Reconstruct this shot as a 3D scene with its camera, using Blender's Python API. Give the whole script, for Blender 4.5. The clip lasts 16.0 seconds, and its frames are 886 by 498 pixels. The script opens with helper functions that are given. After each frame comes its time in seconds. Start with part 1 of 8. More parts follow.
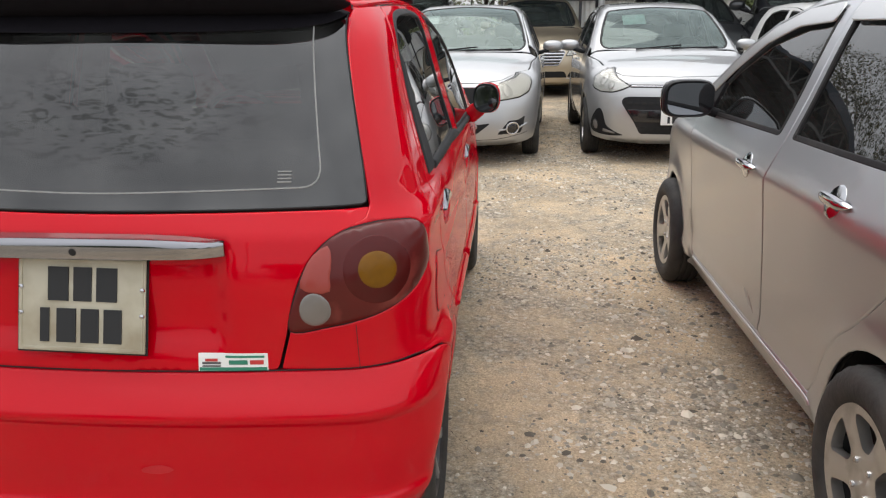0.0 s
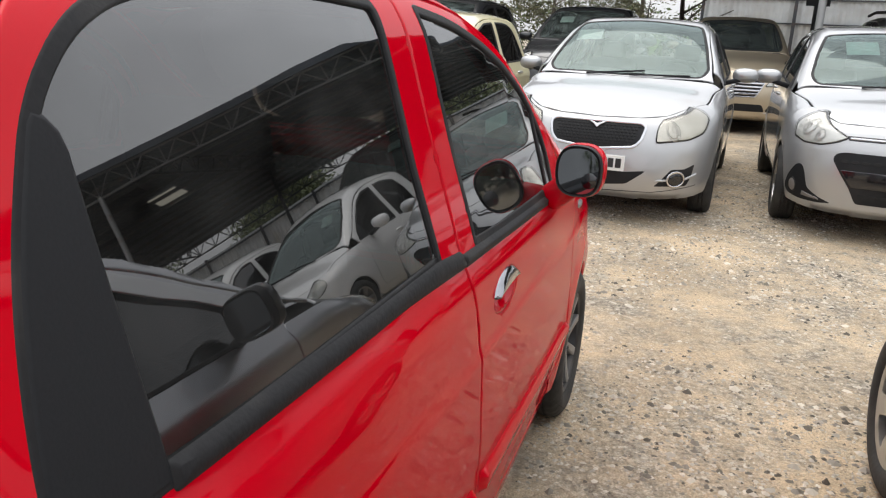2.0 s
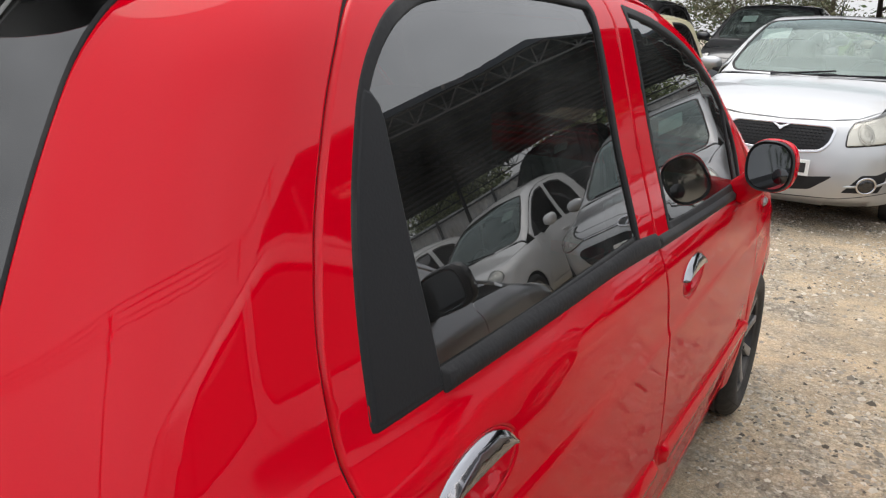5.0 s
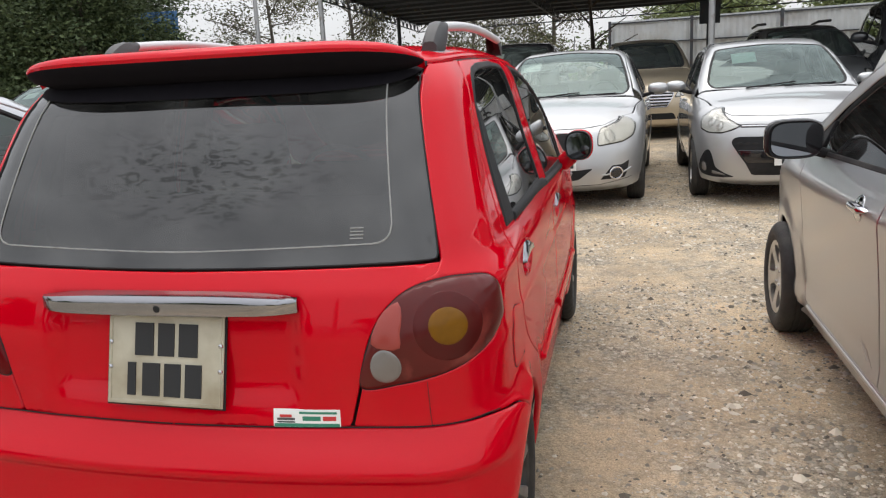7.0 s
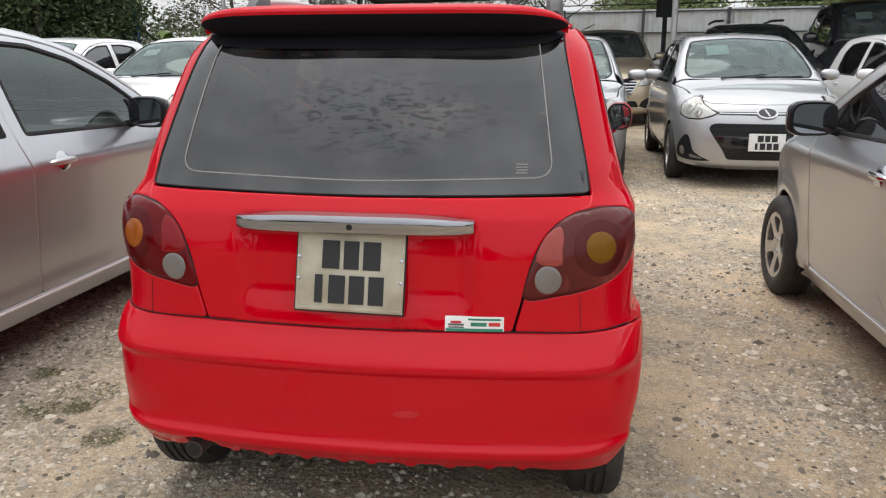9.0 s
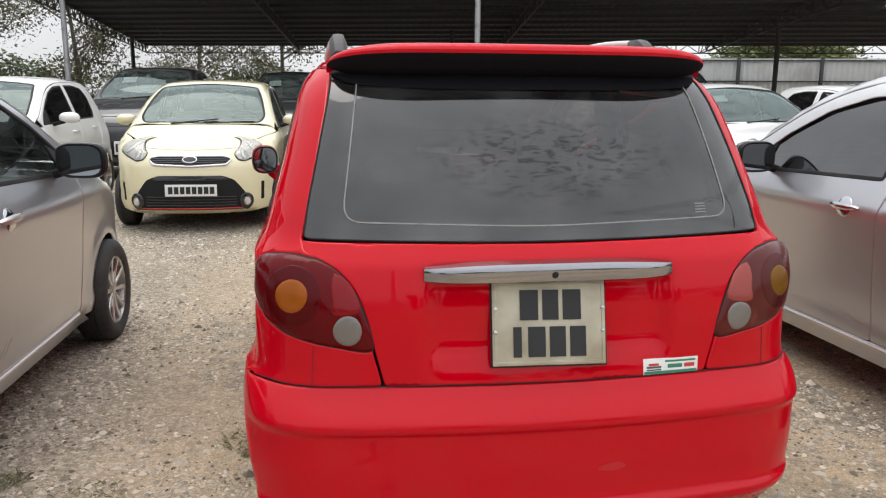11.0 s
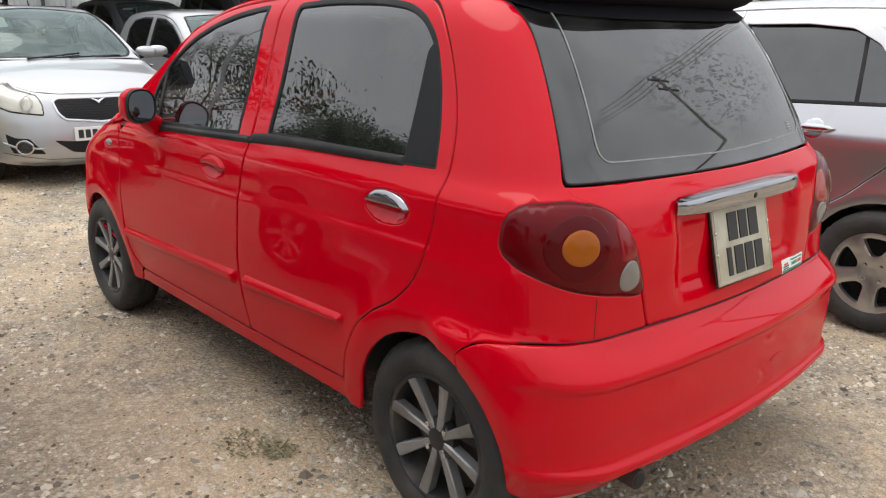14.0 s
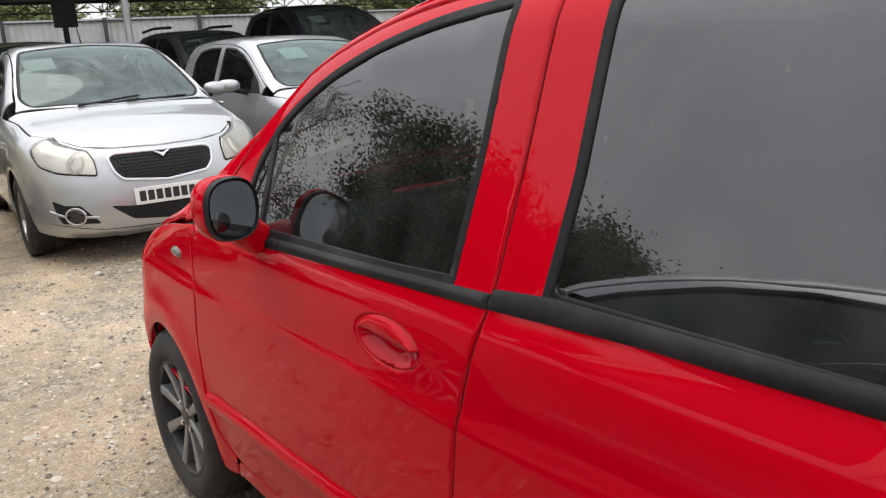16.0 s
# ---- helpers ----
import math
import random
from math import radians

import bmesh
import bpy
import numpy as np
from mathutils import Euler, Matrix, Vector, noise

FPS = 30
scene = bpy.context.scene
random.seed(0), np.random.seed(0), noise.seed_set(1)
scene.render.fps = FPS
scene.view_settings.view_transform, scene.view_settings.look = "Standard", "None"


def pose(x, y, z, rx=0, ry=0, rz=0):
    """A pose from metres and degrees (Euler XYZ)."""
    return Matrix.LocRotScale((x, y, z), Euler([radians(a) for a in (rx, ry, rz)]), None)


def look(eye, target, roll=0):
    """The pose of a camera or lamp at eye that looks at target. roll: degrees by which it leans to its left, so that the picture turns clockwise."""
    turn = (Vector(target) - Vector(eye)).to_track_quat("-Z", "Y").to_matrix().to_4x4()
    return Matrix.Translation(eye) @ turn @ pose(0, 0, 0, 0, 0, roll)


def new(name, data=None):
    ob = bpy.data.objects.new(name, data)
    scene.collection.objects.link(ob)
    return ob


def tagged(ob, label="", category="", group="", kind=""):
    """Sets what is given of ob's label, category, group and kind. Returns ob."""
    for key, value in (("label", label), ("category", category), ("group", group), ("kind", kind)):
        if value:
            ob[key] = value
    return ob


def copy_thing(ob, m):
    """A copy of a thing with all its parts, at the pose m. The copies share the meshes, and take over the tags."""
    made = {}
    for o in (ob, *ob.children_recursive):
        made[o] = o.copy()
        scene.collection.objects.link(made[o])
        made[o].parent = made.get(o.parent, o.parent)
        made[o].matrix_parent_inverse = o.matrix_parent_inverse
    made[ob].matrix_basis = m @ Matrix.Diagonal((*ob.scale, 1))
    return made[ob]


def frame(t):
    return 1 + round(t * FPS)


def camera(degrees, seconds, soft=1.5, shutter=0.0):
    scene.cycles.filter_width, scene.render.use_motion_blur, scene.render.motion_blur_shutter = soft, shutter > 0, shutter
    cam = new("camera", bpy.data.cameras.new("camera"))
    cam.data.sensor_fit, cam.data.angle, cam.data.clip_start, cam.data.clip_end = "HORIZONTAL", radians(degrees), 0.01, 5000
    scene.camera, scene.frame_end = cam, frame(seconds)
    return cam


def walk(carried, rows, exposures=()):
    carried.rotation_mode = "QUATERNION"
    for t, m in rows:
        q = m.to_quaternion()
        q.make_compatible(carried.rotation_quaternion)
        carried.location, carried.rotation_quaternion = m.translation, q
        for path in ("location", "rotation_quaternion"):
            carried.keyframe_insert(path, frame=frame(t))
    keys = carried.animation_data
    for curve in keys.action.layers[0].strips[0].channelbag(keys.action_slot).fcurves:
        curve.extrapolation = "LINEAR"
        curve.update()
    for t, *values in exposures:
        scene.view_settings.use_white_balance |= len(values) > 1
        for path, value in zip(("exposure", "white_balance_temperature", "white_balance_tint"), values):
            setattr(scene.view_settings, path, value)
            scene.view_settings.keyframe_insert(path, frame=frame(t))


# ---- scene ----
from mathutils import geometry

cam = camera(59.0, 16.0, 1.2)
PATH = [
    (0, (0.884, -1.508, 1.355), (0.724, 0.406, 0.796), -0.4),
    (0.5, (0.922, -1.119, 1.36), (0.802, 0.792, 0.784), 0.3),
    (1, (1.003, -0.715, 1.345), (0.859, 1.193, 0.763), 1.1),
    (1.5, (1.048, -0.313, 1.335), (0.725, 1.576, 0.762), 2.0),
    (2, (1.052, 0.086, 1.345), (0.468, 1.921, 0.804), 2.9),
    (2.2, (1.088, 0.246, 1.309), (0.323, 2.021, 0.795), 4.7),
    (2.4, (1.117, 0.403, 1.308), (0.162, 2.086, 0.802), 9.0),
    (2.5, (1.119, 0.48, 1.305), (0.108, 2.127, 0.792), 9.9),
    (2.6, (1.131, 0.533, 1.301), (0.086, 2.157, 0.781), 9.6),
    (2.8, (1.149, 0.574, 1.314), (0.074, 2.165, 0.756), 8.8),
    (3, (1.129, 0.617, 1.309), (-0.003, 2.169, 0.751), 6.0),
    (3.2, (1.107, 0.645, 1.318), (-0.11, 2.144, 0.798), 2.4),
    (5.3, (1.023, -0.296, 1.338), (0.175, 1.431, 0.793), 0.6),
    (5.5, (1.013, -0.446, 1.339), (0.252, 1.326, 0.808), -1.3),
    (6, (1.068, -0.843, 1.316), (0.446, 0.988, 0.807), -2.3),
    (6.5, (1.03, -1.205, 1.335), (0.518, 0.674, 0.88), -3.1),
    (7, (0.963, -1.461, 1.365), (0.521, 0.44, 0.926), -3.0),
    (7.5, (0.949, -1.703, 1.353), (0.556, 0.209, 0.917), -2.5),
    (8, (0.922, -1.8, 1.362), (0.566, 0.116, 0.911), -1.5),
    (8.5, (0.735, -1.836, 1.316), (0.416, 0.083, 0.849), -0.7),
    (9, (0.502, -1.876, 1.322), (0.221, 0.044, 0.838), -0.1),
    (9.5, (0.354, -1.842, 1.308), (0.136, 0.088, 0.831), 0.1),
    (9.7, (0.25, -1.817, 1.303), (0.069, 0.118, 0.831), 0.3),
    (11.8, (-1.143, -1.763, 1.323), (-0.454, 0.084, 0.988), -0.6),
    (12, (-1.297, -1.783, 1.342), (-0.525, 0.028, 0.989), -0.7),
    (12.5, (-1.535, -1.654, 1.313), (-0.595, 0.068, 0.927), -0.6),
    (13, (-1.746, -1.493, 1.34), (-0.651, 0.126, 0.915), -0.2),
    (13.5, (-1.924, -1.254, 1.331), (-0.69, 0.243, 0.846), 0.7),
    (14, (-1.914, -0.964, 1.299), (-0.625, 0.469, 0.767), 0.4),
    (14.2, (-1.86, -0.792, 1.314), (-0.598, 0.67, 0.794), -0.3),
    (14.5, (-1.814, -0.558, 1.31), (-0.587, 0.939, 0.809), -1.4),
    (15, (-1.732, -0.172, 1.349), (-0.503, 1.316, 0.825), -2.7),
    (15.5, (-1.538, 0.168, 1.332), (-0.371, 1.712, 0.829), -3.4),
    (16, (-1.377, 0.519, 1.31), (-0.202, 2.061, 0.818), -3.1),
]
walk(cam, [(t, look(*p)) for t, *p in PATH], [(0, 0.56), (1.5, 0.58), (2.5, 0.78), (3.5, 0.76), (5.5, 0.58), (10.0, 0.56), (12.0, 0.62), (13.5, 0.64), (14.5, 0.70), (16, 0.66)])

# ---- light: an overcast sky and a weak, broad sun ----
world = bpy.data.worlds.new("sky")
scene.world = world
world.use_nodes = True
wn, wl = world.node_tree.nodes, world.node_tree.links
wn.clear()
sky = wn.new("ShaderNodeTexSky")
sky.sky_type, sky.sun_disc = "NISHITA", False
sky.sun_elevation, sky.sun_rotation = radians(71), radians(-32)
sky.dust_density, sky.air_density = 4.0, 1.0
grey = wn.new("ShaderNodeMix")
grey.data_type = "RGBA"
grey.inputs[0].default_value = 0.88
grey.inputs[7].default_value = (6.6, 6.7, 6.9, 1)
cloud = wn.new("ShaderNodeTexNoise")
cloud.inputs["Scale"].default_value, cloud.inputs["Detail"].default_value = 2.2, 5.0
ramp = wn.new("ShaderNodeMapRange")
ramp.inputs[1].default_value, ramp.inputs[2].default_value, ramp.inputs[3].default_value, ramp.inputs[4].default_value = 0.3, 0.7, 0.85, 1.12
# an overcast dome is twice as bright overhead as at the horizon
where, split, dome = wn.new("ShaderNodeTexCoord"), wn.new("ShaderNodeSeparateXYZ"), wn.new("ShaderNodeMapRange")
dome.inputs[1].default_value, dome.inputs[2].default_value, dome.inputs[3].default_value, dome.inputs[4].default_value = 0.0, 1.0, 0.76, 1.46
wl.new(where.outputs["Generated"], split.inputs[0])
wl.new(split.outputs["Z"], dome.inputs[0])
over = wn.new("ShaderNodeMath")
over.operation = "MULTIPLY"
bgd, wout = wn.new("ShaderNodeBackground"), wn.new("ShaderNodeOutputWorld")
times = wn.new("ShaderNodeMix")
times.data_type, times.blend_type = "RGBA", "MULTIPLY"
times.inputs[0].default_value = 1.0
wl.new(sky.outputs[0], grey.inputs[6])
wl.new(grey.outputs[2], times.inputs[6])
wl.new(cloud.outputs[0], ramp.inputs[0])
wl.new(ramp.outputs[0], over.inputs[0])
wl.new(dome.outputs[0], over.inputs[1])
# the cloud is thinner, so brighter, on the right
side = wn.new("ShaderNodeMapRange")
side.inputs[1].default_value, side.inputs[2].default_value, side.inputs[3].default_value, side.inputs[4].default_value = -1.0, 1.0, 0.86, 1.14
both_ways = wn.new("ShaderNodeMath")
both_ways.operation = "MULTIPLY"
wl.new(split.outputs["X"], side.inputs[0])
wl.new(over.outputs[0], both_ways.inputs[0])
wl.new(side.outputs[0], both_ways.inputs[1])
wl.new(both_ways.outputs[0], times.inputs[7])
wl.new(times.outputs[2], bgd.inputs[0])
bgd.inputs[1].default_value = 0.125
wl.new(bgd.outputs[0], wout.inputs[0])

sun = new("sun", bpy.data.lights.new("sun", "SUN"))
sun.data.energy, sun.data.angle, sun.data.color = 0.72, radians(45), (1.0, 0.96, 0.9)
sun.matrix_world = look((-5, 9, 28), (0, 1, 0))

# ---- materials ----
def material(name, colour, rough=0.5, metal=0.0, coat=0.0, spread=0.0, grain=40.0, bump=0.0, rough_spread=0.0, dirt=None, dirt_scale=3.0, dirt_at=(0.5, 0.7), spec=0.5, emit=None):
    m = bpy.data.materials.new(name)
    m.use_nodes = True
    n, l = m.node_tree.nodes, m.node_tree.links
    b = n["Principled BSDF"]
    b.inputs["Base Color"].default_value = (*colour, 1)
    b.inputs["Roughness"].default_value, b.inputs["Metallic"].default_value = rough, metal
    b.inputs["Coat Weight"].default_value, b.inputs["Coat Roughness"].default_value = coat, 0.03
    b.inputs["Specular IOR Level"].default_value = spec
    where = n.new("ShaderNodeTexCoord")
    out = None
    if spread or bump or rough_spread:
        fine = n.new("ShaderNodeTexNoise")
        fine.inputs["Scale"].default_value, fine.inputs["Detail"].default_value = grain, 6
        l.new(where.outputs["Object"], fine.inputs["Vector"])
        if spread:
            hue = n.new("ShaderNodeMix")
            hue.data_type = "RGBA"
            hue.inputs[6].default_value = (*[c * (1 - spread) for c in colour], 1)
            hue.inputs[7].default_value = (*[min(1, c * (1 + spread)) for c in colour], 1)
            l.new(fine.outputs[0], hue.inputs[0])
            out = hue.outputs[2]
        if bump:
            bp = n.new("ShaderNodeBump")
            bp.inputs["Strength"].default_value, bp.inputs["Distance"].default_value = bump, 0.01
            l.new(fine.outputs[0], bp.inputs["Height"])
            l.new(bp.outputs[0], b.inputs["Normal"])
        if rough_spread:
            rr = n.new("ShaderNodeMapRange")
            rr.inputs[3].default_value, rr.inputs[4].default_value = max(0, rough - rough_spread), rough + rough_spread
            l.new(fine.outputs[0], rr.inputs[0])
            l.new(rr.outputs[0], b.inputs["Roughness"])
    if dirt:
        big = n.new("ShaderNodeTexNoise")
        big.inputs["Scale"].default_value, big.inputs["Detail"].default_value = dirt_scale, 8
        l.new(where.outputs["Object"], big.inputs["Vector"])
        ra = n.new("ShaderNodeMapRange")
        ra.inputs[1].default_value, ra.inputs[2].default_value = dirt_at
        l.new(big.outputs[0], ra.inputs[0])
        mx = n.new("ShaderNodeMix")
        mx.data_type = "RGBA"
        mx.inputs[7].default_value = (*dirt, 1)
        if out:
            l.new(out, mx.inputs[6])
        else:
            mx.inputs[6].default_value = (*colour, 1)
        l.new(ra.outputs[0], mx.inputs[0])
        out = mx.outputs[2]
    if out:
        l.new(out, b.inputs["Base Color"])
    if emit:
        b.inputs["Emission Color"].default_value, b.inputs["Emission Strength"].default_value = (*emit[:3], 1), emit[3]
    return m


def paint(name, colour, metal=0.0, rough=0.35, dust=(0.32, 0.28, 0.22), dusty=(0.62, 1.0), coat=1.0, spec=0.5, wavy=0.06):
    """Car paint under a clear coat, with thin dust in clouds and faint waviness."""
    m = material(name, colour, rough=rough, metal=metal, coat=coat, dirt=dust, dirt_scale=2.2, dirt_at=dusty, spec=spec)
    n, l = m.node_tree.nodes, m.node_tree.links
    b = n["Principled BSDF"]
    where = n.new("ShaderNodeTexCoord")
    smear = n.new("ShaderNodeTexNoise")
    smear.inputs["Scale"].default_value, smear.inputs["Detail"].default_value = 7.0, 7
    l.new(where.outputs["Object"], smear.inputs["Vector"])
    rr = n.new("ShaderNodeMapRange")
    rr.inputs[1].default_value, rr.inputs[2].default_value, rr.inputs[3].default_value, rr.inputs[4].default_value = 0.35, 0.75, 0.008, 0.05
    l.new(smear.outputs[0], rr.inputs[0])
    l.new(rr.outputs[0], b.inputs["Coat Roughness"])
    wave = n.new("ShaderNodeTexNoise")
    wave.inputs["Scale"].default_value, wave.inputs["Detail"].default_value = 5.0, 1
    l.new(where.outputs["Object"], wave.inputs["Vector"])
    bp = n.new("ShaderNodeBump")
    bp.inputs["Strength"].default_value, bp.inputs["Distance"].default_value = wavy, 0.004
    l.new(wave.outputs[0], bp.inputs["Height"])
    l.new(bp.outputs[0], b.inputs["Coat Normal"])
    return m


def tinted(name, tint, gloss=1.0, rough=0.01, film=0.0, dusty=0.06, streaks=False, cast=(1, 1, 1)):
    """A thin tinted pane: it lets part of the light through and mirrors the rest, more at a slant."""
    m = bpy.data.materials.new(name)
    m.use_nodes = True
    n, l = m.node_tree.nodes, m.node_tree.links
    n.clear()
    out, mix, clear, mirror, fres = n.new("ShaderNodeOutputMaterial"), n.new("ShaderNodeMixShader"), n.new("ShaderNodeBsdfTransparent"), n.new("ShaderNodeBsdfGlossy"), n.new("ShaderNodeFresnel")
    clear.inputs[0].default_value = (*tint, 1)
    mirror.inputs["Color"].default_value, mirror.inputs["Roughness"].default_value = (gloss * cast[0], gloss * cast[1], gloss * cast[2], 1), rough
    fres.inputs["IOR"].default_value = film or 1.6
    where = n.new("ShaderNodeTexCoord")
    haze, hz, hmix = n.new("ShaderNodeBsdfDiffuse"), n.new("ShaderNodeTexNoise"), n.new("ShaderNodeMixShader")
    haze.inputs[0].default_value = (0.30 * cast[0], 0.30 * cast[1], 0.29 * cast[2], 1)
    hz.inputs["Scale"].default_value, hz.inputs["Detail"].default_value = 9.0, 9
    l.new(where.outputs["Object"], hz.inputs["Vector"])
    hr = n.new("ShaderNodeMapRange")
    hr.inputs[1].default_value, hr.inputs[2].default_value, hr.inputs[3].default_value, hr.inputs[4].default_value = 0.3, 0.8, 0.0, 2 * dusty
    l.new(hz.outputs[0], hr.inputs[0])
    l.new(hr.outputs[0], hmix.inputs[0])
    l.new(clear.outputs[0], hmix.inputs[1])
    l.new(haze.outputs[0], hmix.inputs[2])
    wave = n.new("ShaderNodeTexNoise")
    wave.inputs["Scale"].default_value, wave.inputs["Detail"].default_value = 3.0, 1
    l.new(where.outputs["Object"], wave.inputs["Vector"])
    bp = n.new("ShaderNodeBump")
    bp.inputs["Strength"].default_value, bp.inputs["Distance"].default_value = 0.02, 0.002
    l.new(wave.outputs[0], bp.inputs["Height"])
    l.new(bp.outputs[0], mirror.inputs["Normal"])
    if streaks:
        # dried water marks on the film: wavy upright strokes over the middle of the pane
        st, mp, rg = n.new("ShaderNodeTexNoise"), n.new("ShaderNodeMapping"), n.new("ShaderNodeMapRange")
        mp.inputs["Scale"].default_value = (21, 21, 62)
        mp.inputs["Rotation"].default_value = (0, radians(-27), 0)
        st.inputs["Scale"].default_value, st.inputs["Detail"].default_value, st.inputs["Distortion"].default_value = 1.0, 2, 1.6
        l.new(where.outputs["Object"], mp.inputs[0])
        l.new(mp.outputs[0], st.inputs["Vector"])
        rg.inputs[1].default_value, rg.inputs[2].default_value = 0.53, 0.58
        l.new(st.outputs[0], rg.inputs[0])
        ball, bm2, br = n.new("ShaderNodeVectorMath"), n.new("ShaderNodeMapping"), n.new("ShaderNodeMapRange")
        bm2.inputs["Location"].default_value, bm2.inputs["Scale"].default_value = (-0.12, 0, -10.5), (3.0, 0, 9.0)
        ball.operation = "LENGTH"
        l.new(where.outputs["Object"], bm2.inputs[0])
        l.new(bm2.outputs[0], ball.inputs[0])
        br.inputs[1].default_value, br.inputs[2].default_value, br.inputs[3].default_value, br.inputs[4].default_value = 0.5, 1.2, 0.85, 0.0
        l.new(ball.outputs["Value"], br.inputs[0])
        mu = n.new("ShaderNodeMath")
        mu.operation = "MULTIPLY"
        l.new(rg.outputs[0], mu.inputs[0])
        l.new(br.outputs[0], mu.inputs[1])
        dk = n.new("ShaderNodeMix")
        dk.data_type = "RGBA"
        dk.inputs[6].default_value, dk.inputs[7].default_value = (gloss, gloss, gloss, 1), (0.45, 0.45, 0.45, 1)
        l.new(mu.outputs[0], dk.inputs[0])
        l.new(dk.outputs[2], mirror.inputs["Color"])
    l.new(fres.outputs[0], mix.inputs[0])
    l.new(hmix.outputs[0], mix.inputs[1])
    l.new(mirror.outputs[0], mix.inputs[2])
    l.new(mix.outputs[0], out.inputs[0])
    return m


RED_PAINT = paint("red paint", (0.54, 0.0, 0.009), rough=0.4, coat=0.6, wavy=0.13, dust=(0.30, 0.05, 0.05), dusty=(0.95, 5.0), spec=0.0)
SILVER = paint("silver paint", (0.43, 0.435, 0.44), metal=0.65, rough=0.36)
SILVER_WARM = paint("warm silver paint", (0.505, 0.51, 0.53), metal=0.88, rough=0.31, coat=0.6)
CREAM = paint("cream paint", (0.74, 0.68, 0.44), rough=0.4)
GOLD = paint("champagne paint", (0.52, 0.44, 0.32), metal=0.6, rough=0.36)
WHITE = paint("white paint", (0.78, 0.78, 0.77), rough=0.4)
BLACK_PAINT = paint("black paint", (0.012, 0.013, 0.016), rough=0.4)
GREY_PAINT = paint("grey paint", (0.10, 0.105, 0.11), metal=0.4, rough=0.38)
SEALER = material("dark sealer", (0.012, 0.012, 0.012), 0.85, spread=0.2)
RUBBER = material("black rubber", (0.016, 0.016, 0.017), 0.6, spread=0.3, grain=120, bump=0.1, spec=0.2, dirt=(0.06, 0.057, 0.052), dirt_scale=5, dirt_at=(0.5, 0.85))
PLASTIC = material("black plastic", (0.014, 0.0145, 0.016), 0.5, spread=0.15, grain=300, bump=0.05, spec=0.2, dirt=(0.04, 0.038, 0.036), dirt_scale=4, dirt_at=(0.55, 0.9))
GLOSS_BLACK = material("gloss black", (0.01, 0.01, 0.012), 0.12, coat=0.6)
TYRE = material("tyre rubber", (0.022, 0.0215, 0.021), 0.75, spread=0.3, grain=60, bump=0.25, dirt=(0.055, 0.050, 0.043), dirt_scale=7, dirt_at=(0.45, 0.8))
CHROME = material("chrome", (0.55, 0.55, 0.57), 0.05, metal=1.0, rough_spread=0.04, grain=25)
SATIN = material("satin steel", (0.62, 0.62, 0.62), 0.32, metal=0.9, rough_spread=0.08, grain=20)
ALLOY = material("alloy", (0.52, 0.505, 0.485), 0.30, metal=0.85, dirt=(0.16, 0.14, 0.12), dirt_scale=9, dirt_at=(0.5, 0.85))
DARK_ALLOY = material("dark alloy", (0.03, 0.03, 0.032), 0.38, metal=0.3, dirt=(0.13, 0.115, 0.095), dirt_scale=9, dirt_at=(0.5, 0.85))
LENS_RED = material("red lens", (0.11, 0.001, 0.003), 0.12, coat=0.15, spread=0.35, grain=6, spec=0.12)
LENS_DEEP = material("deep red lens", (0.080, 0.0007, 0.002), 0.14, coat=0.15, spread=0.3, grain=9, spec=0.12)
LENS_FADED = material("faded red lens", (0.095, 0.008, 0.007), 0.28, coat=0.22, spread=0.35, grain=7, dirt=(0.30, 0.062, 0.050), dirt_scale=9, dirt_at=(0.54, 0.80), spec=0.25)
LENS_BOWL = material("smoky red lens", (0.076, 0.0065, 0.006), 0.25, coat=0.15, spread=0.4, grain=11, spec=0.2)
LENS_PINK = material("pale red lens", (0.30, 0.050, 0.040), 0.22, coat=0.3, spread=0.12, grain=8, spec=0.3)
LENS_BRIGHT = material("bright red lens", (0.20, 0.001, 0.004), 0.15, coat=0.25, spec=0.2)
LENS_AMBER = material("amber lens", (0.30, 0.075, 0.003), 0.2, coat=0.2, spread=0.2, grain=30, spec=0.2)
LENS_AMBER_DULL = material("dull amber lens", (0.17, 0.072, 0.001), 0.28, coat=0.15, spread=0.35, grain=30, spec=0.2)
LENS_GREY = material("milky clear lens", (0.17, 0.155, 0.145), 0.25, coat=0.4, spread=0.2, grain=14)
LENS_CLEAR = tinted("clear lamp cover", (0.90, 0.90, 0.88), dusty=0.03)
LAMP_YELLOWED = tinted("yellowed lamp cover", (0.90, 0.88, 0.82), dusty=0.04)
LAMP_RIM = material("lamp rim", (0.34, 0.34, 0.33), 0.35, metal=0.5)
REFLECTOR = material("lamp reflector", (0.70, 0.70, 0.68), 0.24, metal=0.55, rough_spread=0.08, grain=18)
GLASS_TINT = tinted("tinted glass", (0.07, 0.073, 0.075), film=2.1, dusty=0.05)
GLASS_DARK = tinted("dark tinted glass", (0.03, 0.031, 0.033), film=2.0, dusty=0.04)
GLASS_REAR = tinted("filmed rear glass", (0.055, 0.058, 0.06), film=1.75, rough=0.02, dusty=0.07, streaks=True)
GLASS_PALE = tinted("pale green glass", (0.55, 0.61, 0.58), dusty=0.05)
# its thick pale haze stands in for softly mirrored sky
GLASS_SCREEN = tinted("hazy windscreen glass", (0.40, 0.47, 0.45), dusty=0.20, cast=(0.72, 0.86, 0.84))
FILM_EDGE = material("pale film edge", (0.27, 0.27, 0.26), 0.6)
SCOOP = material("matt black", (0.010, 0.009, 0.012), 0.8, spec=0.1, spread=0.2)
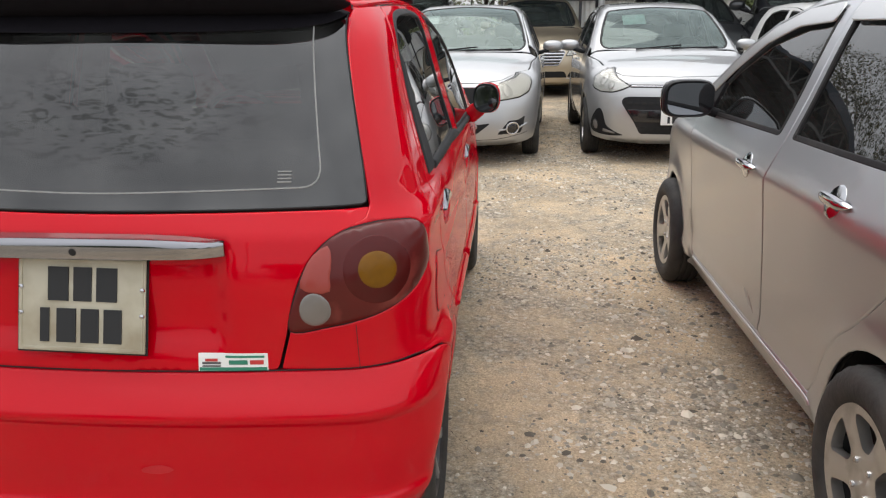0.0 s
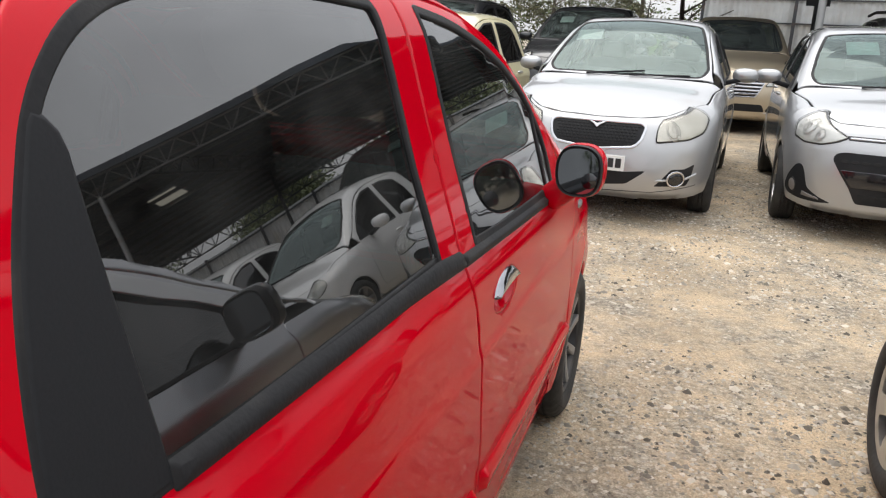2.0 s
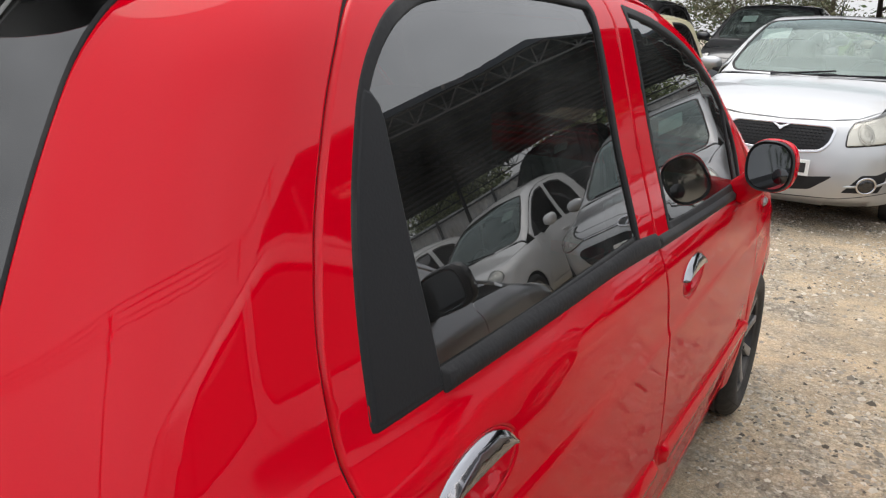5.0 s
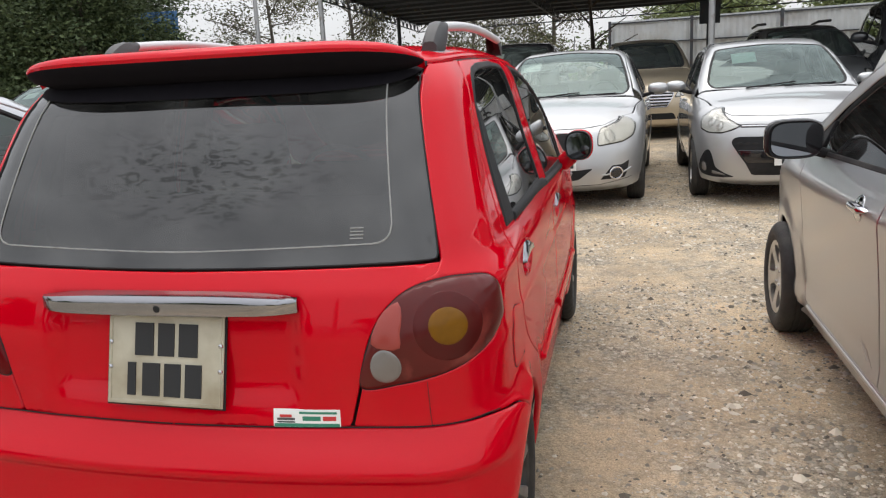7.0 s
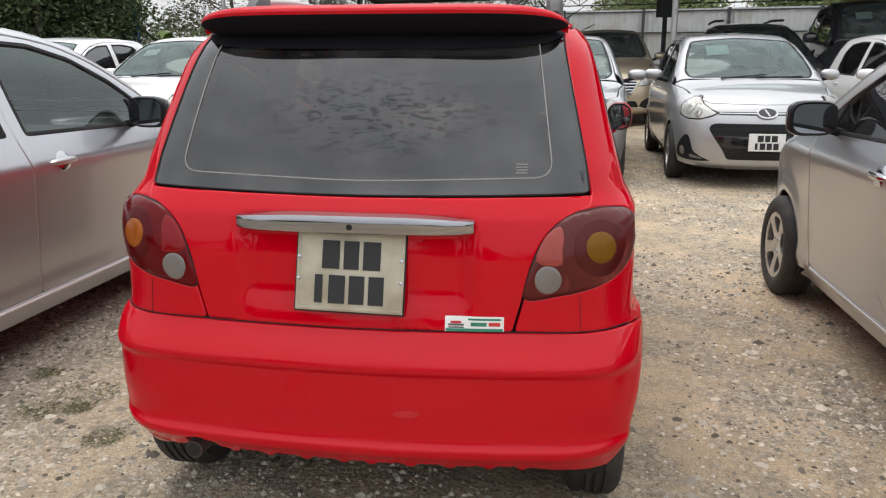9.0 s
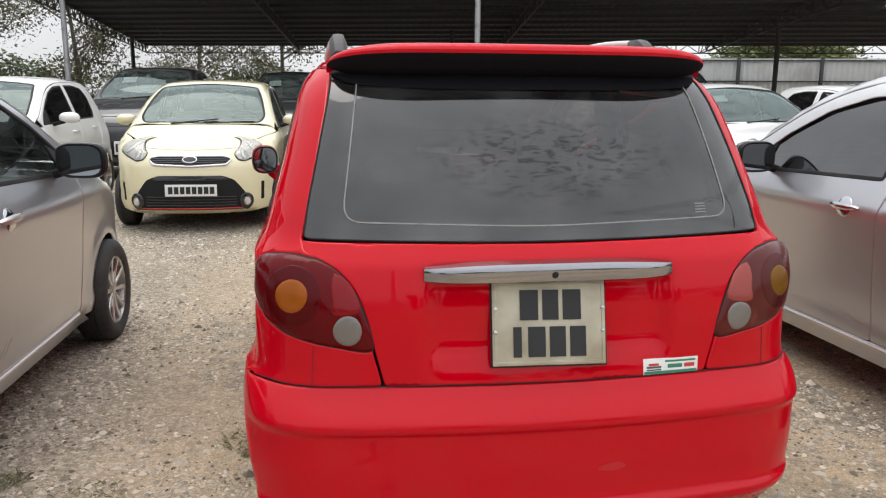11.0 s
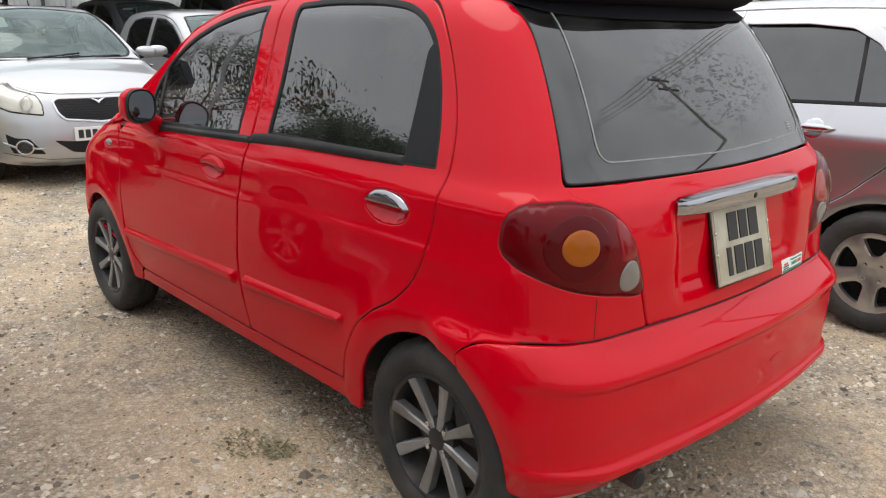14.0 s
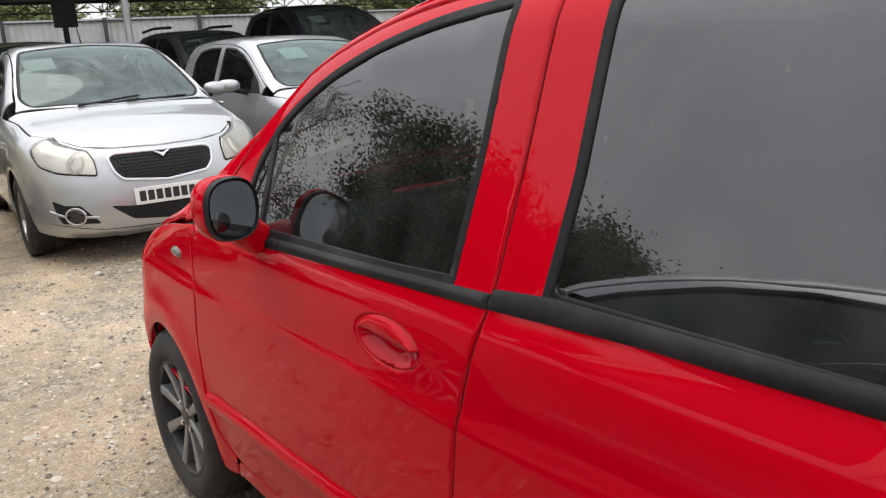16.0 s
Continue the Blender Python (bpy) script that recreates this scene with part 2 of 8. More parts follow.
DIM_ALLOY = material("machined dark alloy", (0.26, 0.26, 0.265), 0.36, metal=0.5, dirt=(0.12, 0.105, 0.09), dirt_scale=9, dirt_at=(0.45, 0.8))
GARNISH = material("dim chrome", (0.34, 0.34, 0.36), 0.10, metal=1.0, rough_spread=0.06, grain=25)
GLASS_CLEAR = tinted("clear green glass", (0.52, 0.58, 0.56), dusty=0.06, cast=(0.9, 1, 0.97))
FRIT = material("black frit", (0.012, 0.012, 0.013), 0.06, coat=0.4, spread=0.2)
PLATE_OLD = material("aged plate", (0.50, 0.47, 0.37), 0.45, spread=0.10, grain=18, dirt=(0.26, 0.21, 0.13), dirt_scale=8, dirt_at=(0.45, 0.8))
PLATE = material("white plate", (0.76, 0.76, 0.74), 0.4, spread=0.04, grain=12)
INK = material("plate ink", (0.015, 0.016, 0.018), 0.5)
PAPER = material("paper", (0.80, 0.82, 0.80), 0.8, spread=0.03, grain=9)
TEAL_PAPER = material("pale teal paper", (0.55, 0.72, 0.68), 0.8, spread=0.05, grain=9)
STICKER_GREEN = material("green print", (0.03, 0.22, 0.14), 0.5)
STICKER_RED = material("red print", (0.55, 0.04, 0.04), 0.5)
CLOTH = material("seat cloth", (0.14, 0.135, 0.13), 0.9, spread=0.3, grain=200, bump=0.3)
CABIN = material("cabin plastic", (0.12, 0.12, 0.12), 0.7, spread=0.15, grain=90)
RUST = material("rusty steel", (0.05, 0.035, 0.028), 0.85, spread=0.5, grain=40, bump=0.4)
GALV = material("galvanised steel", (0.42, 0.43, 0.44), 0.5, metal=0.5, spread=0.15, grain=12, dirt=(0.2, 0.14, 0.09), dirt_scale=6, dirt_at=(0.55, 0.8))


# ---- car bodies ----
def curve(points):
    """A smooth curve through (a, b) pairs, as a function of arrays."""
    a, b = np.array(points, float).T
    d = np.diff(b) / np.diff(a)
    m = np.concatenate(([d[0]], np.where(d[1:] * d[:-1] > 0, 2 * d[1:] * d[:-1] / (d[1:] + d[:-1] + 1e-9), 0), [d[-1]]))

    fine = np.linspace(a[0], a[-1], 3000)
    i = np.clip(np.searchsorted(a, fine) - 1, 0, len(a) - 2)
    h = a[i + 1] - a[i]
    t = (fine - a[i]) / h
    table = (b[i] * (1 + 2 * t) * (1 - t) ** 2 + m[i] * h * t * (1 - t) ** 2
             + b[i + 1] * t * t * (3 - 2 * t) + m[i + 1] * h * t * t * (t - 1))

    def at(v):
        return np.interp(v, fine, table)
    return at


def soft_max(a, b, k):
    h = np.maximum(k - np.abs(a - b), 0) / k
    return np.maximum(a, b) + h * h * k / 4


class Body:
    """A car body as a rounded solid: side, rear, front and top surfaces blended into one another. y runs from rear to front."""

    def __init__(self, side, plan, top, rear, front, low=0.2, bow_rear=0.15, bow_front=0.2, crown=0.1,
                 k_rear=0.3, k_front=0.3, k_top=0.12, wheels=(), flare=0.0, cx=0.35, r=0.45, extra=None, dent=None):
        self.side, self.plan, self.top, self.rear, self.front = map(curve, (side, plan, top, rear, front))
        self.low, self.bow_rear, self.bow_front, self.crown = low, bow_rear, bow_front, crown
        self.k_rear, self.k_front, self.k_top, self.wheels, self.flare, self.extra, self.dent = k_rear, k_front, k_top, wheels, flare, extra, dent
        self.cx, self.r = cx, r
        self.cy, self.fy = rear_of(rear) + r, front_of(front) - r

    def f(self, p):
        x, y, z = np.abs(p[:, 0]), p[:, 1], p[:, 2]
        w = self.side(z) - self.plan(y)
        for wy, wz, wr in self.wheels:
            d = np.hypot(y - wy, z - wz) - wr
            w = w + self.flare * np.exp(-(d / 0.055) ** 2)
        if self.extra:
            w = w + self.extra(y, z)
        back = self.rear(z) + self.bow_rear * x * x
        if self.dent:
            back = back + self.dent(x, z)
        a = soft_max(x - w, back - y, self.k_rear)
        a = soft_max(a, y - self.front(z) + self.bow_front * x * x, self.k_front)
        a = soft_max(a, (z - self.top(y) + self.crown * x * x) * 0.9, self.k_top)
        return np.maximum(a, self.low - z)

    def rays(self, proj, uv):
        u, v = uv[:, 0], uv[:, 1]
        o, d = np.zeros((len(u), 3)), np.zeros((len(u), 3))
        if proj in "RL":
            g = 1 if proj == "R" else -1
            o[:, 0], o[:, 1], o[:, 2], d[:, 0] = 1.3 * g, u, v, -g
        elif proj == "B":
            o[:, 0], o[:, 1], o[:, 2], d[:, 1] = u, self.cy - self.r - 0.6, v, 1
        elif proj == "F":
            o[:, 0], o[:, 1], o[:, 2], d[:, 1] = u, self.fy + self.r + 0.6, v, -1
        elif proj == "T":
            o[:, 0], o[:, 1], o[:, 2], d[:, 2] = u, v, 2.3, -1
        else:
            g, s = np.sign(u), np.abs(u)
            q = 1 if proj == "V" else -1
            yc = self.fy if proj == "V" else self.cy
            arc = self.r * np.pi / 2
            th = np.clip((s - self.cx) / self.r, 0, np.pi / 2)
            far = 1.1
            px = np.minimum(s, self.cx)
            py = yc - q * np.maximum(s - self.cx - arc, 0)
            d[:, 0], d[:, 1] = -g * np.sin(th), -q * np.cos(th)
            o[:, 0], o[:, 1], o[:, 2] = g * px - far * d[:, 0], py - far * d[:, 1], v
        return o, d

    def s_of(self, x, y, proj="W"):
        """The wrap coordinate of a place in plan."""
        q = 1 if proj == "V" else -1
        yc = self.fy if proj == "V" else self.cy
        ax, dy = abs(x), (y - yc) * q
        if ax < self.cx:
            s = ax
        elif dy < 0:
            s = self.cx + self.r * np.pi / 2 - dy
        else:
            s = self.cx + self.r * math.atan2(ax - self.cx, dy)
        return s if x >= 0 else -s

    def march(self, o, d, reach=2.2, n=46):
        lo, hi = np.zeros(len(o)), np.full(len(o), np.nan)
        best, bf = np.zeros(len(o)), np.full(len(o), 9.0)
        for t in np.linspace(0, reach, n):
            v = self.f(o + d * t)
            new_hit = (v <= 0) & np.isnan(hi)
            hi[new_hit] = t
            lo = np.where(np.isnan(hi), t, lo)
            better = (v < bf) & np.isnan(hi)
            best[better], bf = t, np.where(better, v, bf)
        miss = np.isnan(hi)
        hi = np.where(miss, best, hi)
        lo = np.where(miss, best, lo)
        for _ in range(17):
            m = (lo + hi) / 2
            inside = self.f(o + d * m[:, None]) <= 0
            hi, lo = np.where(inside, m, hi), np.where(inside, lo, m)
        return o + d * hi[:, None], miss

    def normal(self, p, e=0.004):
        g = np.stack([self.f(p + e * a) - self.f(p - e * a) for a in np.eye(3)], 1)
        return g / np.maximum(np.linalg.norm(g, axis=1, keepdims=True), 1e-9)

    def cast(self, proj, uv):
        uv = np.asarray(uv, float)
        p, _ = self.march(*self.rays(proj, uv))
        return p, self.normal(p)


def rear_of(points):
    return min(b for a, b in points)


def front_of(points):
    return max(b for a, b in points)


def even_odd(pts, loop):
    """Which of the points lie inside the closed loop."""
    x, y = pts[:, 0][:, None], pts[:, 1][:, None]
    a, b = loop, np.roll(loop, -1, 0)
    cross = (a[:, 1] > y) != (b[:, 1] > y)
    with np.errstate(divide="ignore", invalid="ignore"):
        xi = a[:, 0] + (y - a[:, 1]) * (b[:, 0] - a[:, 0]) / (b[:, 1] - a[:, 1])
    return (np.sum(cross & (x < xi), 1) % 2) == 1


def rounded(points, r=0.02, step=0.025):
    """A closed loop with rounded corners. A point may carry a radius of its own."""
    points = [p for i, p in enumerate(points) if math.dist(p[:2], points[i - 1][:2]) > 1e-4]
    pts = [np.array(p[:2], float) for p in points]
    rad = [p[2] if len(p) > 2 else r for p in points]
    n, out = len(pts), []
    for i in range(n):
        p, a, b = pts[i], pts[i - 1], pts[(i + 1) % n]
        la, lb = np.linalg.norm(a - p), np.linalg.norm(b - p)
        q = min(rad[i], 0.48 * la, 0.48 * lb)
        s, e = p + (a - p) / la * q, p + (b - p) / lb * q
        m = 2 if q < 0.004 else max(3, int(q / 0.006)) if q < 0.03 else 7
        for t in np.linspace(0, 1, m):
            out.append((1 - t) ** 2 * s + 2 * t * (1 - t) * p + t * t * e)
    return dense(np.array(out), step)


def dense(loop, step):
    out = []
    for a, b in zip(loop, np.roll(loop, -1, 0)):
        d = np.linalg.norm(b - a)
        if d < 1e-5:
            continue
        k = max(1, int(np.ceil(d / step)))
        out += [a + (b - a) * j / k for j in range(k)]
    return np.array(out)


def flowing(points, step=0.02):
    """A closed loop that flows smoothly through the points."""
    p = np.array(points, float)
    out = []
    n = len(p)
    for i in range(n):
        a, b, c, d = p[i - 1], p[i], p[(i + 1) % n], p[(i + 2) % n]
        k = max(2, int(np.linalg.norm(c - b) / step))
        for j in range(k):
            t = j / k
            out.append(0.5 * (2 * b + (c - a) * t + (2 * a - 5 * b + 4 * c - d) * t * t + (3 * b - a - 3 * c + d) * t ** 3))
    return np.array(out)


def ellipse(u, v, a, b, n=28, turn=0.0):
    t = np.linspace(0, 2 * np.pi, n, endpoint=False)
    x, y = a * np.cos(t), b * np.sin(t)
    return np.stack([u + x * math.cos(turn) - y * math.sin(turn), v + x * math.sin(turn) + y * math.cos(turn)], 1)


def ring_in(loop, d):
    """The loop drawn in by d."""
    area = np.sum(loop[:, 0] * np.roll(loop[:, 1], -1) - np.roll(loop[:, 0], -1) * loop[:, 1])
    t = np.roll(loop, -1, 0) - np.roll(loop, 1, 0)
    t /= np.maximum(np.linalg.norm(t, axis=1, keepdims=True), 1e-9)
    nrm = np.stack([-t[:, 1], t[:, 0]], 1) * (1 if area > 0 else -1)
    return loop + nrm * d


def link_mesh(name, verts, faces, mat, parent, label="", smooth=True, normals=None):
    me = bpy.data.meshes.new(name)
    me.from_pydata([tuple(v) for v in verts], [], [tuple(f) for f in faces])
    me.materials.append(mat)
    if smooth:
        me.polygons.foreach_set("use_smooth", [True] * len(me.polygons))
    me.update()
    if normals is not None:
        me.normals_split_custom_set_from_vertices([tuple(v) for v in normals])
    ob = new(name, me)
    ob.parent = parent
    if label:
        tagged(ob, label)
    return ob


def part(name, bm, mat, parent, label="", smooth=True):
    """Links a bmesh as one mesh object under a thing or a part."""
    me = bpy.data.meshes.new(name)
    bmesh.ops.recalc_face_normals(bm, faces=bm.faces)
    bm.to_mesh(me)
    bm.free()
    me.materials.append(mat)
    if smooth:
        me.polygons.foreach_set("use_smooth", [True] * len(me.polygons))
        me.set_sharp_from_angle(angle=radians(38))
    ob = new(name, me)
    ob.parent = parent
    if label:
        tagged(ob, label)
    return ob


def patch(name, body, proj, loop, mat, parent, off=0.0, depth=0.014, bevel=0.004, drop=0.6, step=0.03, holes=(), label="", dome=0.0, dome_loop=None, dome_top=None):
    """A panel that lies on the body's surface within the loop, with rolled edges and thickness."""
    from_loops = [np.asarray(loop, float)] + [np.asarray(h, float) for h in holes]
    pts, kind, edges, loops_at = [], [], [], []
    for i, lp in enumerate(from_loops):
        a = len(pts)
        pts += list(lp)
        kind += [0] * len(lp)
        edges += [(a + j, a + (j + 1) % len(lp)) for j in range(len(lp))]
        loops_at.append((a, len(lp)))
        inner = ring_in(lp, bevel if i == 0 else -bevel)
        pts += list(inner)
        kind += [1] * len(lp)
    lp = from_loops[0]
    lo, hi = lp.min(0), lp.max(0)
    gx, gy = np.arange(lo[0] + step * 0.5, hi[0], step), np.arange(lo[1] + step * 0.5, hi[1], step)
    if len(gx) and len(gy):
        g = np.stack(np.meshgrid(gx, gy), -1).reshape(-1, 2)
        g[:, 0] += (np.round((g[:, 1] - lo[1]) / step) % 2) * step * 0.5
        ok = even_odd(g, lp)
        for h in from_loops[1:]:
            ok &= ~even_odd(g, h)
        g = g[ok]
        if len(g):
            rim = np.concatenate(from_loops)
            far = np.min(np.linalg.norm(g[:, None] - rim[None], axis=2), 1)
            g = g[far > max(step * 0.55, bevel * 2)]
            pts += list(g)
            kind += [2] * len(g)
    res = geometry.delaunay_2d_cdt([Vector(p) for p in pts], edges, [], 0, 1e-7)
    uv = np.array([tuple(v) for v in res[0]])
    first = [o[0] if o else 0 for o in res[3]]
    k = np.array([kind[o] for o in first])
    tri = np.array([tuple(t) for t in res[2]])
    mid = uv[tri].mean(1)
    ok = even_odd(mid, lp)
    for h in from_loops[1:]:
        ok &= ~even_odd(mid, h)
    tri = tri[ok]
    P, N = body.cast(proj, uv)
    h = np.where(k == 0, off - bevel * drop, off)
    if dome:
        rim = np.concatenate(from_loops) if dome_loop is None else np.asarray(dome_loop, float)
        far = np.min(np.linalg.norm(uv[:, None] - rim[None], axis=2), 1)
        q = far / (dome_top or max(far.max(), 1e-6))
        h = h + dome * (1 - (1 - np.clip(q, 0, 1)) ** 2)
    V = P + N * h[:, None]
    back = {o: i for i, o in enumerate(first)}
    verts, faces = list(V), []
    if dome:
        M = np.zeros_like(V)
        fn = np.cross(V[tri[:, 1]] - V[tri[:, 0]], V[tri[:, 2]] - V[tri[:, 0]])
        fn *= np.sign(np.sum(fn * N[tri[:, 0]], 1))[:, None]
        for c in range(3):
            np.add.at(M, tri[:, c], fn)
        M = M / np.maximum(np.linalg.norm(M, axis=1, keepdims=True), 1e-12)
    else:
        M = N.copy()
    ns = M
    fl = np.sum(np.cross(V[tri[:, 1]] - V[tri[:, 0]], V[tri[:, 2]] - V[tri[:, 0]]) * N[tri[:, 0]], 1) < 0
    for t, q in zip(tri, fl):
        faces.append((t[0], t[2], t[1]) if q else tuple(t))
    norms = list(ns)
    for li, (a, n) in enumerate(loops_at):
        ring = [back.get(a + j) for j in range(n)]
        inner = [back.get(a + n + j) for j in range(n)]
        base = len(verts)
        good = [j for j in range(n) if ring[j] is not None]
        for j in good:
            r0 = ring[j]
            r1 = inner[j]
            o = V[r0] - V[r1] if r1 is not None else np.zeros(3)
            o = o - N[r0] * np.dot(o, N[r0])
            ln = np.linalg.norm(o)
            o = o / ln if ln > 1e-7 else N[r0]
            mix = N[r0] + o * 0.8
            norms[r0] = mix / np.linalg.norm(mix)
            verts.append(P[r0] + N[r0] * (off - depth))
            norms.append(o)
        m = len(good)
        for q in range(m):
            j, jn = good[q], good[(q + 1) % m]
            f = (ring[j], ring[jn], base + (q + 1) % m, base + q)
            e1, e2 = np.array(verts[f[1]]) - verts[f[0]], np.array(verts[f[3]]) - verts[f[0]]
            faces.append(f if np.dot(np.cross(e1, e2), norms[base + q]) > 0 else f[::-1])
    return link_mesh(name, verts, faces, mat, parent, label, normals=norms)


def tube(name, pts, r, mat, parent, n=8, label="", taper=None):
    """A round bar along a polyline."""
    bm = bmesh.new()
    pts = [Vector(p) for p in pts]
    rings = []
    up = Vector((0, 0, 1))
    for i, p in enumerate(pts):
        d = (pts[min(i + 1, len(pts) - 1)] - pts[max(i - 1, 0)]).normalized()
        a = d.cross(up if abs(d.z) < 0.95 else Vector((1, 0, 0))).normalized()
        b = a.cross(d)
        q = r if taper is None else r + (taper - r) * i / (len(pts) - 1)
        rings.append([bm.verts.new(p + a * q * math.cos(t) + b * q * math.sin(t)) for t in [2 * math.pi * j / n for j in range(n)]])
    for r0, r1 in zip(rings, rings[1:]):
        for j in range(n):
            bm.faces.new((r0[j], r0[(j + 1) % n], r1[(j + 1) % n], r1[j]))
    bm.faces.new(rings[0][::-1])
    bm.faces.new(rings[-1])
    return part(name, bm, mat, parent, label)


def box(bm, c, s, m=None, bev=0.0):
    g = bmesh.ops.create_cube(bm, size=1, matrix=(m or Matrix()) @ Matrix.Translation(c) @ Matrix.Diagonal((*s, 1)))
    if bev:
        es = list({e for v in g["verts"] for e in v.link_edges})
        bmesh.ops.bevel(bm, geom=es, offset=bev, segments=3, affect="EDGES", profile=0.5)
    return bm


def lathe(bm, prof, n=40, m=None, a0=0.0, a1=2 * math.pi):
    """Turns (radius, x) pairs about the x axis."""
    m = m or Matrix()
    closed = abs(a1 - a0 - 2 * math.pi) < 1e-6
    k = n if closed else n + 1
    rings = []
    for i in range(k):
        t = a0 + (a1 - a0) * i / n
        rings.append([bm.verts.new(m @ Vector((x, r * math.cos(t), r * math.sin(t)))) for r, x in prof])
    for i in range(n):
        a, b = rings[i], rings[(i + 1) % k]
        for j in range(len(prof) - 1):
            bm.faces.new((a[j], b[j], b[j + 1], a[j + 1]))
    return bm


def root_of(name, label, category, m, group=""):
    ob = new(name)
    ob.empty_display_size = 0.2
    ob.matrix_world = m
    return tagged(ob, label, category, group)


def wheel(parent, c, sgn, r, rim_r, width, style, tyre_label=""):
    """A wheel at c; its face looks to sgn * x."""
    m = Matrix.Translation(c) @ Matrix.Diagonal((sgn, 1, 1, 1))
    hub = new("wheel")
    hub.parent = parent
    bm = bmesh.new()
    w = width / 2
    s = r - rim_r
    prof = [(rim_r, w - 0.018), (rim_r + 0.012, w - 0.006), (rim_r + s * 0.35, w + 0.002), (rim_r + s * 0.62, w + 0.001), (r - 0.022, w - 0.006), (r - 0.008, w - 0.016), (r, w - 0.030)]
    for gx in (0.5, 0.0, -0.5):
        x = gx * (w - 0.03)
        prof += [(r, x + 0.006), (r - 0.007, x + 0.0045), (r - 0.007, x - 0.0045), (r, x - 0.006)]
    prof += [(r, -w + 0.030), (r - 0.008, -w + 0.016), (r - 0.022, -w + 0.006), (rim_r, -w + 0.01)]
    n = 144 if style == "eight_spoke" else 72
    cols = []
    for i in range(n):
        t = 2 * math.pi * i / n
        cut = i % (n // 36) == 0
        cols.append([bm.verts.new(m @ Vector((x, (a - (0.006 if cut and a > r - 0.012 and abs(x) > w * 0.45 else 0)) * math.cos(t), (a - (0.006 if cut and a > r - 0.012 and abs(x) > w * 0.45 else 0)) * math.sin(t)))) for a, x in prof])
    for i in range(n):
        p, q = cols[i], cols[(i + 1) % n]
        for j in range(len(prof) - 1):
            bm.faces.new((p[j], q[j], q[j + 1], p[j + 1]))
    part("tyre", bm, TYRE, hub)
    dark = style in ("eight_spoke", "cover")
    bm = bmesh.new()
    lathe(bm, [(rim_r + 0.004, w - 0.014), (rim_r - 0.004, w - 0.010), (rim_r - 0.012, w - 0.016), (rim_r - 0.018, w - 0.045), (rim_r - 0.03, -w + 0.02)], 56, m)
    part("rim", bm, ALLOY if not dark else DARK_ALLOY, hub)
    bm = bmesh.new()
    lathe(bm, [(0.0, -0.01), (rim_r - 0.02, -0.01)], 40, m)
    part("brake_disc", bm, RUST if style != "cover" else SEALER, hub)
    if style in ("eight_spoke", "ten_spoke", "five_spoke"):
        k = {"eight_spoke": 8, "ten_spoke": 10, "five_spoke": 5}[style]
        wid = {"eight_spoke": 0.016, "ten_spoke": 0.013, "five_spoke": 0.036}[style]
        for i in range(k):
            bm = bmesh.new()
            rot = m @ Matrix.Rotation(2 * math.pi * (i + 0.3) / k, 4, "X")
            x0, x1 = w - 0.030, w - 0.016
            rows = []
            for q in range(6):
                t = q / 5
                rr = 0.03 + (rim_r - 0.04) * t
                hw = wid * (0.62 + 0.5 * t if style != "five_spoke" else 1.0 + 0.1 * t)
                xf = x0 + (x1 - x0) * t ** 1.5 + 0.004
                rows.append([bm.verts.new(rot @ Vector(v)) for v in ((xf - 0.03, -hw, rr), (xf - 0.004, -hw, rr), (xf, -hw * 0.7, rr), (xf, hw * 0.7, rr), (xf - 0.004, hw, rr), (xf - 0.03, hw, rr))])
            for a, b in zip(rows, rows[1:]):
                for j in range(5):
                    bm.faces.new((a[j], a[j + 1], b[j + 1], b[j]))
            part("spoke", bm, DIM_ALLOY if dark else ALLOY, hub)
        bm = bmesh.new()
        lathe(bm, [(0.0, w - 0.024), (0.024, w - 0.024), (0.030, w - 0.028), (0.06, w - 0.032), (0.062, w - 0.06)], 28, m)
        part("hub_cap", bm, DARK_ALLOY if dark else ALLOY, hub)
        nb = 4
        for i in range(nb):
            t = 2 * math.pi * (i + 0.5) / nb
            bm = bmesh.new()
            lathe(bm, [(0, w - 0.022), (0.008, w - 0.022), (0.009, w - 0.034)], 8, m @ Matrix.Translation((0, 0.046 * math.cos(t), 0.046 * math.sin(t))))
            part("wheel_nut", bm, CHROME, hub)
    else:
        # a cast face with five wide openings between broad spokes
        ring_at = lambda r, n: ellipse(0, 0, r, r, n)
        loops = [ring_at(rim_r + 0.003, 72)]
        for i in range(5):
            a = 2 * math.pi * (i + 0.25) / 5
            shape = [(0.070, -0.016), (0.074, 0.018), (0.120, 0.052), (rim_r - 0.034, 0.064), (rim_r - 0.022, 0.030), (rim_r - 0.021, -0.022), (rim_r - 0.030, -0.058), (0.118, -0.040)]
            loops.append(rounded([(u * math.cos(a) - v * math.sin(a), u * math.sin(a) + v * math.cos(a), 0.016) for u, v in shape], 0.016, 0.008))
        flat, edges, starts = [], [], []
        for lp in loops:
            starts.append((len(flat), len(lp)))
            edges += [(len(flat) + j, len(flat) + (j + 1) % len(lp)) for j in range(len(lp))]
            flat += list(lp)
        hole_edge = np.concatenate(loops)
        inside = np.concatenate([ring_at(r, k) for r, k in ((0.022, 10), (0.040, 16), (0.058, 24), (0.080, 30), (0.102, 36), (0.124, 44), (0.146, 52), (rim_r - 0.010, 60))])
        ok = even_odd(inside, loops[0]) & (np.min(np.linalg.norm(inside[:, None] - hole_edge[None], axis=2), 1) > 0.005)
        for lp in loops[1:]:
            ok &= ~even_odd(inside, lp)
        flat += list(inside[ok])
        res = geometry.delaunay_2d_cdt([Vector(p) for p in flat], edges, [], 0, 1e-7)
        uv = np.array([tuple(v) for v in res[0]])
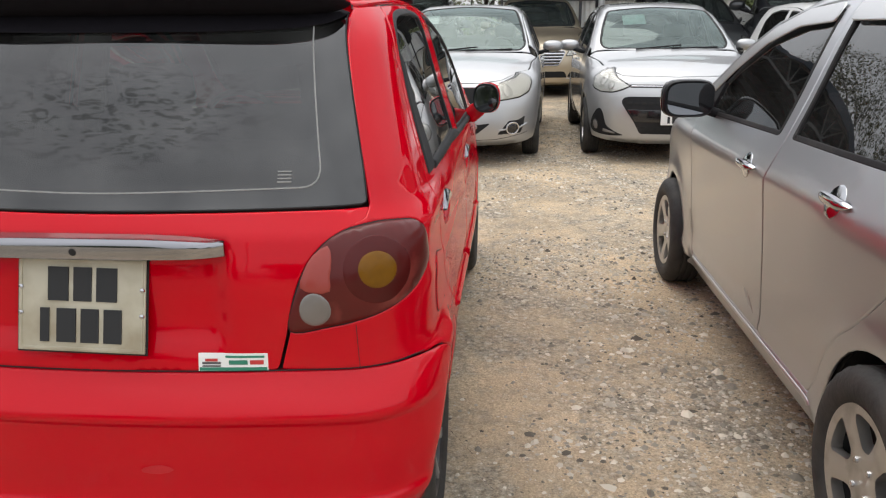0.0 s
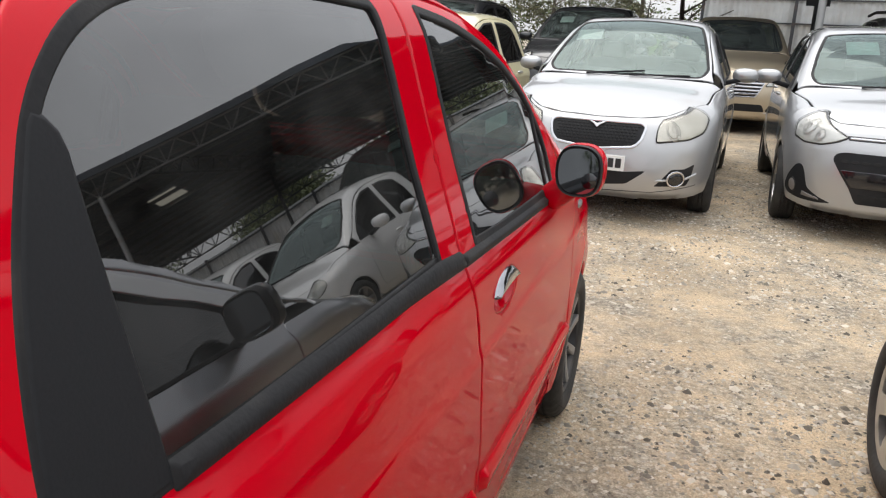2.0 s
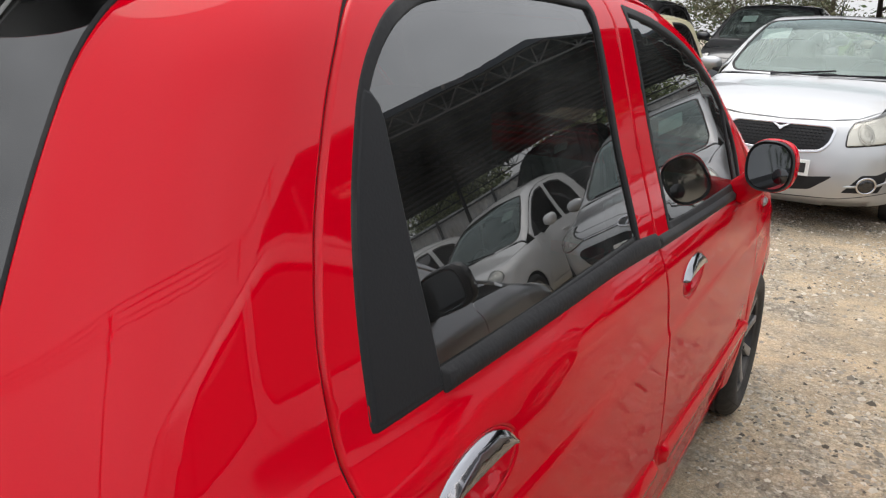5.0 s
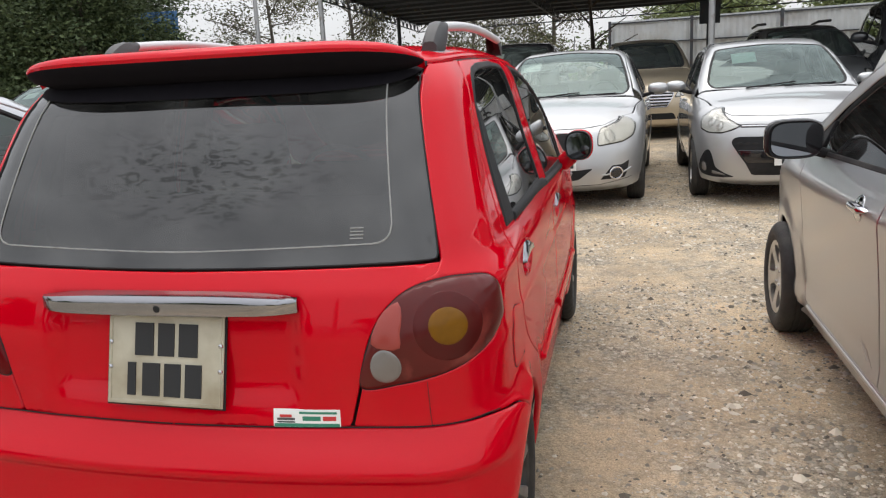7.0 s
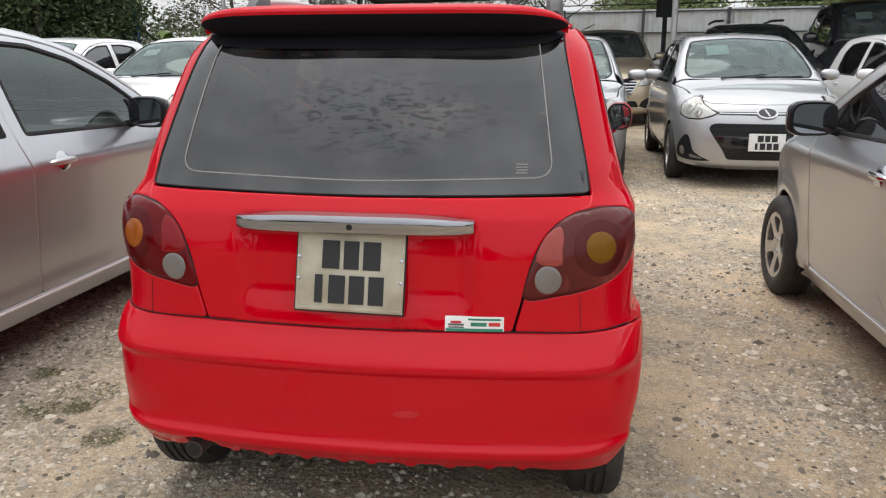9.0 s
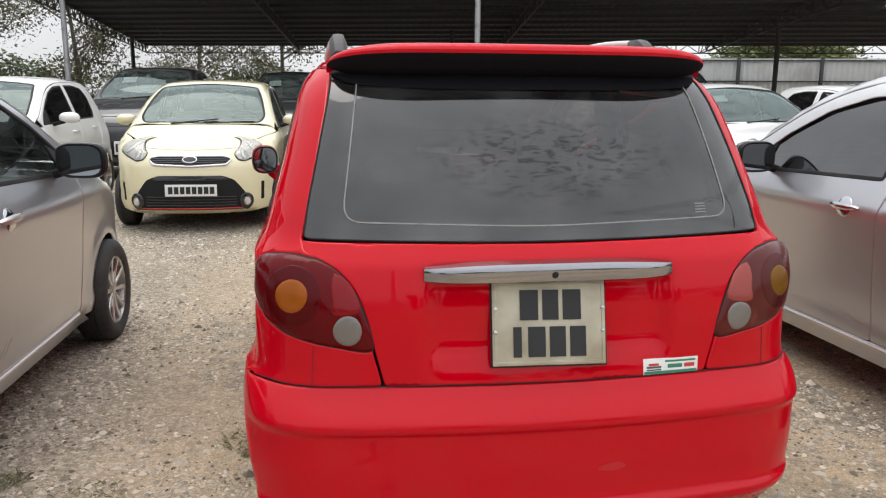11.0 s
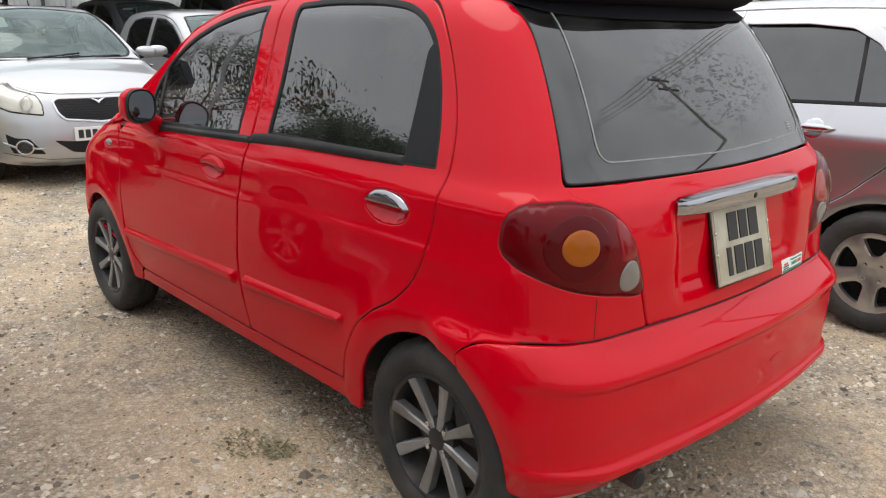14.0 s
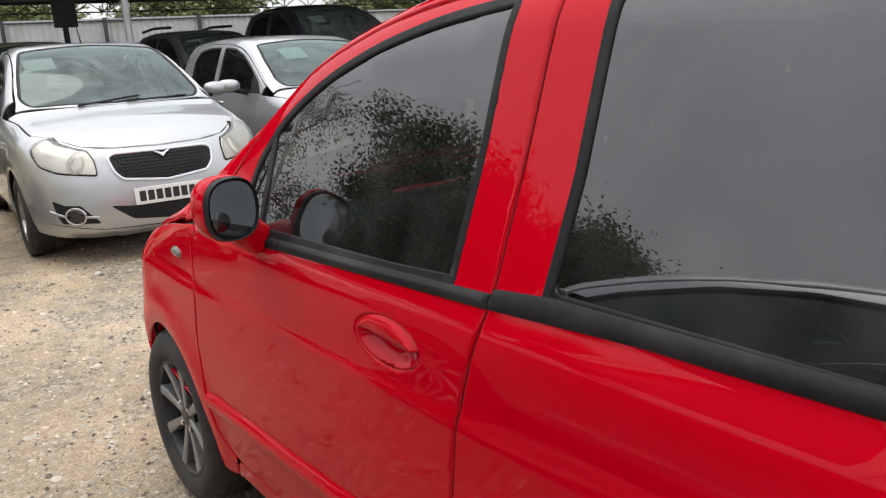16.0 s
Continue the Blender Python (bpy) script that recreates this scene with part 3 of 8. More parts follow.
        back = {o[0]: i for i, o in enumerate(res[3]) if o}
        rr = np.hypot(uv[:, 0], uv[:, 1])
        near = np.min(np.linalg.norm(uv[:, None] - np.concatenate(loops[1:])[None], axis=2), 1)
        xf = w - 0.010 - 0.020 * np.clip((0.135 - rr) / 0.135, 0, 1) - 0.004 * np.exp(-(near / 0.006) ** 2)
        bm = bmesh.new()
        vs = [bm.verts.new(m @ Vector((x, p[0], p[1]))) for x, p in zip(xf, uv)]
        for t in res[2]:
            c = uv[list(t)].mean(0)[None]
            if not any(even_odd(c, lp)[0] for lp in loops[1:]):
                bm.faces.new([vs[i] for i in t])
        for a, k in starts[1:]:
            top = [vs[back[a + j]] for j in range(k)]
            deep = [bm.verts.new(v.co - (m.to_3x3() @ Vector((0.030, 0, 0)))) for v in top]
            for j in range(k):
                bm.faces.new((top[j], top[(j + 1) % k], deep[(j + 1) % k], deep[j]))
        part("wheel_face", bm, ALLOY, hub)
        bm = bmesh.new()
        lathe(bm, [(0.0, w - 0.026), (0.026, w - 0.027), (0.033, w - 0.036)], 24, m)
        part("hub_cap", bm, ALLOY, hub)
        for i in range(4):
            t = 2 * math.pi * (i + 0.5) / 4
            bm = bmesh.new()
            lathe(bm, [(0, w - 0.016), (0.008, w - 0.017), (0.010, w - 0.034)], 8, m @ Matrix.Translation((0, 0.048 * math.cos(t), 0.048 * math.sin(t))))
            part("wheel_nut", bm, CHROME, hub)
    return hub


def bars(name_plate, parent, body_m, w, h, lines, mat=INK):
    """Plain bars for the lines of a plate: (x0, x1, z0, z1) as shares of the plate."""
    for x0, x1, z0, z1 in lines:
        bm = bmesh.new()
        box(bm, (w * (x0 + x1) / 2 - w / 2, -0.004, h * (z0 + z1) / 2 - h / 2), (w * (x1 - x0), 0.003, h * (z1 - z0)), body_m)
        part("bar", bm, mat, parent)


def number_plate(parent, m, w, h, mat=PLATE, two=True, name="number_plate"):
    """A plate whose face looks to -y of m."""
    bm = bmesh.new()
    box(bm, (0, 0, 0), (w, 0.005, h), m, 0.0022)
    pl = part(name, bm, mat, parent)
    bm = bmesh.new()
    rings = []
    for d, y in ((0.004, -0.001), (0.005, -0.0045), (0.009, -0.0045), (0.010, -0.001)):
        x, z = w / 2 - d, h / 2 - d
        rings.append([bm.verts.new(m @ Vector(v)) for v in ((-x, y, -z), (x, y, -z), (x, y, z), (-x, y, z))])
    for a, b in zip(rings, rings[1:]):
        for j in range(4):
            bm.faces.new((a[j], a[(j + 1) % 4], b[(j + 1) % 4], b[j]))
    part("plate_rim", bm, mat, pl, smooth=False)
    if two:
        rows = [(0.24, 0.40, 0.54, 0.90), (0.44, 0.58, 0.54, 0.90), (0.62, 0.78, 0.54, 0.90), (0.18, 0.25, 0.10, 0.46), (0.31, 0.46, 0.10, 0.46), (0.50, 0.64, 0.10, 0.46), (0.68, 0.82, 0.10, 0.46)]
    else:
        rows = [(0.06 + i * 0.115, 0.06 + i * 0.115 + 0.085, 0.2, 0.8) for i in range(8)]
    bars("bar", pl, m, w, h, rows)
    return pl


# ---- ground ----
def ground_z(x, y):
    t = np.clip((y - 2.2) / 4.3, 0, 1)
    return 0.045 * t * t * (3 - 2 * t)


def make_ground():
    xs = np.concatenate([[-600, -200, -80, -40, -25], np.linspace(-14, 16, 121), [25, 40, 80, 200, 600]])
    ys = np.concatenate([[-600, -200, -80, -40, -20], np.linspace(-9, 17, 105), [22, 30, 40, 80, 200, 600]])
    X, Y = np.meshgrid(xs, ys, indexing="ij")
    Z = ground_z(X, Y)
    near = np.exp(-((X / 16) ** 4 + ((Y - 3) / 16) ** 4))
    nz = np.array([[noise.noise((x * 0.9, y * 0.9, 0)) * 0.010 + noise.noise((x * 3.1, y * 3.1, 4)) * 0.006 for y in ys] for x in xs])
    Z = Z + nz * near
    n, m = X.shape
    verts = np.stack([X, Y, Z], -1).reshape(-1, 3)
    faces = [(i * m + j, (i + 1) * m + j, (i + 1) * m + j + 1, i * m + j + 1) for i in range(n - 1) for j in range(m - 1)]
    ob = link_mesh("ground", verts, faces, GROUND, None)
    tagged(ob, "dusty pale earth with trodden grey gravel and small stones", "ground", kind="structure")
    return ob


def ground_material():
    m = bpy.data.materials.new("gravelly earth")
    m.use_nodes = True
    n, l = m.node_tree.nodes, m.node_tree.links
    b = n["Principled BSDF"]
    b.inputs["Roughness"].default_value, b.inputs["Specular IOR Level"].default_value = 0.95, 0.2
    where = n.new("ShaderNodeTexCoord")

    def noise_tex(scale, detail=6, rough=0.6):
        t = n.new("ShaderNodeTexNoise")
        t.inputs["Scale"].default_value, t.inputs["Detail"].default_value, t.inputs["Roughness"].default_value = scale, detail, rough
        l.new(where.outputs["Object"], t.inputs["Vector"])
        return t.outputs[0]

    def ramp(src, stops):
        r = n.new("ShaderNodeValToRGB")
        while len(r.color_ramp.elements) < len(stops):
            r.color_ramp.elements.new(0.5)
        for e, (p, c) in zip(r.color_ramp.elements, stops):
            e.position, e.color = p, (*c, 1)
        l.new(src, r.inputs[0])
        return r.outputs[0]

    def mix(f, a, c, mode="MIX"):
        x = n.new("ShaderNodeMix")
        x.data_type, x.blend_type = "RGBA", mode
        if isinstance(f, float):
            x.inputs[0].default_value = f
        else:
            l.new(f, x.inputs[0])
        l.new(a, x.inputs[6])
        l.new(c, x.inputs[7])
        return x.outputs[2]

    earth = ramp(noise_tex(0.8, 8), [(0.30, (0.44, 0.35, 0.243)), (0.5, (0.60, 0.473, 0.323)), (0.70, (0.72, 0.575, 0.40))])
    gravel = ramp(noise_tex(75, 5, 0.75), [(0.30, (0.125, 0.110, 0.090)), (0.5, (0.40, 0.355, 0.29)), (0.70, (0.74, 0.675, 0.57))])
    cells = n.new("ShaderNodeTexVoronoi")
    cells.inputs["Scale"].default_value = 48
    l.new(where.outputs["Object"], cells.inputs["Vector"])
    grain = n.new("ShaderNodeSeparateColor")
    l.new(cells.outputs["Color"], grain.inputs[0])
    pebble = ramp(grain.outputs[0], [(0.0, (0.17, 0.155, 0.13)), (0.5, (0.38, 0.345, 0.285)), (1.0, (0.66, 0.61, 0.52))])
    # crevice shade in the colour: each pebble darkens towards its rim
    edge = ramp(cells.outputs["Distance"], [(0.35, (1, 1, 1)), (0.75, (0.45, 0.43, 0.40))])
    pebble = mix(0.9, pebble, edge, "MULTIPLY")
    gravel = mix(0.6, gravel, pebble)
    patchy = ramp(mix(0.42, noise_tex(1.4, 9, 0.7), noise_tex(8, 8, 0.75)), [(0.43, (0.05, 0.05, 0.05)), (0.58, (0.94, 0.94, 0.94))])
    # the strip along the cars' left flanks is loose grey gravel
    at, side = n.new("ShaderNodeSeparateXYZ"), n.new("ShaderNodeMapRange")
    l.new(where.outputs["Object"], at.inputs[0])
    l.new(at.outputs["X"], side.inputs[0])
    side.inputs[1].default_value, side.inputs[2].default_value, side.inputs[3].default_value, side.inputs[4].default_value = -0.4, -1.7, 0.0, 0.92
    patchy = mix(1.0, patchy, side.outputs[0], "LIGHTEN")
    col = mix(patchy, earth, gravel)
    speck = ramp(noise_tex(130, 4, 0.85), [(0.30, (0.45, 0.44, 0.42)), (0.5, (1, 1, 1)), (0.68, (1.45, 1.43, 1.4))])
    col = mix(1.0, col, speck, "MULTIPLY")
    damp = ramp(noise_tex(0.4, 6), [(0.36, (0.76, 0.75, 0.745)), (0.6, (1.08, 1.06, 1.03))])
    col = mix(0.85, col, damp, "MULTIPLY")
    l.new(col, b.inputs["Base Color"])
    bp = n.new("ShaderNodeBump")
    bp.inputs["Strength"].default_value, bp.inputs["Distance"].default_value = 1.0, 0.02
    h = mix(0.5, noise_tex(75, 6, 0.75), cells.outputs["Distance"])
    l.new(h, bp.inputs["Height"])
    l.new(bp.outputs[0], b.inputs["Normal"])
    return m


GROUND = ground_material()
make_ground()


# ---- the red car ----
def red_extra(y, z):
    # a sharp crease along the doors, the swell over the tail lamp, and the bumper's cheeks
    under = 0.797 - 0.030 * np.clip((y - 0.7) / 1.5, 0, 1.4) - z
    sh = 0.0055 / (1 + np.exp(np.clip(-under / 0.0045, -40, 40))) * np.exp(-np.maximum(under, 0) / 0.10)
    haunch = 0.012 * np.exp(-((z - 0.925) / 0.035) ** 2) * np.clip((0.62 - y) / 0.35, 0, 1)
    return sh + haunch + 0.022 / (1 + np.exp((z - 0.63) / 0.006)) * np.clip((0.42 - y) / 0.08, 0, 1)


def step_in(v, a, w):
    return 1 / (1 + np.exp(-(v - a) / w))


def red_dent(x, z):
    # the pocket that holds the number plate
    return 0.026 * step_in(0.295 - x, 0, 0.008) * step_in(z, 0.70, 0.014) * step_in(0.905 - z, 0, 0.008)


RED = Body(
    side=[(0.15, 0.66), (0.25, 0.700), (0.32, 0.712), (0.45, 0.728), (0.60, 0.732), (0.75, 0.728), (0.86, 0.725), (0.915, 0.719), (0.945, 0.709), (0.97, 0.699),
          (1.02, 0.685), (1.15, 0.647), (1.30, 0.606), (1.40, 0.575), (1.5, 0.53)],
    plan=[(-0.3, 0.05), (0.0, 0.03), (0.4, 0.008), (0.9, 0), (1.8, 0), (2.4, 0.006), (2.9, 0.03), (3.4, 0.10)],
    top=[(-0.2, 1.37), (0.25, 1.412), (0.5, 1.440), (1.0, 1.462), (1.5, 1.445), (1.85, 1.38), (2.2, 1.20), (2.62, 0.985), (2.8, 0.925), (3.2, 0.80), (3.42, 0.66)],
    rear=[(0.15, 0.06), (0.25, -0.02), (0.295, -0.062), (0.318, -0.086), (0.333, -0.089), (0.348, -0.074), (0.37, -0.072), (0.45, -0.077), (0.522, -0.078), (0.536, -0.080), (0.546, -0.089), (0.556, -0.091), (0.572, -0.084), (0.595, -0.066), (0.62, -0.042), (0.637, -0.031), (0.66, -0.029), (0.80, -0.025), (0.92, -0.002), (0.985, 0.045), (1.04, 0.066),
          (1.20, 0.150), (1.33, 0.238), (1.45, 0.34)],
    front=[(0.15, 3.30), (0.3, 3.40), (0.5, 3.42), (0.7, 3.36), (0.9, 3.2), (1.4, 3.0)],
    low=0.2, bow_rear=0.14, bow_front=0.25, crown=0.10, k_rear=0.18, k_front=0.35, k_top=0.09,
    wheels=((0.418, 0.28, 0.335), (2.757, 0.28, 0.335)), flare=0.012, extra=red_extra, dent=red_dent)


def arc(cy, cz, r, a0, a1, n=12):
    return [(cy + r * math.cos(radians(a)), cz + r * math.sin(radians(a))) for a in np.linspace(a0, a1, n)]


def rail_edge(body, rail, n=40):
    """Places on the body's side along the line between roof and doors."""
    c = curve(rail)
    ys = np.linspace(rail[0][0], rail[-1][0], n)
    p, _ = body.cast("R", np.stack([ys, c(ys)], 1))
    return p


def wheel_well(parent, y, z, r, x, sgn):
    bm = bmesh.new()
    lathe(bm, [(r + 0.012, 0), (r + 0.012, -0.30), (0.05, -0.30)], 28, Matrix.Translation((sgn * x, y, z)) @ Matrix.Diagonal((sgn, 1, 1, 1)), radians(-15), radians(195))
    part("wheel_arch_liner", bm, SEALER, parent)


def seat(parent, x, y, z, w=0.46, head=True):
    bm = bmesh.new()
    box(bm, (x, y, z), (w, 0.48, 0.14), None, 0.04)
    part("seat_cushion", bm, CLOTH, parent)
    bm = bmesh.new()
    box(bm, (0, 0, 0.28), (w, 0.12, 0.56), Matrix.Translation((x, y - 0.26, z)) @ Matrix.Rotation(radians(12), 4, "X"), 0.045)
    part("seat_back", bm, CLOTH, parent)
    if head:
        bm = bmesh.new()
        box(bm, (0, 0, 0.64), (0.25, 0.09, 0.16), Matrix.Translation((x, y - 0.26, z)) @ Matrix.Rotation(radians(12), 4, "X"), 0.04)
        part("headrest", bm, CLOTH, parent)


def steering_wheel(parent, x, y, z, r=0.18):
    bm = bmesh.new()
    t = Matrix.Translation((x, y, z)) @ Matrix.Rotation(radians(-62), 4, "X")
    n, k = 28, 8
    rings = [[bm.verts.new(t @ Vector(((r + 0.014 * math.cos(b)) * math.cos(a), (r + 0.014 * math.cos(b)) * math.sin(a), 0.014 * math.sin(b)))) for b in [2 * math.pi * j / k for j in range(k)]] for a in [2 * math.pi * i / n for i in range(n)]]
    for i in range(n):
        for j in range(k):
            bm.faces.new((rings[i][j], rings[(i + 1) % n][j], rings[(i + 1) % n][(j + 1) % k], rings[i][(j + 1) % k]))
    box(bm, (0, 0, -0.01), (2 * r - 0.02, 0.04, 0.02), t, 0.008)
    part("steering_wheel", bm, CABIN, parent)


def chrome_pull(parent, body, side, y, z, w, mat, h=0.036):
    """A pull bar that bows out over its dish."""
    p, n = body.cast(side, [(y, z)])
    p, n = Vector(p[0]), Vector(n[0])
    bm = bmesh.new()
    rows = []
    k = 12
    for i in range(k + 1):
        t = i / k * 2 - 1
        hh = h / 2 * math.sqrt(max(0.02, 1 - abs(t) ** 3.0))
        out = 0.020 * (1 - t ** 4) + 0.002
        yy = y + t * w / 2
        c = Vector((p.x + n.x * out, yy, z))
        rows.append([bm.verts.new(c + Vector((n.x * d, 0, e * hh))) for d, e in ((-0.012, -1), (0.0, -0.9), (0.005, -0.35), (0.005, 0.35), (0.0, 0.9), (-0.012, 1))])
    for a, b in zip(rows, rows[1:]):
        for j in range(5):
            bm.faces.new((a[j], a[j + 1], b[j + 1], b[j]))
    return part("door_handle", bm, mat, parent, "bright chrome pull" if mat is CHROME else "")


def red_car():
    root = root_of("red_hatchback", "glossy red small hatchback with dark tinted windows and roof rails", "car", Matrix())
    B = RED
    rail = [(0.35, 1.393), (0.48, 1.399), (0.8, 1.410), (1.2, 1.412), (1.45, 1.402), (1.65, 1.378), (1.87, 1.318), (2.03, 1.240), (2.15, 1.14), (2.23, 1.045), (2.33, 0.975), (2.48, 0.925)]
    rc = curve(rail)
    top_edge = lambda a, b, n=10, d=0.006: [(y, float(rc(y)) - d, 0.0) for y in np.linspace(a, b, n)]
    hub_y, hub_f, hz, ar = 0.418, 2.757, 0.272, 0.296
    g = 0.0036
    rear_door = [(1.362, 0.305, 0.03), (1.392, 0.546, 0.05), (1.362, 0.775, 0.05), (1.306, 0.964, 0.05), (1.283, 1.23, 0.05), (1.272, 1.406, 0.005)]
    rear_door += top_edge(1.25, 0.62, 8) + [(0.535, 1.365, 0.05), (0.474, 1.284, 0.05), (0.421, 1.18, 0.05), (0.387, 1.078, 0.05), (0.381, 0.986, 0.03), (0.390, 0.931, 0.03), (0.410, 0.84, 0.05),
                                         (0.438, 0.754, 0.04), (0.488, 0.680, 0.04), (0.545, 0.630, 0.03), (0.62, 0.590, 0.04), (0.708, 0.523, 0.04), (0.767, 0.42, 0.04), (0.80, 0.318, 0.02)]
    front_door = [(1.362, 0.305, 0.03), (1.392, 0.546, 0.05), (1.362, 0.775, 0.05), (1.306, 0.964, 0.05), (1.283, 1.23, 0.05), (1.272, 1.406, 0.005)]
    front_door += top_edge(1.30, 2.22, 16) + [(2.30, 0.955, 0.03), (2.42, 0.895, 0.03), (2.432, 0.83, 0.02), (2.425, 0.75, 0.03), (2.455, 0.61, 0.05), (2.435, 0.47, 0.05), (2.395, 0.36, 0.03), (2.33, 0.308, 0.03)]
    rear_seal = rounded([(1.215, 0.970), (1.195, 1.145), (1.186, 1.384, 0.03), (1.0, 1.394, 0.08), (0.77, 1.388, 0.05), (0.65, 1.374, 0.06), (0.568, 1.340, 0.06), (0.512, 1.285, 0.06), (0.465, 1.18, 0.06), (0.437, 1.075, 0.05), (0.425, 0.984, 0.01)], 0.012)
    front_seal = rounded([(1.388, 0.972), (1.368, 1.15, 0.05), (1.352, 1.384, 0.02), (1.53, 1.366, 0.08), (1.72, 1.325, 0.08), (1.87, 1.272, 0.08), (2.01, 1.195, 0.08), (2.10, 1.105, 0.06), (2.128, 1.035, 0.05), (2.125, 0.938, 0.015), (1.75, 0.953, 0.1)], 0.01)
    c_trim = rounded([(0.548, 0.985), (0.428, 0.987), (0.441, 1.075, 0.05), (0.469, 1.18, 0.05), (0.515, 1.283, 0.02), (0.541, 1.262, 0.02), (0.544, 1.12, 0.05)], 0.008)
    off_s = B.cx + B.r * math.pi / 2 - B.cy
    hatch_side = [(0.592, 0.984), (0.578, 1.05), (0.556, 1.15), (0.534, 1.25), (0.514, 1.34), (0.503, 1.392)]
    zs = np.linspace(0.984, 1.392, 42)
    hp, _ = B.cast("B", np.stack([np.interp(zs, [z for _, z in hatch_side], [x for x, _ in hatch_side]), zs], 1))
    hs = [(B.s_of(p[0], p[1]), p[2]) for p in hp]
    lamp = [(0.449, 0.727), (0.470, 0.815), (0.512, 0.883), (0.580, 0.932), (0.671, 0.949), (0.741, 0.949), (0.815, 0.938), (0.850, 0.905), (0.866, 0.845), (0.832, 0.812), (0.763, 0.785), (0.675, 0.757), (0.56, 0.735)]
    ge = B.cast("B", np.array([(0.481, 0.886), (0.449, 0.816), (0.431, 0.727), (0.408, 0.640)]))[0]
    gate_edge = [(B.s_of(p[0], p[1]) + 0.001, p[2], 0.012) for p in ge]
    quarter = [(off_s + y, z, *q) for y, z, *q in ((0.80, 0.318, 0.01), (0.767, 0.42, 0.04), (0.708, 0.523, 0.04), (0.62, 0.590, 0.04), (0.545, 0.630, 0.03), (0.488, 0.680, 0.04), (0.438, 0.754, 0.04), (0.410, 0.84, 0.05), (0.390, 0.931, 0.03),
                                                   (0.381, 0.986, 0.03), (0.387, 1.078, 0.05), (0.421, 1.18, 0.05), (0.474, 1.284, 0.05), (0.535, 1.365, 0.05), (0.62, 1.400, 0.01))]
    quarter += [(off_s + y, float(rc(y)) - 0.005, 0.005) for y in (0.55, 0.48, 0.41)] + [(hs[-1][0], hs[-1][1] - 0.004, 0.004)] + [(s, z, 0.001) for s, z in hs[-2::-1]]
    quarter += [(0.672, 0.962, 0.004), (0.60, 0.94, 0.02), *gate_edge, (0.585, 0.637, 0.02), (0.757, 0.637, 0.03), (0.905, 0.622, 0.03), (0.975, 0.575, 0.02)]
    quarter += [(off_s + y, z, 0.003) for y, z in arc(hub_y, hz, ar, 118, 8, 14)] + [(off_s + 0.73, 0.24, 0.01), (off_s + 0.80, 0.245, 0.01)]
    # roof with its pillars; the windscreen is let into it
    edge = rail_edge(B, rail)
    roof_right = [(p[0], p[1], 0.0) for p in edge]
    nose = [(0.56, 2.60, 0.02), (0.30, 2.67, 0.1), (0, 2.69, 0.1)]
    half = roof_right + nose
    roof = [(0.30, 0.325, 0.05)] + half + [(-x, y, r) for x, y, r in half[-2::-1]] + [(-0.30, 0.325, 0.05), (0, 0.312, 0.05)]
    screen = [(0.44, 1.80, 0.06), (0.50, 2.05, 0.1), (0.555, 2.35, 0.1), (0.55, 2.53, 0.06), (0.30, 2.60, 0.1), (0, 2.62, 0.1)]
    screen = rounded(screen + [(-x, y, r) for x, y, r in screen[-2::-1]] + [(0, 1.765, 0.2)], 0.05)
    patch("roof", B, "T", rounded(roof, 0.01), RED_PAINT, root, holes=[screen], step=0.035)
    patch("headlining", B, "T", rounded([(-0.46, 0.36), (0.46, 0.36), (0.47, 1.2), (0.42, 1.76), (-0.42, 1.76), (-0.47, 1.2)], 0.05), CABIN, root, off=-0.035, depth=0.002, step=0.1)
    patch("windscreen", B, "T", ring_in(screen, 0.003), GLASS_PALE, root, off=-0.004, depth=0.004, step=0.06)
    for sd, q in (("R", 1), ("L", -1)):
        wrap = lambda pts: np.array([(q * p[0], p[1]) for p in pts])
        hole_r, hole_f = ring_in(rear_seal, 0.009), ring_in(front_seal, 0.009)
        dish_r, dish_f = ellipse(0.582, 0.872, 0.092, 0.046), ellipse(1.545, 0.851, 0.095, 0.043)
        rd = patch("rear_door", B, sd, ring_in(rounded(rear_door), g), RED_PAINT, root, holes=[ring_in(hole_r, -0.002), dish_r], step=0.02)
        fd = patch("front_door", B, sd, ring_in(rounded(front_door), g), RED_PAINT, root, holes=[ring_in(hole_f, -0.002), dish_f], step=0.02)
        for door, seal, zb, nm in ((rd, rear_seal, 1.002, "rear"), (fd, front_seal, 0.982, "front")):
            inner = ring_in(seal, 0.016)
            inner[:, 1] = np.maximum(inner[:, 1], zb - (0.012 if nm == "front" else 0) * np.clip((inner[:, 0] - 1.4) / 0.6, 0, 2))
            patch("window_seal", B, sd, seal, RUBBER, door, off=0.0018, depth=0.008, bevel=0.003, holes=[inner], step=0.04)
            patch("window_glass", B, sd, ring_in(inner, -0.006), GLASS_TINT, door, off=-0.003, depth=0.004, bevel=0.001, step=0.05).visible_shadow = False
        # rubber strips under the windows, and black bands that paint the shade deep in the door gaps
        patch("belt_strip", B, sd, rounded([(1.306, 0.957), (1.302, 0.986), (1.19, 0.996), (0.545, 1.003), (0.545, 0.978), (1.05, 0.970)], 0.004), RUBBER, rd, off=0.007, depth=0.014, bevel=0.008, step=0.05, dome=0.001)
        patch("belt_strip", B, sd, rounded([(1.312, 0.956), (1.309, 0.978), (1.62, 0.966), (2.112, 0.951), (2.122, 0.927), (1.92, 0.936), (1.62, 0.946)], 0.004), RUBBER, fd, off=0.007, depth=0.014, bevel=0.008, step=0.05, dome=0.001)
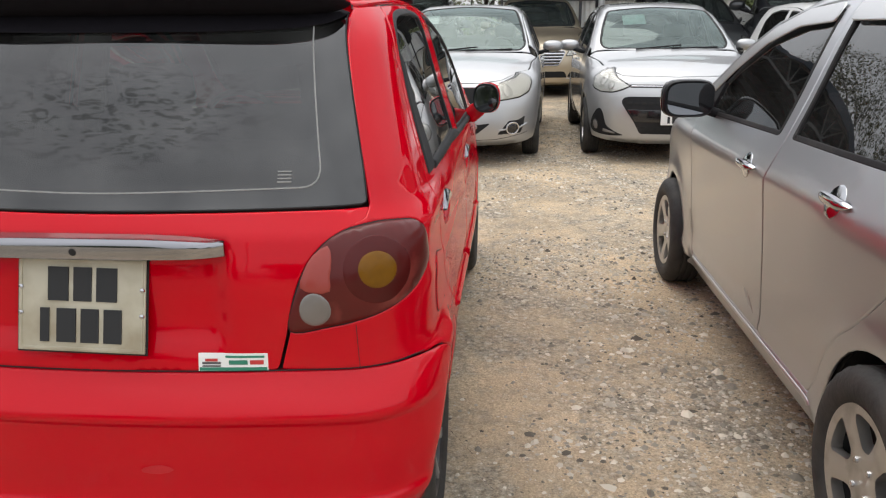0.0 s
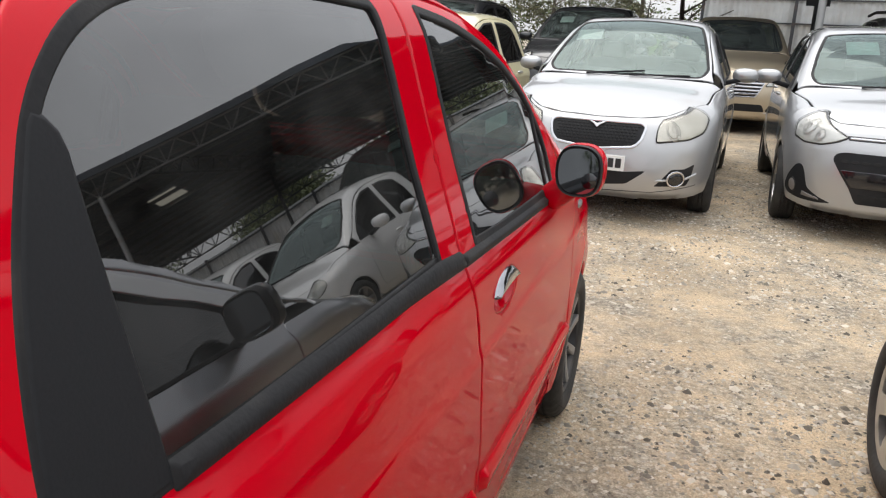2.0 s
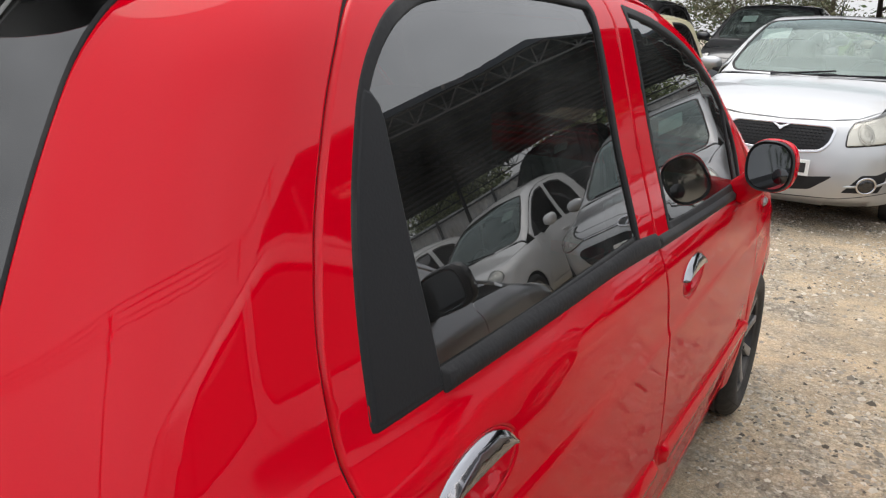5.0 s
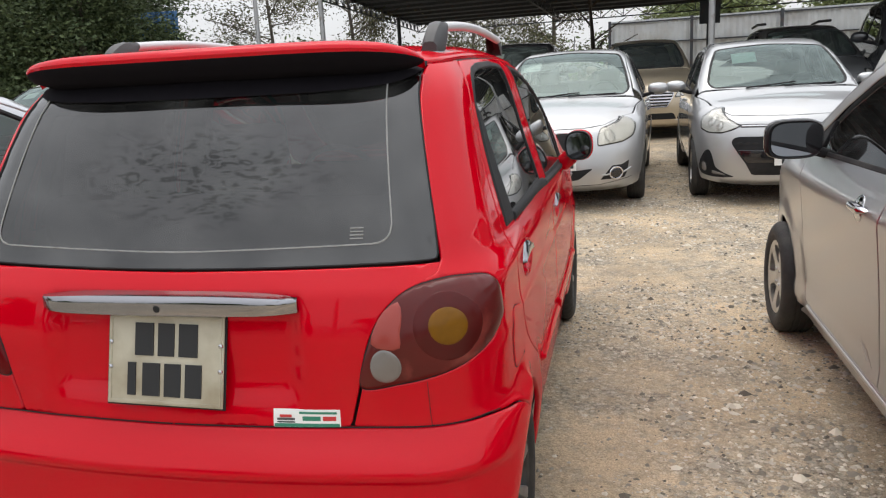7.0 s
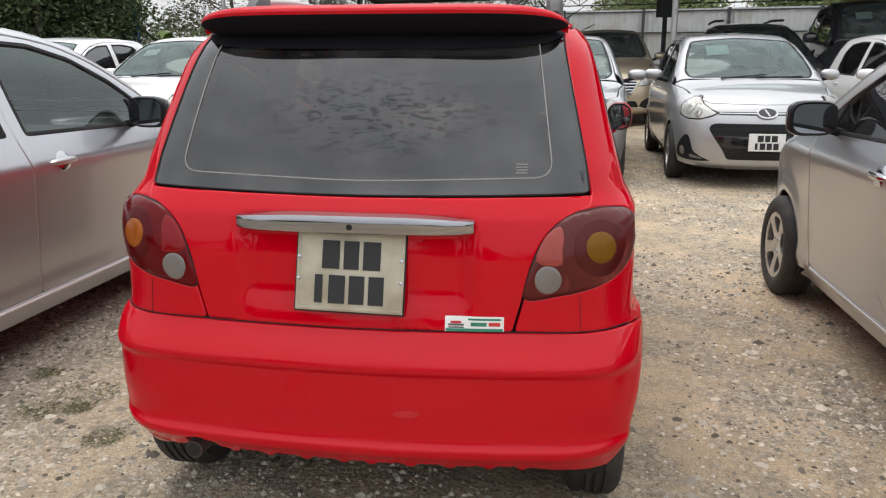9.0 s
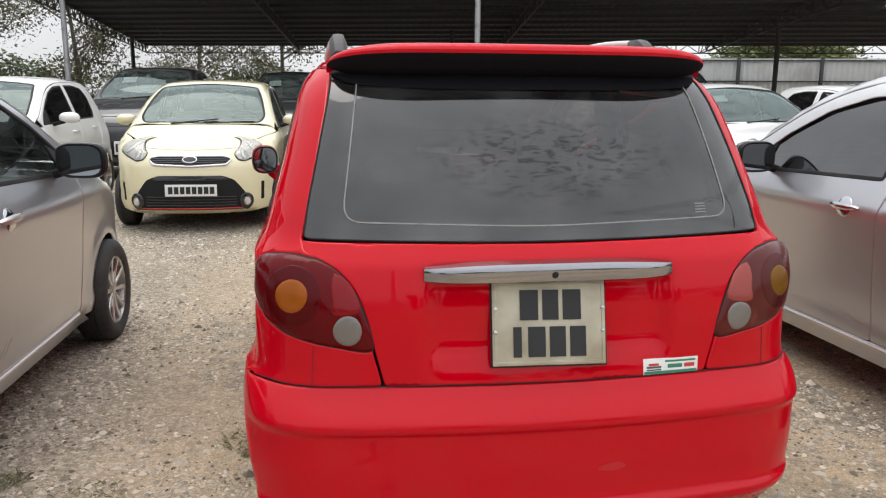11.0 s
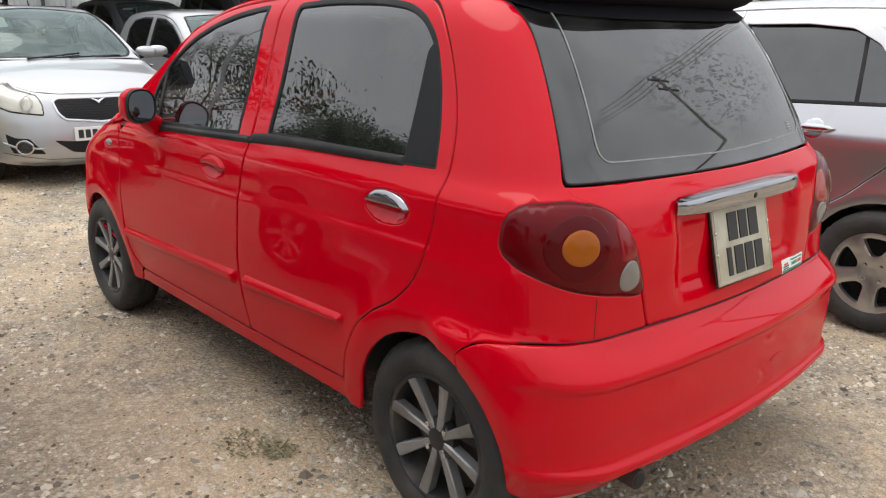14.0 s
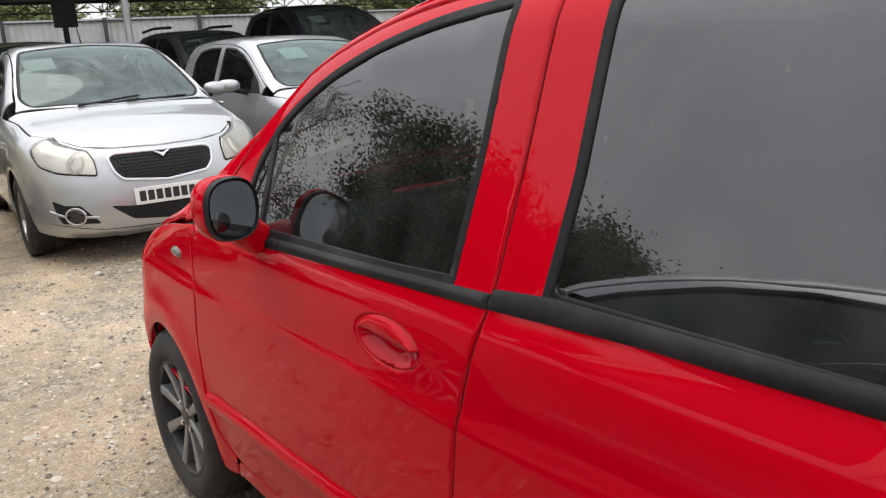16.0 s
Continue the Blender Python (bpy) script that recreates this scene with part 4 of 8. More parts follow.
        for door, lp in ((rd, rounded(rear_door)), (fd, rounded(front_door))):
            patch("gap_shade", B, sd, ring_in(lp, -0.004), SEALER, door, off=-0.0075, depth=0.004, bevel=0.001, holes=[ring_in(lp, g + 0.004)], step=0.06)
        patch("pillar_trim", B, sd, c_trim, PLASTIC, rd, off=0.004, depth=0.012, bevel=0.006)
        patch("window_divider", B, sd, rounded([(2.035, 0.968), (2.055, 0.968), (2.045, 1.165), (2.026, 1.180)], 0.003), RUBBER, fd, off=0.001, depth=0.01, bevel=0.003)
        patch("quarter_panel", B, "W", wrap(ring_in(rounded(quarter), 0.0025)), RED_PAINT, root, holes=[wrap(flowing(lamp))], step=0.028)
        for door, dish, hc, bright in ((rd, dish_r, (0.585, 0.893, 0.178), True), (fd, dish_f, (1.55, 0.872, 0.175), sd == "R")):
            patch("handle_dish", B, sd, ring_in(dish, 0.001), RED_PAINT, door, off=0.0, depth=0.03, bevel=0.004, dome=-0.024, step=0.012)
            flap = flowing([(hc[0] + dy, hc[1] + dz) for dy, dz in ((0.080, -0.014), (0.058, 0.008), (0.020, 0.019), (-0.026, 0.017), (-0.064, 0.005), (-0.086, -0.014), (-0.080, -0.020), (-0.040, -0.017), (0.010, -0.015), (0.050, -0.015))], 0.01)
            patch("door_handle", B, sd, flap, GARNISH if bright else RED_PAINT, door, off=0.008 if bright else 0.004, depth=0.02, bevel=0.007, drop=0.9, step=0.02, dome=0.002, label="bright chrome pull" if bright else "")
        patch("side_molding", B, sd, rounded([(0.772, 0.498, 0.02), (0.772, 0.530, 0.02), (1.355, 0.512), (1.358, 0.466)], 0.012), RED_PAINT, rd, off=0.011, depth=0.014, bevel=0.012, drop=0.85, step=0.05, dome=0.003)
        patch("side_molding", B, sd, rounded([(1.412, 0.462), (1.410, 0.512), (2.425, 0.476, 0.01), (2.42, 0.430, 0.02)], 0.012), RED_PAINT, fd, off=0.011, depth=0.014, bevel=0.012, drop=0.85, step=0.05, dome=0.003)
        # fender and sill
        fender = [(2.33, 0.308, 0.01), (2.395, 0.36, 0.03), (2.435, 0.47, 0.05), (2.455, 0.61, 0.05), (2.425, 0.75, 0.03), (2.432, 0.83, 0.02), (2.42, 0.895, 0.02), (2.44, 0.925, 0.01), (2.62, 0.90, 0.05), (2.85, 0.85, 0.05), (3.03, 0.80, 0.02), (3.06, 0.62, 0.03), (3.06, 0.50, 0.01)]
        fender += [(y, z, 0.003) for y, z in arc(hub_f, hz, ar, 35, 172, 16)] + [(2.455, 0.235, 0.01), (2.36, 0.24, 0.01)]
        patch("front_fender", B, sd, ring_in(rounded(fender), g), RED_PAINT, root, step=0.03)
        patch("sill", B, sd, ring_in(rounded([(0.80, 0.245), (0.80, 0.312), (1.36, 0.300), (2.33, 0.303), (2.36, 0.243)], 0.008), g), RED_PAINT, root, off=-0.002)
        patch("side_marker", B, sd, ellipse(2.545, 0.832, 0.034, 0.014), LENS_GREY, root, off=0.004, depth=0.006, dome=0.006, step=0.008)
        # dark shell behind the gaps
        shell = rounded([(0.42, 0.26), (0.42, 1.375), (1.3, 1.39), (1.6, 1.365), (1.9, 1.28), (2.1, 1.15), (2.2, 0.95), (2.9, 0.8), (3.1, 0.6), (3.1, 0.26)], 0.02)
        patch("inner_shell", B, sd, shell, SEALER, root, off=-0.026, depth=0.002, bevel=0.002, step=0.06, holes=[ring_in(rear_seal, 0.012), ring_in(front_seal, 0.012), np.array(arc(hub_y + 0.0, hz, ar + 0.004, 0, 355, 40)), np.array(arc(hub_f, hz, ar + 0.004, 0, 355, 40))])
        # tail lamp
        fad = sd == "R"
        tl = new("tail_lamp")
        tl.parent = root
        tagged(tl, "sun-faded milky red tail lamp" if fad else "deep red tail lamp with amber and clear lenses")
        rim = wrap(flowing(lamp, 0.006))
        swell = dict(dome=0.016, dome_loop=rim, dome_top=0.100)
        patch("lens", B, "W", wrap(ring_in(flowing(lamp), 0.004)), LENS_FADED if fad else LENS_RED, tl, off=0.003, depth=0.03, bevel=0.006, step=0.014, **swell)
        patch("lamp_gasket", B, "W", wrap(flowing(lamp)), SEALER, tl, off=-0.001, depth=0.02, bevel=0.003, holes=[wrap(ring_in(flowing(lamp), 0.007))], step=0.03)
        patch("lens_bowl", B, "W", wrap(ellipse(0.668, 0.853, 0.080, 0.070, 40)), LENS_BOWL if fad else LENS_DEEP, tl, off=0.0042, depth=0.004, bevel=0.002, step=0.012, holes=[wrap(ellipse(0.664, 0.855, 0.040, 0.036))], **swell)
        patch("turn_lens", B, "W", wrap(ellipse(0.664, 0.855, 0.044, 0.039)), LENS_AMBER_DULL if fad else LENS_AMBER, tl, off=0.0062, depth=0.006, bevel=0.004, step=0.010, **swell)
        patch("reverse_lens", B, "W", wrap(ellipse(0.518, 0.778, 0.038, 0.036)), LENS_GREY, tl, off=0.0060, depth=0.006, bevel=0.004, step=0.010, **swell)
        patch("brake_lens", B, "W", wrap(flowing([(0.484, 0.824), (0.496, 0.858), (0.522, 0.890), (0.560, 0.908), (0.566, 0.880), (0.558, 0.845), (0.556, 0.818), (0.520, 0.814)])), LENS_PINK if fad else LENS_BRIGHT, tl, off=0.0055, depth=0.005, bevel=0.004, step=0.010, **swell)
        # seams below the lamp and over the bumper
        patch("panel_seam", B, "W", wrap(rounded([(0.002, 0.6385), (0.45, 0.6400), (0.757, 0.6388), (0.80, 0.6352), (0.80, 0.6370), (0.757, 0.6410), (0.45, 0.6422), (0.002, 0.6407)], 0.0008)), SEALER, root, off=0.0022, depth=0.003, bevel=0.0006)
        patch("panel_seam", B, "W", wrap(rounded([(0.6135, 0.640), (0.6150, 0.640), (0.6110, 0.738), (0.6095, 0.738)], 0.0005)), SEALER, root, off=0.0012, depth=0.001, bevel=0.0005)
        # wheels and wells
        for y in (hub_y, hub_f):
            wheel(root, (q * 0.634, y, hz), q, 0.272, 0.180, 0.165, "eight_spoke")
            wheel_well(root, y, hz, ar, 0.655, q)
        # mirror
        mir = new("door_mirror")
        mir.parent = root
        mx, my, mz, ma, mb = 0.786, 1.992, 1.030, 0.058, 0.064
        bm = bmesh.new()
        bmesh.ops.create_uvsphere(bm, u_segments=32, v_segments=20, radius=1)
        for v in bm.verts:
            x, y, z = v.co
            e = (abs(x) ** 2.6 + abs(z) ** 2.6) ** (1 / 2.6) / max(1e-6, math.hypot(x, z))
            v.co = (x / e * ma * 1.02 + q * 0.004, y * 0.085 if y > -0.18 else -0.0153 + (y + 0.18) * 0.003, z / e * mb * 1.03)
        bmesh.ops.transform(bm, matrix=Matrix.Translation((q * mx, my, mz)) @ Matrix.Rotation(radians(-q * 8), 4, "Z"), verts=bm.verts)
        part("housing", bm, RED_PAINT, mir)
        tm = Matrix.Translation((q * mx, my - 0.024, mz)) @ Matrix.Rotation(radians(-q * 8), 4, "Z") @ Matrix.Rotation(radians(90), 4, "Z")

        def oval(r, x, k=44):
            out = []
            for i in range(k):
                t = 2 * math.pi * i / k
                c, d = math.cos(t), math.sin(t)
                e = (abs(c) ** 2.6 + abs(d) ** 2.6) ** (1 / 2.6)
                out.append(tm @ Vector((x, r * ma * c / e, r * mb * d / e)))
            return out

        def rings(rx):
            bm = bmesh.new()
            rows = [[bm.verts.new(p) for p in oval(r, x)] for r, x in rx]
            for a, b in zip(rows, rows[1:]):
                for i in range(len(a)):
                    bm.faces.new((a[i], a[(i + 1) % len(a)], b[(i + 1) % len(a)], b[i]))
            bm.faces.new(rows[0])
            return bm
        part("bezel", rings([(0.90, -0.002), (0.96, -0.008), (0.985, 0.002), (0.99, 0.02)]), PLASTIC, mir)
        part("mirror_glass", rings([(0.86, -0.0045), (0.88, 0.0)]), MIRROR, mir)
        bm = bmesh.new()
        lathe(bm, [(0.0, -0.013), (0.013, -0.011), (0.019, -0.008), (0.020, -0.003)], 24, tm @ Matrix.Translation((0, q * -0.030, -0.020)))
        part("blind_spot_mirror", bm, GLOSS_BLACK, mir)
        bm = bmesh.new()
        box(bm, (0, 0, 0), (0.085, 0.06, 0.07), Matrix.Translation((q * 0.735, 2.02, 0.965)) @ Matrix.Rotation(radians(q * -40), 4, "Y"), 0.022)
        part("mirror_foot", bm, RED_PAINT, mir)
        # roof rail
        rl = new("roof_rail")
        rl.parent = root
        pts = []
        for t in np.linspace(0, 1, 24):
            y = 0.70 + (1.66 - 0.70) * t
            pts.append((q * (0.478 + 0.018 * t), y, 1.486 + 0.022 * math.sin(math.pi * t) - 0.010 * t))
        tube("bar", pts, 0.0135, RAIL_GREY, rl, 12)
        for y0, y1 in ((0.585, 0.74), (1.76, 1.61)):
            bm = bmesh.new()
            rows = []
            for t in np.linspace(0, 1, 9):
                y = y0 + (y1 - y0) * t
                zt = 1.446 + 0.056 * math.sin(min(1, t * 1.5) * math.pi / 2) ** 0.8
                zb = 1.420 + 0.066 * max(0, t - 0.45) / 0.55
                w = 0.026 * (0.75 + 0.25 * math.sin(math.pi * t))
                rows.append([bm.verts.new((q * 0.479 + w * c, y, zb + (zt - zb) * e)) for c, e in ((-1, 0), (-1, 0.6), (-0.6, 0.95), (0, 1.0), (0.6, 0.95), (1, 0.6), (1, 0))])
            for a, b in zip(rows, rows[1:]):
                for j in range(6):
                    bm.faces.new((a[j], a[j + 1], b[j + 1], b[j]))
            bm.faces.new(rows[0])
            bm.faces.new(rows[-1][::-1])
            part("rail_foot", bm, GREY_FOOT, rl, "dark grey plastic foot")
    # fuel flap on the right flank
    patch("fuel_flap_seam", B, "R", rounded([(0.272, 0.668, 0.03), (0.262, 0.77, 0.05), (0.30, 0.822, 0.03), (0.405, 0.80, 0.03), (0.413, 0.672, 0.02)], 0.02), SEALER, root, off=0.001, depth=0.002, bevel=0.001, step=0.03)
    patch("fuel_flap", B, "R", ring_in(rounded([(0.272, 0.668, 0.03), (0.262, 0.77, 0.05), (0.30, 0.822, 0.03), (0.405, 0.80, 0.03), (0.413, 0.672, 0.02)], 0.02), 0.0025), RED_PAINT, root, off=0.003, depth=0.003, bevel=0.003, step=0.025)
    # hatch: lower panel and glass
    low = [(0.405, 0.640, 0.01), (0.428, 0.727, 0.02), (0.446, 0.815, 0.05), (0.477, 0.883, 0.05), (0.528, 0.930, 0.04), (0.590, 0.953, 0.01), (0.593, 0.978, 0.004), (0.30, 0.974, 0.1), (0, 0.971, 0.1)]
    low = rounded(low + [(-p[0], *p[1:]) for p in low[-2::-1]] + [(0, 0.637, 0.1)], 0.01)
    hatch = new("tailgate")
    hatch.parent = root
    patch("gate_panel", B, "B", ring_in(low, 0.0018), RED_PAINT, hatch, step=0.026)
    gl = [(0.589, 0.982, 0.012)] + [(x + 0.001, z, 0.02) for x, z in hatch_side[1:5]] + [(0.508, 1.386, 0.006), (0.3, 1.390, 0.05), (0, 1.392, 0.05)]
    gl = rounded(gl + [(-p[0], *p[1:]) for p in gl[-2::-1]] + [(-0.30, 0.976, 0.1), (0, 0.973, 0.1), (0.30, 0.976, 0.1)], 0.01)
    ln = [(0.497, 1.019, 0.05), (0.447, 1.352, 0.004), (0, 1.352, 0.03)]
    ln = rounded(ln + [(-p[0], *p[1:]) for p in ln[-2::-1]] + [(0, 1.006, 0.1)], 0.03)
    patch("rear_glass", B, "B", ring_in(gl, 0.001), GLASS_REAR, hatch, off=-0.003, depth=0.004, bevel=0.002, step=0.04, label="dark filmed rear window with water marks").visible_shadow = False
    patch("glass_border", B, "B", ring_in(gl, 0.002), FRIT, hatch, off=-0.008, depth=0.003, bevel=0.001, step=0.05, holes=[ln])
    patch("film_edge", B, "B", ln, FILM_EDGE, hatch, off=-0.0008, depth=0.002, bevel=0.0006, step=0.02, holes=[ring_in(ln, 0.0032)])
    patch("glass_seal", B, "B", gl, RUBBER, hatch, off=-0.0005, depth=0.01, bevel=0.002, step=0.05, holes=[ring_in(gl, 0.0025)])
    # inner rear shell
    patch("rear_shell", B, "W", rounded([(-1.05, 0.30), (-1.0, 0.62), (-1.0, 1.34), (1.0, 1.34), (1.0, 0.62), (1.05, 0.30)], 0.01), SEALER, root, off=-0.034, depth=0.002, bevel=0.002, step=0.05, holes=[np.array([(-0.62, 1.00), (0.62, 1.00), (0.72, 1.33), (-0.72, 1.33)])])
    # small etched mark on the glass
    for i in range(4):
        patch("etched_mark", B, "B", rounded([(0.400, 1.030 + i * 0.007), (0.430, 1.030 + i * 0.007), (0.430, 1.0325 + i * 0.007), (0.400, 1.0325 + i * 0.007)], 0.001), FILM_EDGE, hatch, off=-0.0012, depth=0.001, bevel=0.0006)
    # bright bar over the plate
    bm = bmesh.new()
    rows = []
    for i in range(41):
        t = i / 40 * 2 - 1
        x = -0.003 + t * 0.307
        p, _ = B.cast("B", [(0.32, 0.93)])
        yb = -0.004 + 0.10 * x * x
        hh = 0.024 * (1 - 0.35 * t ** 4)
        out = 0.030 * (1 - abs(t) ** 9 * 0.8)
        rows.append([bm.verts.new((x, yb - out * d, 0.910 + hh * e - 0.004 * abs(t) ** 3)) for d, e in ((-0.2, -1.0), (0.80, -1.0), (0.97, -0.86), (1.0, -0.55), (1.02, 0.15), (0.97, 0.55), (0.80, 0.88), (-0.2, 1.05))])
    for a, b in zip(rows, rows[1:]):
        for j in range(7):
            bm.faces.new((a[j], a[j + 1], b[j + 1], b[j]))
    bm.faces.new(rows[0])
    bm.faces.new(rows[-1][::-1])
    gar = part("plate_garnish", bm, GARNISH, hatch, "scratched chrome bar")
    bm = bmesh.new()
    lathe(bm, [(0.0, 0.0), (0.006, 0.0), (0.0085, 0.002), (0.009, 0.006)], 16, Matrix.Translation((-0.003, -0.036, 0.905)) @ Matrix.Rotation(radians(90), 4, "Z"))
    part("lock", bm, SEALER, gar)
    plm = Matrix.Translation((-0.009, -0.016, 0.783)) @ Matrix.Rotation(radians(-14), 4, "X") @ Matrix.Rotation(radians(1.0), 4, "Y")
    pl = number_plate(hatch, plm, 0.280, 0.200, PLATE_OLD)
    bm = bmesh.new()
    box(bm, (0, 0.0045, 0), (0.288, 0.004, 0.208), plm, 0.0015)
    part("plate_backing", bm, SEALER, pl)
    for sx in (-0.133, 0.133):
        for sz in (-0.02, 0.035):
            bm = bmesh.new()
            lathe(bm, [(0, -0.004), (0.005, -0.003), (0.006, 0.0)], 10, plm @ Matrix.Translation((sx, -0.002, sz)) @ Matrix.Rotation(radians(90), 4, "Z"))
            part("plate_screw", bm, CHROME, pl)
    # dealer's sticker
    st = patch("sticker", B, "B", rounded([(0.235, 0.640), (0.383, 0.640), (0.383, 0.680), (0.235, 0.680)], 0.001), PAPER, hatch, off=0.0012, depth=0.001, bevel=0.0005, label="white sticker with green and red print")
    for x0, x1, z0, z1, m in ((0.243, 0.283, 0.656, 0.661, GREY_PAINT), (0.249, 0.276, 0.662, 0.668, STICKER_RED), (0.293, 0.376, 0.670, 0.675, STICKER_GREEN), (0.300, 0.340, 0.655, 0.665, STICKER_GREEN),
                              (0.345, 0.374, 0.655, 0.665, STICKER_RED), (0.237, 0.381, 0.642, 0.649, STICKER_GREEN), (0.243, 0.283, 0.6505, 0.6535, INK)):
        patch("print", B, "B", rounded([(x0, z0), (x1, z0), (x1, z1), (x0, z1)], 0.0008), m, st, off=0.0018, depth=0.0005, bevel=0.0004)
    # spoiler: a lip that swells out of the roof and dies away at both ends; the shade of its hollow underside is
    # painted black
    bm, bu = bmesh.new(), bmesh.new()
    rows, under = [], []
    n = 56
    for i in range(n + 1):
        t = math.sin((i / n - 0.5) * math.pi * 0.985)
        x = t * 0.520
        k = max(0.0, 1 - abs(t) ** 6.5) ** 0.55
        end = Vector((x, 0.352, 1.396))
        zf = B.cast("T", [(x * 0.97, 0.365)])[0][0][2] + 0.003
        gy = B.cast("B", [(x * 0.97, 1.372)])[0][0][1]
        lip = [(0.325, 1.436), (0.275, 1.446), (0.230, 1.449), (0.206, 1.445), (0.195, 1.438), (0.192, 1.431), (0.195, 1.423)]
        low_side = [(0.195, 1.423), (0.202, 1.414), (0.218, 1.402), (0.236, 1.391), (0.250, 1.382)]
        bend = 0.10 * x * x
        put = lambda y, z: end.lerp(Vector((x, y + bend, z)), k)
        rows.append([bm.verts.new((x, 0.365, zf))] + [bm.verts.new(put(y, z)) for y, z in lip])
        foot = end.lerp(Vector((x, gy + 0.006, 1.370)), min(1, k * 1.15))
        under.append([bu.verts.new(put(y, z)) for y, z in low_side] + [bu.verts.new(foot)])
    for mesh, rr in ((bm, rows), (bu, under)):
        for a, b in zip(rr, rr[1:]):
            for j in range(len(a) - 1):
                mesh.faces.new((a[j], a[j + 1], b[j + 1], b[j]))
    sp = part("spoiler", bm, RED_PAINT, hatch)
    band = [(0, 1.334, 0.1), (0.25, 1.335, 0.1), (0.40, 1.340, 0.08), (0.475, 1.350, 0.04), (0.512, 1.372, 0.02), (0.512, 1.392, 0.006), (0, 1.396, 0.1)]
    patch("upper_band", B, "B", rounded(band + [(-p[0], *p[1:]) for p in band[-2:0:-1]], 0.02), SCOOP, sp, off=0.0035, depth=0.003, bevel=0.001, step=0.03, label="black band on the glass")
    part("underside", bu, SCOOP, sp, "hollow underside with its shade painted black")
    # rear bumper, with a low wavy edge
    half = [(0.0, 0.6365, 0.1), (0.45, 0.6380, 0.1), (0.757, 0.6370, 0.06), (0.905, 0.619, 0.05), (0.977, 0.572, 0.02)] + [(off_s + y, z, 0.003) for y, z in arc(hub_y, hz, ar, 120, 186, 9)]
    half += [(0.785, 0.232, 0.02), (0.66, 0.244, 0.05), (0.54, 0.256, 0.03)]
    tab = lambda x: [(x, 0.268, 0.006), (x - 0.006, 0.253, 0.008), (x - 0.028, 0.253, 0.008), (x - 0.034, 0.268, 0.006)]
    tabs = tab(0.37) + tab(0.265) + tab(0.16) + tab(0.055)
    # the left half has a notch over the exhaust pipe
    notch = [(-0.395, 0.268, 0.008), (-0.405, 0.300, 0.015), (-0.44, 0.316, 0.02), (-0.49, 0.306, 0.02), (-0.515, 0.266, 0.01)]
    loop = rounded(half + tab(0.475) + tabs + [(-p[0], *p[1:]) for p in tabs[::-1]] + notch + [(-p[0], *p[1:]) for p in half[:0:-1]], 0.01)
    bmp = patch("rear_bumper", B, "W", ring_in(loop, 0.0), RED_PAINT, root, off=0.002, depth=0.05, bevel=0.004, step=0.010)
    patch("scuff", B, "W", flowing([(0.115, 0.436), (0.155, 0.443), (0.18, 0.431), (0.15, 0.420), (0.11, 0.424)]), SCUFF, bmp, off=0.0035, depth=0.0005, bevel=0.0004)
    patch("scuff", B, "W", flowing([(-0.74, 0.236), (-0.70, 0.252), (-0.64, 0.262), (-0.60, 0.256), (-0.64, 0.243), (-0.70, 0.232)]), SCUFF_PALE, bmp, off=0.0035, depth=0.0005, bevel=0.0004)
    # front: bonnet, bumper, lamps
    be, _ = B.cast("R", np.array([(2.50, 0.925), (2.62, 0.905), (2.85, 0.855), (3.03, 0.805)]))
    bon = [(p[0], p[1], 0.02) for p in be] + [(0.40, 3.20, 0.08), (0.2, 3.27, 0.08), (0, 3.28, 0.08)]
    bon = rounded([(0.3, 2.70, 0.05), (0.55, 2.62, 0.02)] + bon + [(-x, y, r) for x, y, r in bon[-2::-1]] + [(-0.55, 2.62, 0.02), (-0.3, 2.70, 0.05), (0, 2.715, 0.05)], 0.02)
    patch("bonnet", B, "T", ring_in(bon, 0.003), RED_PAINT, root, step=0.05)
    so = B.s_of(0.7, 3.055, "V")
    fb = [(so, 0.79, 0.02), (0.5, 0.76, 0.1), (0.25, 0.72, 0.1), (0, 0.71, 0.1)]
    fb = rounded([(so, 0.24, 0.02), (so, 0.5, 0.01)] + fb + [(-p[0], *p[1:]) for p in fb[-2::-1]] + [(-so, 0.5, 0.01), (-so, 0.24, 0.02), (0, 0.22, 0.1)], 0.02)
    patch("front_bumper", B, "V", fb, RED_PAINT, root, step=0.05, depth=0.04)
    for q in (1, -1):
        patch("headlamp", B, "V", ellipse(q * 0.60, 0.66, 0.13, 0.085), LENS_CLEAR, root, off=0.012, depth=0.03, dome=0.02, step=0.03)
    patch("grille", B, "V", rounded([(-0.2, 0.62), (0.2, 0.62), (0.22, 0.68), (-0.22, 0.68)], 0.03), PLASTIC, root, off=0.006, depth=0.02)
    # cabin, floor and running gear
    bm = bmesh.new()
    box(bm, (0, 1.60, 0.34), (1.16, 2.75, 0.16), None, 0.03)
    part("floor_pan", bm, SEALER, root)
    for x in (-0.31, 0.31):
        seat(root, x, 1.52, 0.52)
    seat(root, 0, 0.72, 0.54, 1.10, False)
    for x in (-0.3, 0.3):
        bm = bmesh.new()
        box(bm, (x, 0.37, 1.10), (0.24, 0.08, 0.13), None, 0.03)
        part("headrest", bm, CLOTH, root)
    steering_wheel(root, -0.31, 2.02, 0.90)
    bm = bmesh.new()
    box(bm, (0, 2.30, 0.80), (1.20, 0.34, 0.22), None, 0.05)
    part("dashboard", bm, CABIN, root)
    tube("exhaust_pipe", [(-0.43, 0.40, 0.275), (-0.445, 0.1, 0.275), (-0.455, -0.048, 0.272)], 0.025, RUST, root, 14)
    # a dark disc on the closed pipe end paints the shade inside
    bm = bmesh.new()
